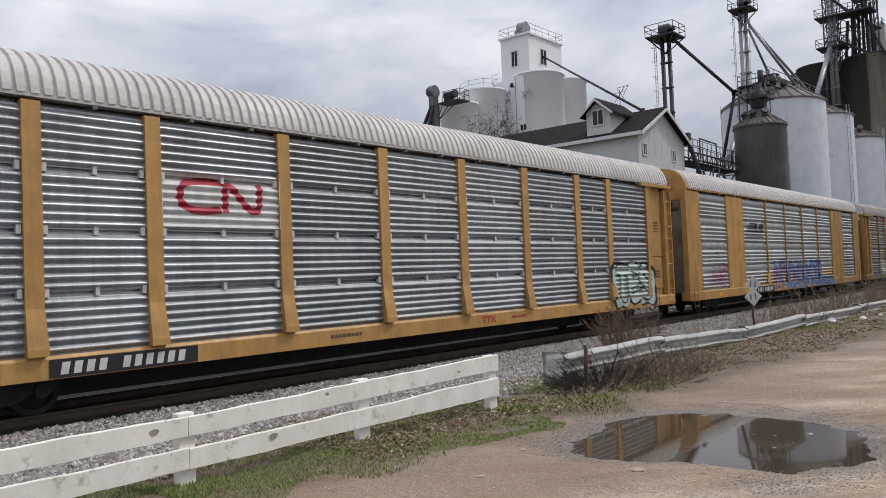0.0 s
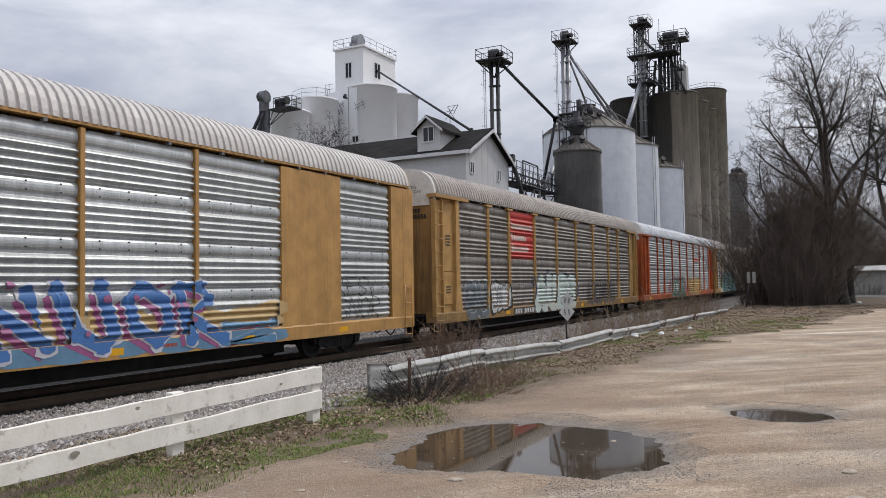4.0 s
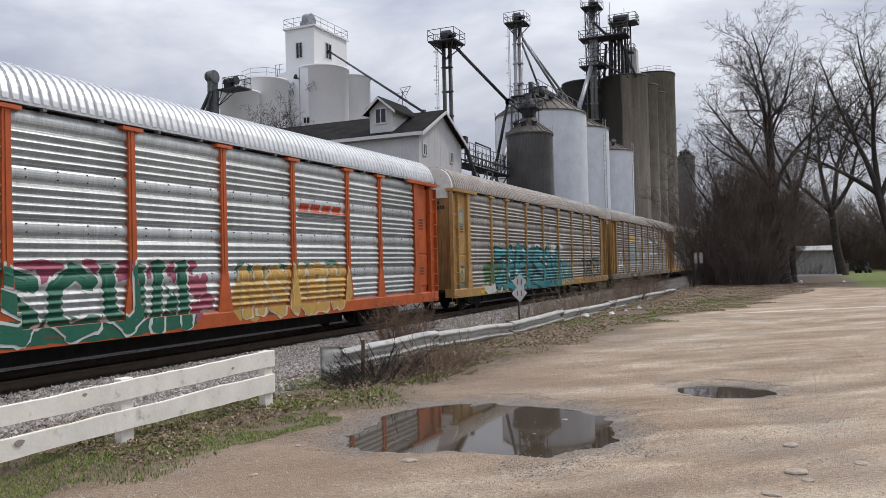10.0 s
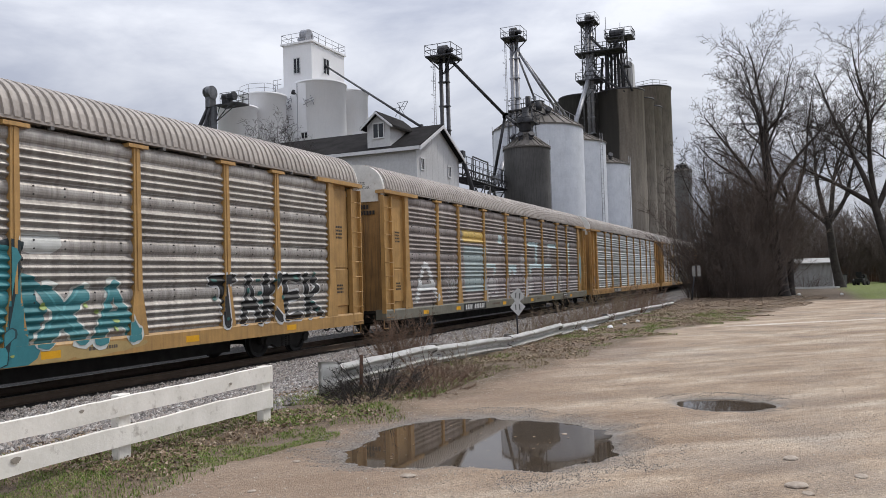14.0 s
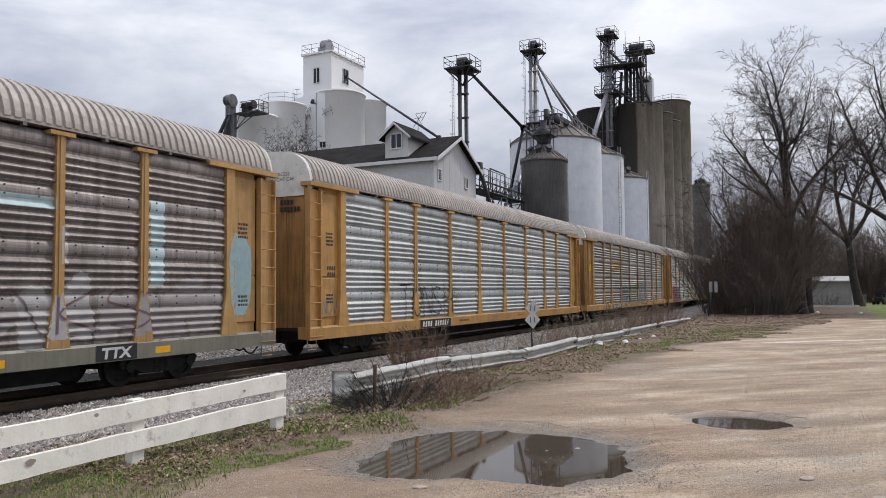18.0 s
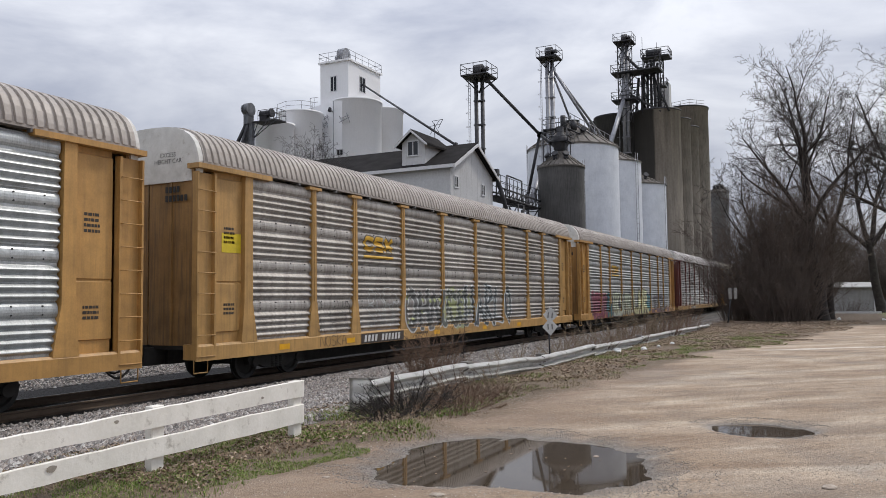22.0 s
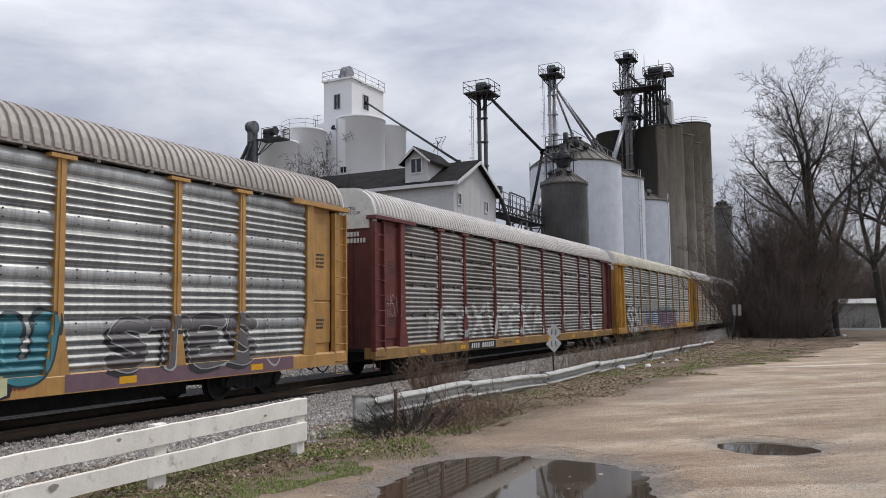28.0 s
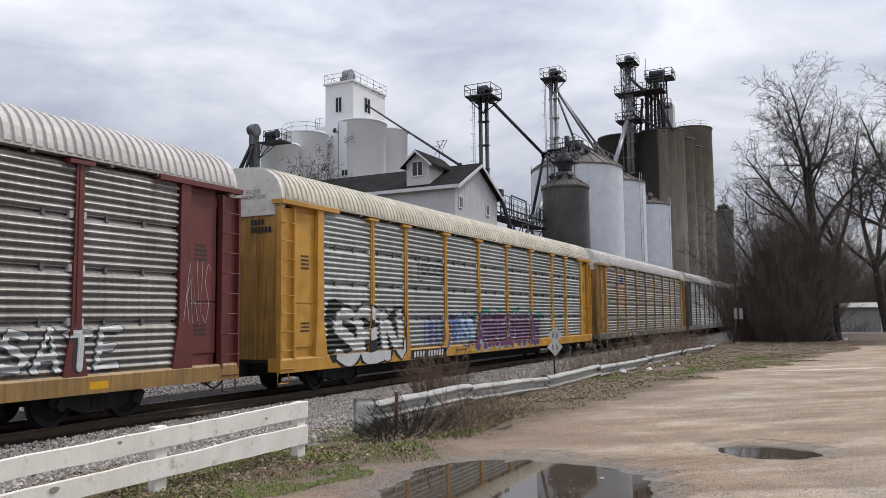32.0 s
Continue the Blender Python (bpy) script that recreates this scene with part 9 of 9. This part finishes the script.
def verge_zone(x, y):
    lot = -4.8 + np.maximum(0.075 * (np.minimum(y, 40) - 6), 0.25 * (np.minimum(y, 30) - 17.5) + 0.16 * np.clip(y - 30, 0, 24)) + (vnoise(x, y, 0.9, 40) - 0.5) * 0.9 + (vnoise(x, y, 2.6, 39) - 0.5) * np.clip((y - 10) / 6, 0, 2.2)
    return (x < lot) & (x > -7.0 + (vnoise(x, y, 0.8, 41) - 0.5) * 1.0)


blades("grass", "thin green spring grass on the verge", 110000, 1, (-7.4, -1.5, 3.2, 34, 1.7), (0.02, 0.075), M["grass_mix"],
       lambda x, y: verge_zone(x, y) & (vnoise(x, y, 0.8, 42) * 0.7 + vnoise(x, y, 0.2, 46) * 0.3 > 0.50 + 0.10 * np.clip((y - 7.5) / 3, 0, 1) - 0.12 * np.clip((y - 17) / 4, 0, 1)))
blades("dead_grass", "straw-coloured dead grass on the verge", 70000, 2, (-7.4, -1.5, 3.2, 36, 1.5), (0.02, 0.09), M["straw_mix"],
       lambda x, y: verge_zone(x, y) & (vnoise(x, y, 0.7, 43) > 0.42), lie=1.3)
blades("near_grass", "short green grass among leaves below the fence", 110000, 9, (-6.9, -4.3, 2.6, 8.6, 1.0), (0.012, 0.045), M["grass_mix"],
       lambda x, y: (x < -4.75 + (vnoise(x, y, 0.7, 47) - 0.5) * 0.8) & (vnoise(x, y, 0.5, 48) * 0.65 + vnoise(x, y, 0.15, 49) * 0.35 > 0.455), wide=0.0028)
blades("grass_tufts", "green grass tufts under the fence and brush", 9000, 3, (-6.6, -4.4, 7.4, 10.2, 1.0), (0.03, 0.09), M["grass_mix"],
       lambda x, y: (vnoise(x, y, 0.45, 44) > 0.56) & (x < -4.6))


def scatter_leaves(n, seed, area, keep):
    rs = np.random.RandomState(seed)
    x = rs.uniform(area[0], area[1], n)
    y = area[2] + (area[3] - area[2]) * rs.rand(n) ** area[4]
    ok = keep(x, y)
    x, y = x[ok], y[ok]
    n = len(x)
    z = ground_height(x, y)
    s = rs.uniform(0.008, 0.022, n) * (1 + y / 18)
    a = rs.uniform(0, 6.28, n)
    p = np.zeros((n, 4, 3))
    for k, (u, v) in enumerate(((1, 0), (0, 0.62), (-1, 0), (0, -0.62))):
        p[:, k, 0] = x + s * (u * np.cos(a) - v * np.sin(a))
        p[:, k, 1] = y + s * (u * np.sin(a) + v * np.cos(a))
        p[:, k, 2] = z + 0.008 + rs.uniform(0, 0.034, n)
    i = np.arange(n)[:, None] * 4
    faces = np.concatenate([i + np.array([[0, 1, 2]]), i + np.array([[0, 2, 3]])], 0)
    return tagged(sheet("dead_leaves", p.reshape(-1, 3), faces, M["leaf_mix"], False), "curled dead leaves on the verge", "leaves", kind="stuff")


scatter_leaves(120000, 5, (-7.6, 2.5, 3.4, 50, 1.45), lambda x, y: verge_zone(x + 0.25, y) & (vnoise(x, y, 1.1, 45) > 0.35))
bm = bmesh.new()
rnd = random.Random(71)
for _ in range(46):
    a, q = rnd.uniform(0, 6.28), math.sqrt(rnd.random()) * 0.92
    x, y, r, w = -2.91 + 1.3 * q * math.cos(a), 7.3 + 1.3 * q * math.sin(a), rnd.uniform(0.008, 0.022), rnd.uniform(0, 6.28)
    bm.faces.new([bm.verts.new((x + r * k * math.cos(w + b), y + r * k * math.sin(w + b), WATER_Z + 0.004)) for k, b in ((1, 0), (0.6, 1.5), (1, 3.1), (0.5, 4.6))])
tagged(part("floating_leaves", bm, M["leaf_mix"]), "small pale leaves and chaff afloat on the puddle", "leaves", kind="stuff")
for i, (x, y, s) in enumerate(((-5.6, 21.9, 0.10), (-5.2, 23.3, 0.10), (2.1, 52.0, 0.09), (-4.9, 26.0, 0.07), (-0.2, 52.5, 0.12), (-5.0, 24.4, 0.06))):
    bm = bmesh.new()
    bmesh.ops.create_icosphere(bm, subdivisions=2, radius=s)
    for v in bm.verts:
        v.co *= 1 + 0.5 * noise.noise(v.co * 14 + Vector((i * 3, 0, 0)))
        v.co.z *= 0.75
    li = part("litter", bm, M["white_paint"])
    li.matrix_basis = pose(x, y, float(ground_height([x], [y])[0]) + s * 0.45)
    tagged(li, "crumpled white litter on the verge", "litter", "pieces of litter")

# ------------------------------------------------------------ what moves


def train_way(t):
    """Metres that the train has rolled, and it slows a little."""
    u = t - 16
    return 12.6 * (1.17459427e-07 * u ** 4 + 8.94924198e-06 * u ** 3 - 7.07420274e-04 * u ** 2 + 0.665374011 * u + 10.8591449)


def motions():
    times = [i * 0.5 for i in range(65)]
    for index, car in enumerate(CAR_THINGS):
        middle = 12.6 * (2.29 + 1.126) + (index - 1) * CAR_L
        walk(car, [(t, pose(TRACK_X, middle - train_way(t), RAIL_Z)) for t in times])
    # every wheelset turns alike: its place on the truck is fixed, and one set of turning keys serves them all
    first = WHEELSETS[0]
    walk(first, [(k / 15, Matrix.Rotation(train_way(k / 15) / 0.42, 4, "X")) for k in range(481)])
    for ws in WHEELSETS[1:]:
        ws.rotation_mode = "QUATERNION"
        ws.animation_data_create()
        ws.animation_data.action = first.animation_data.action
        ws.animation_data.action_slot = first.animation_data.action_slot


motions()
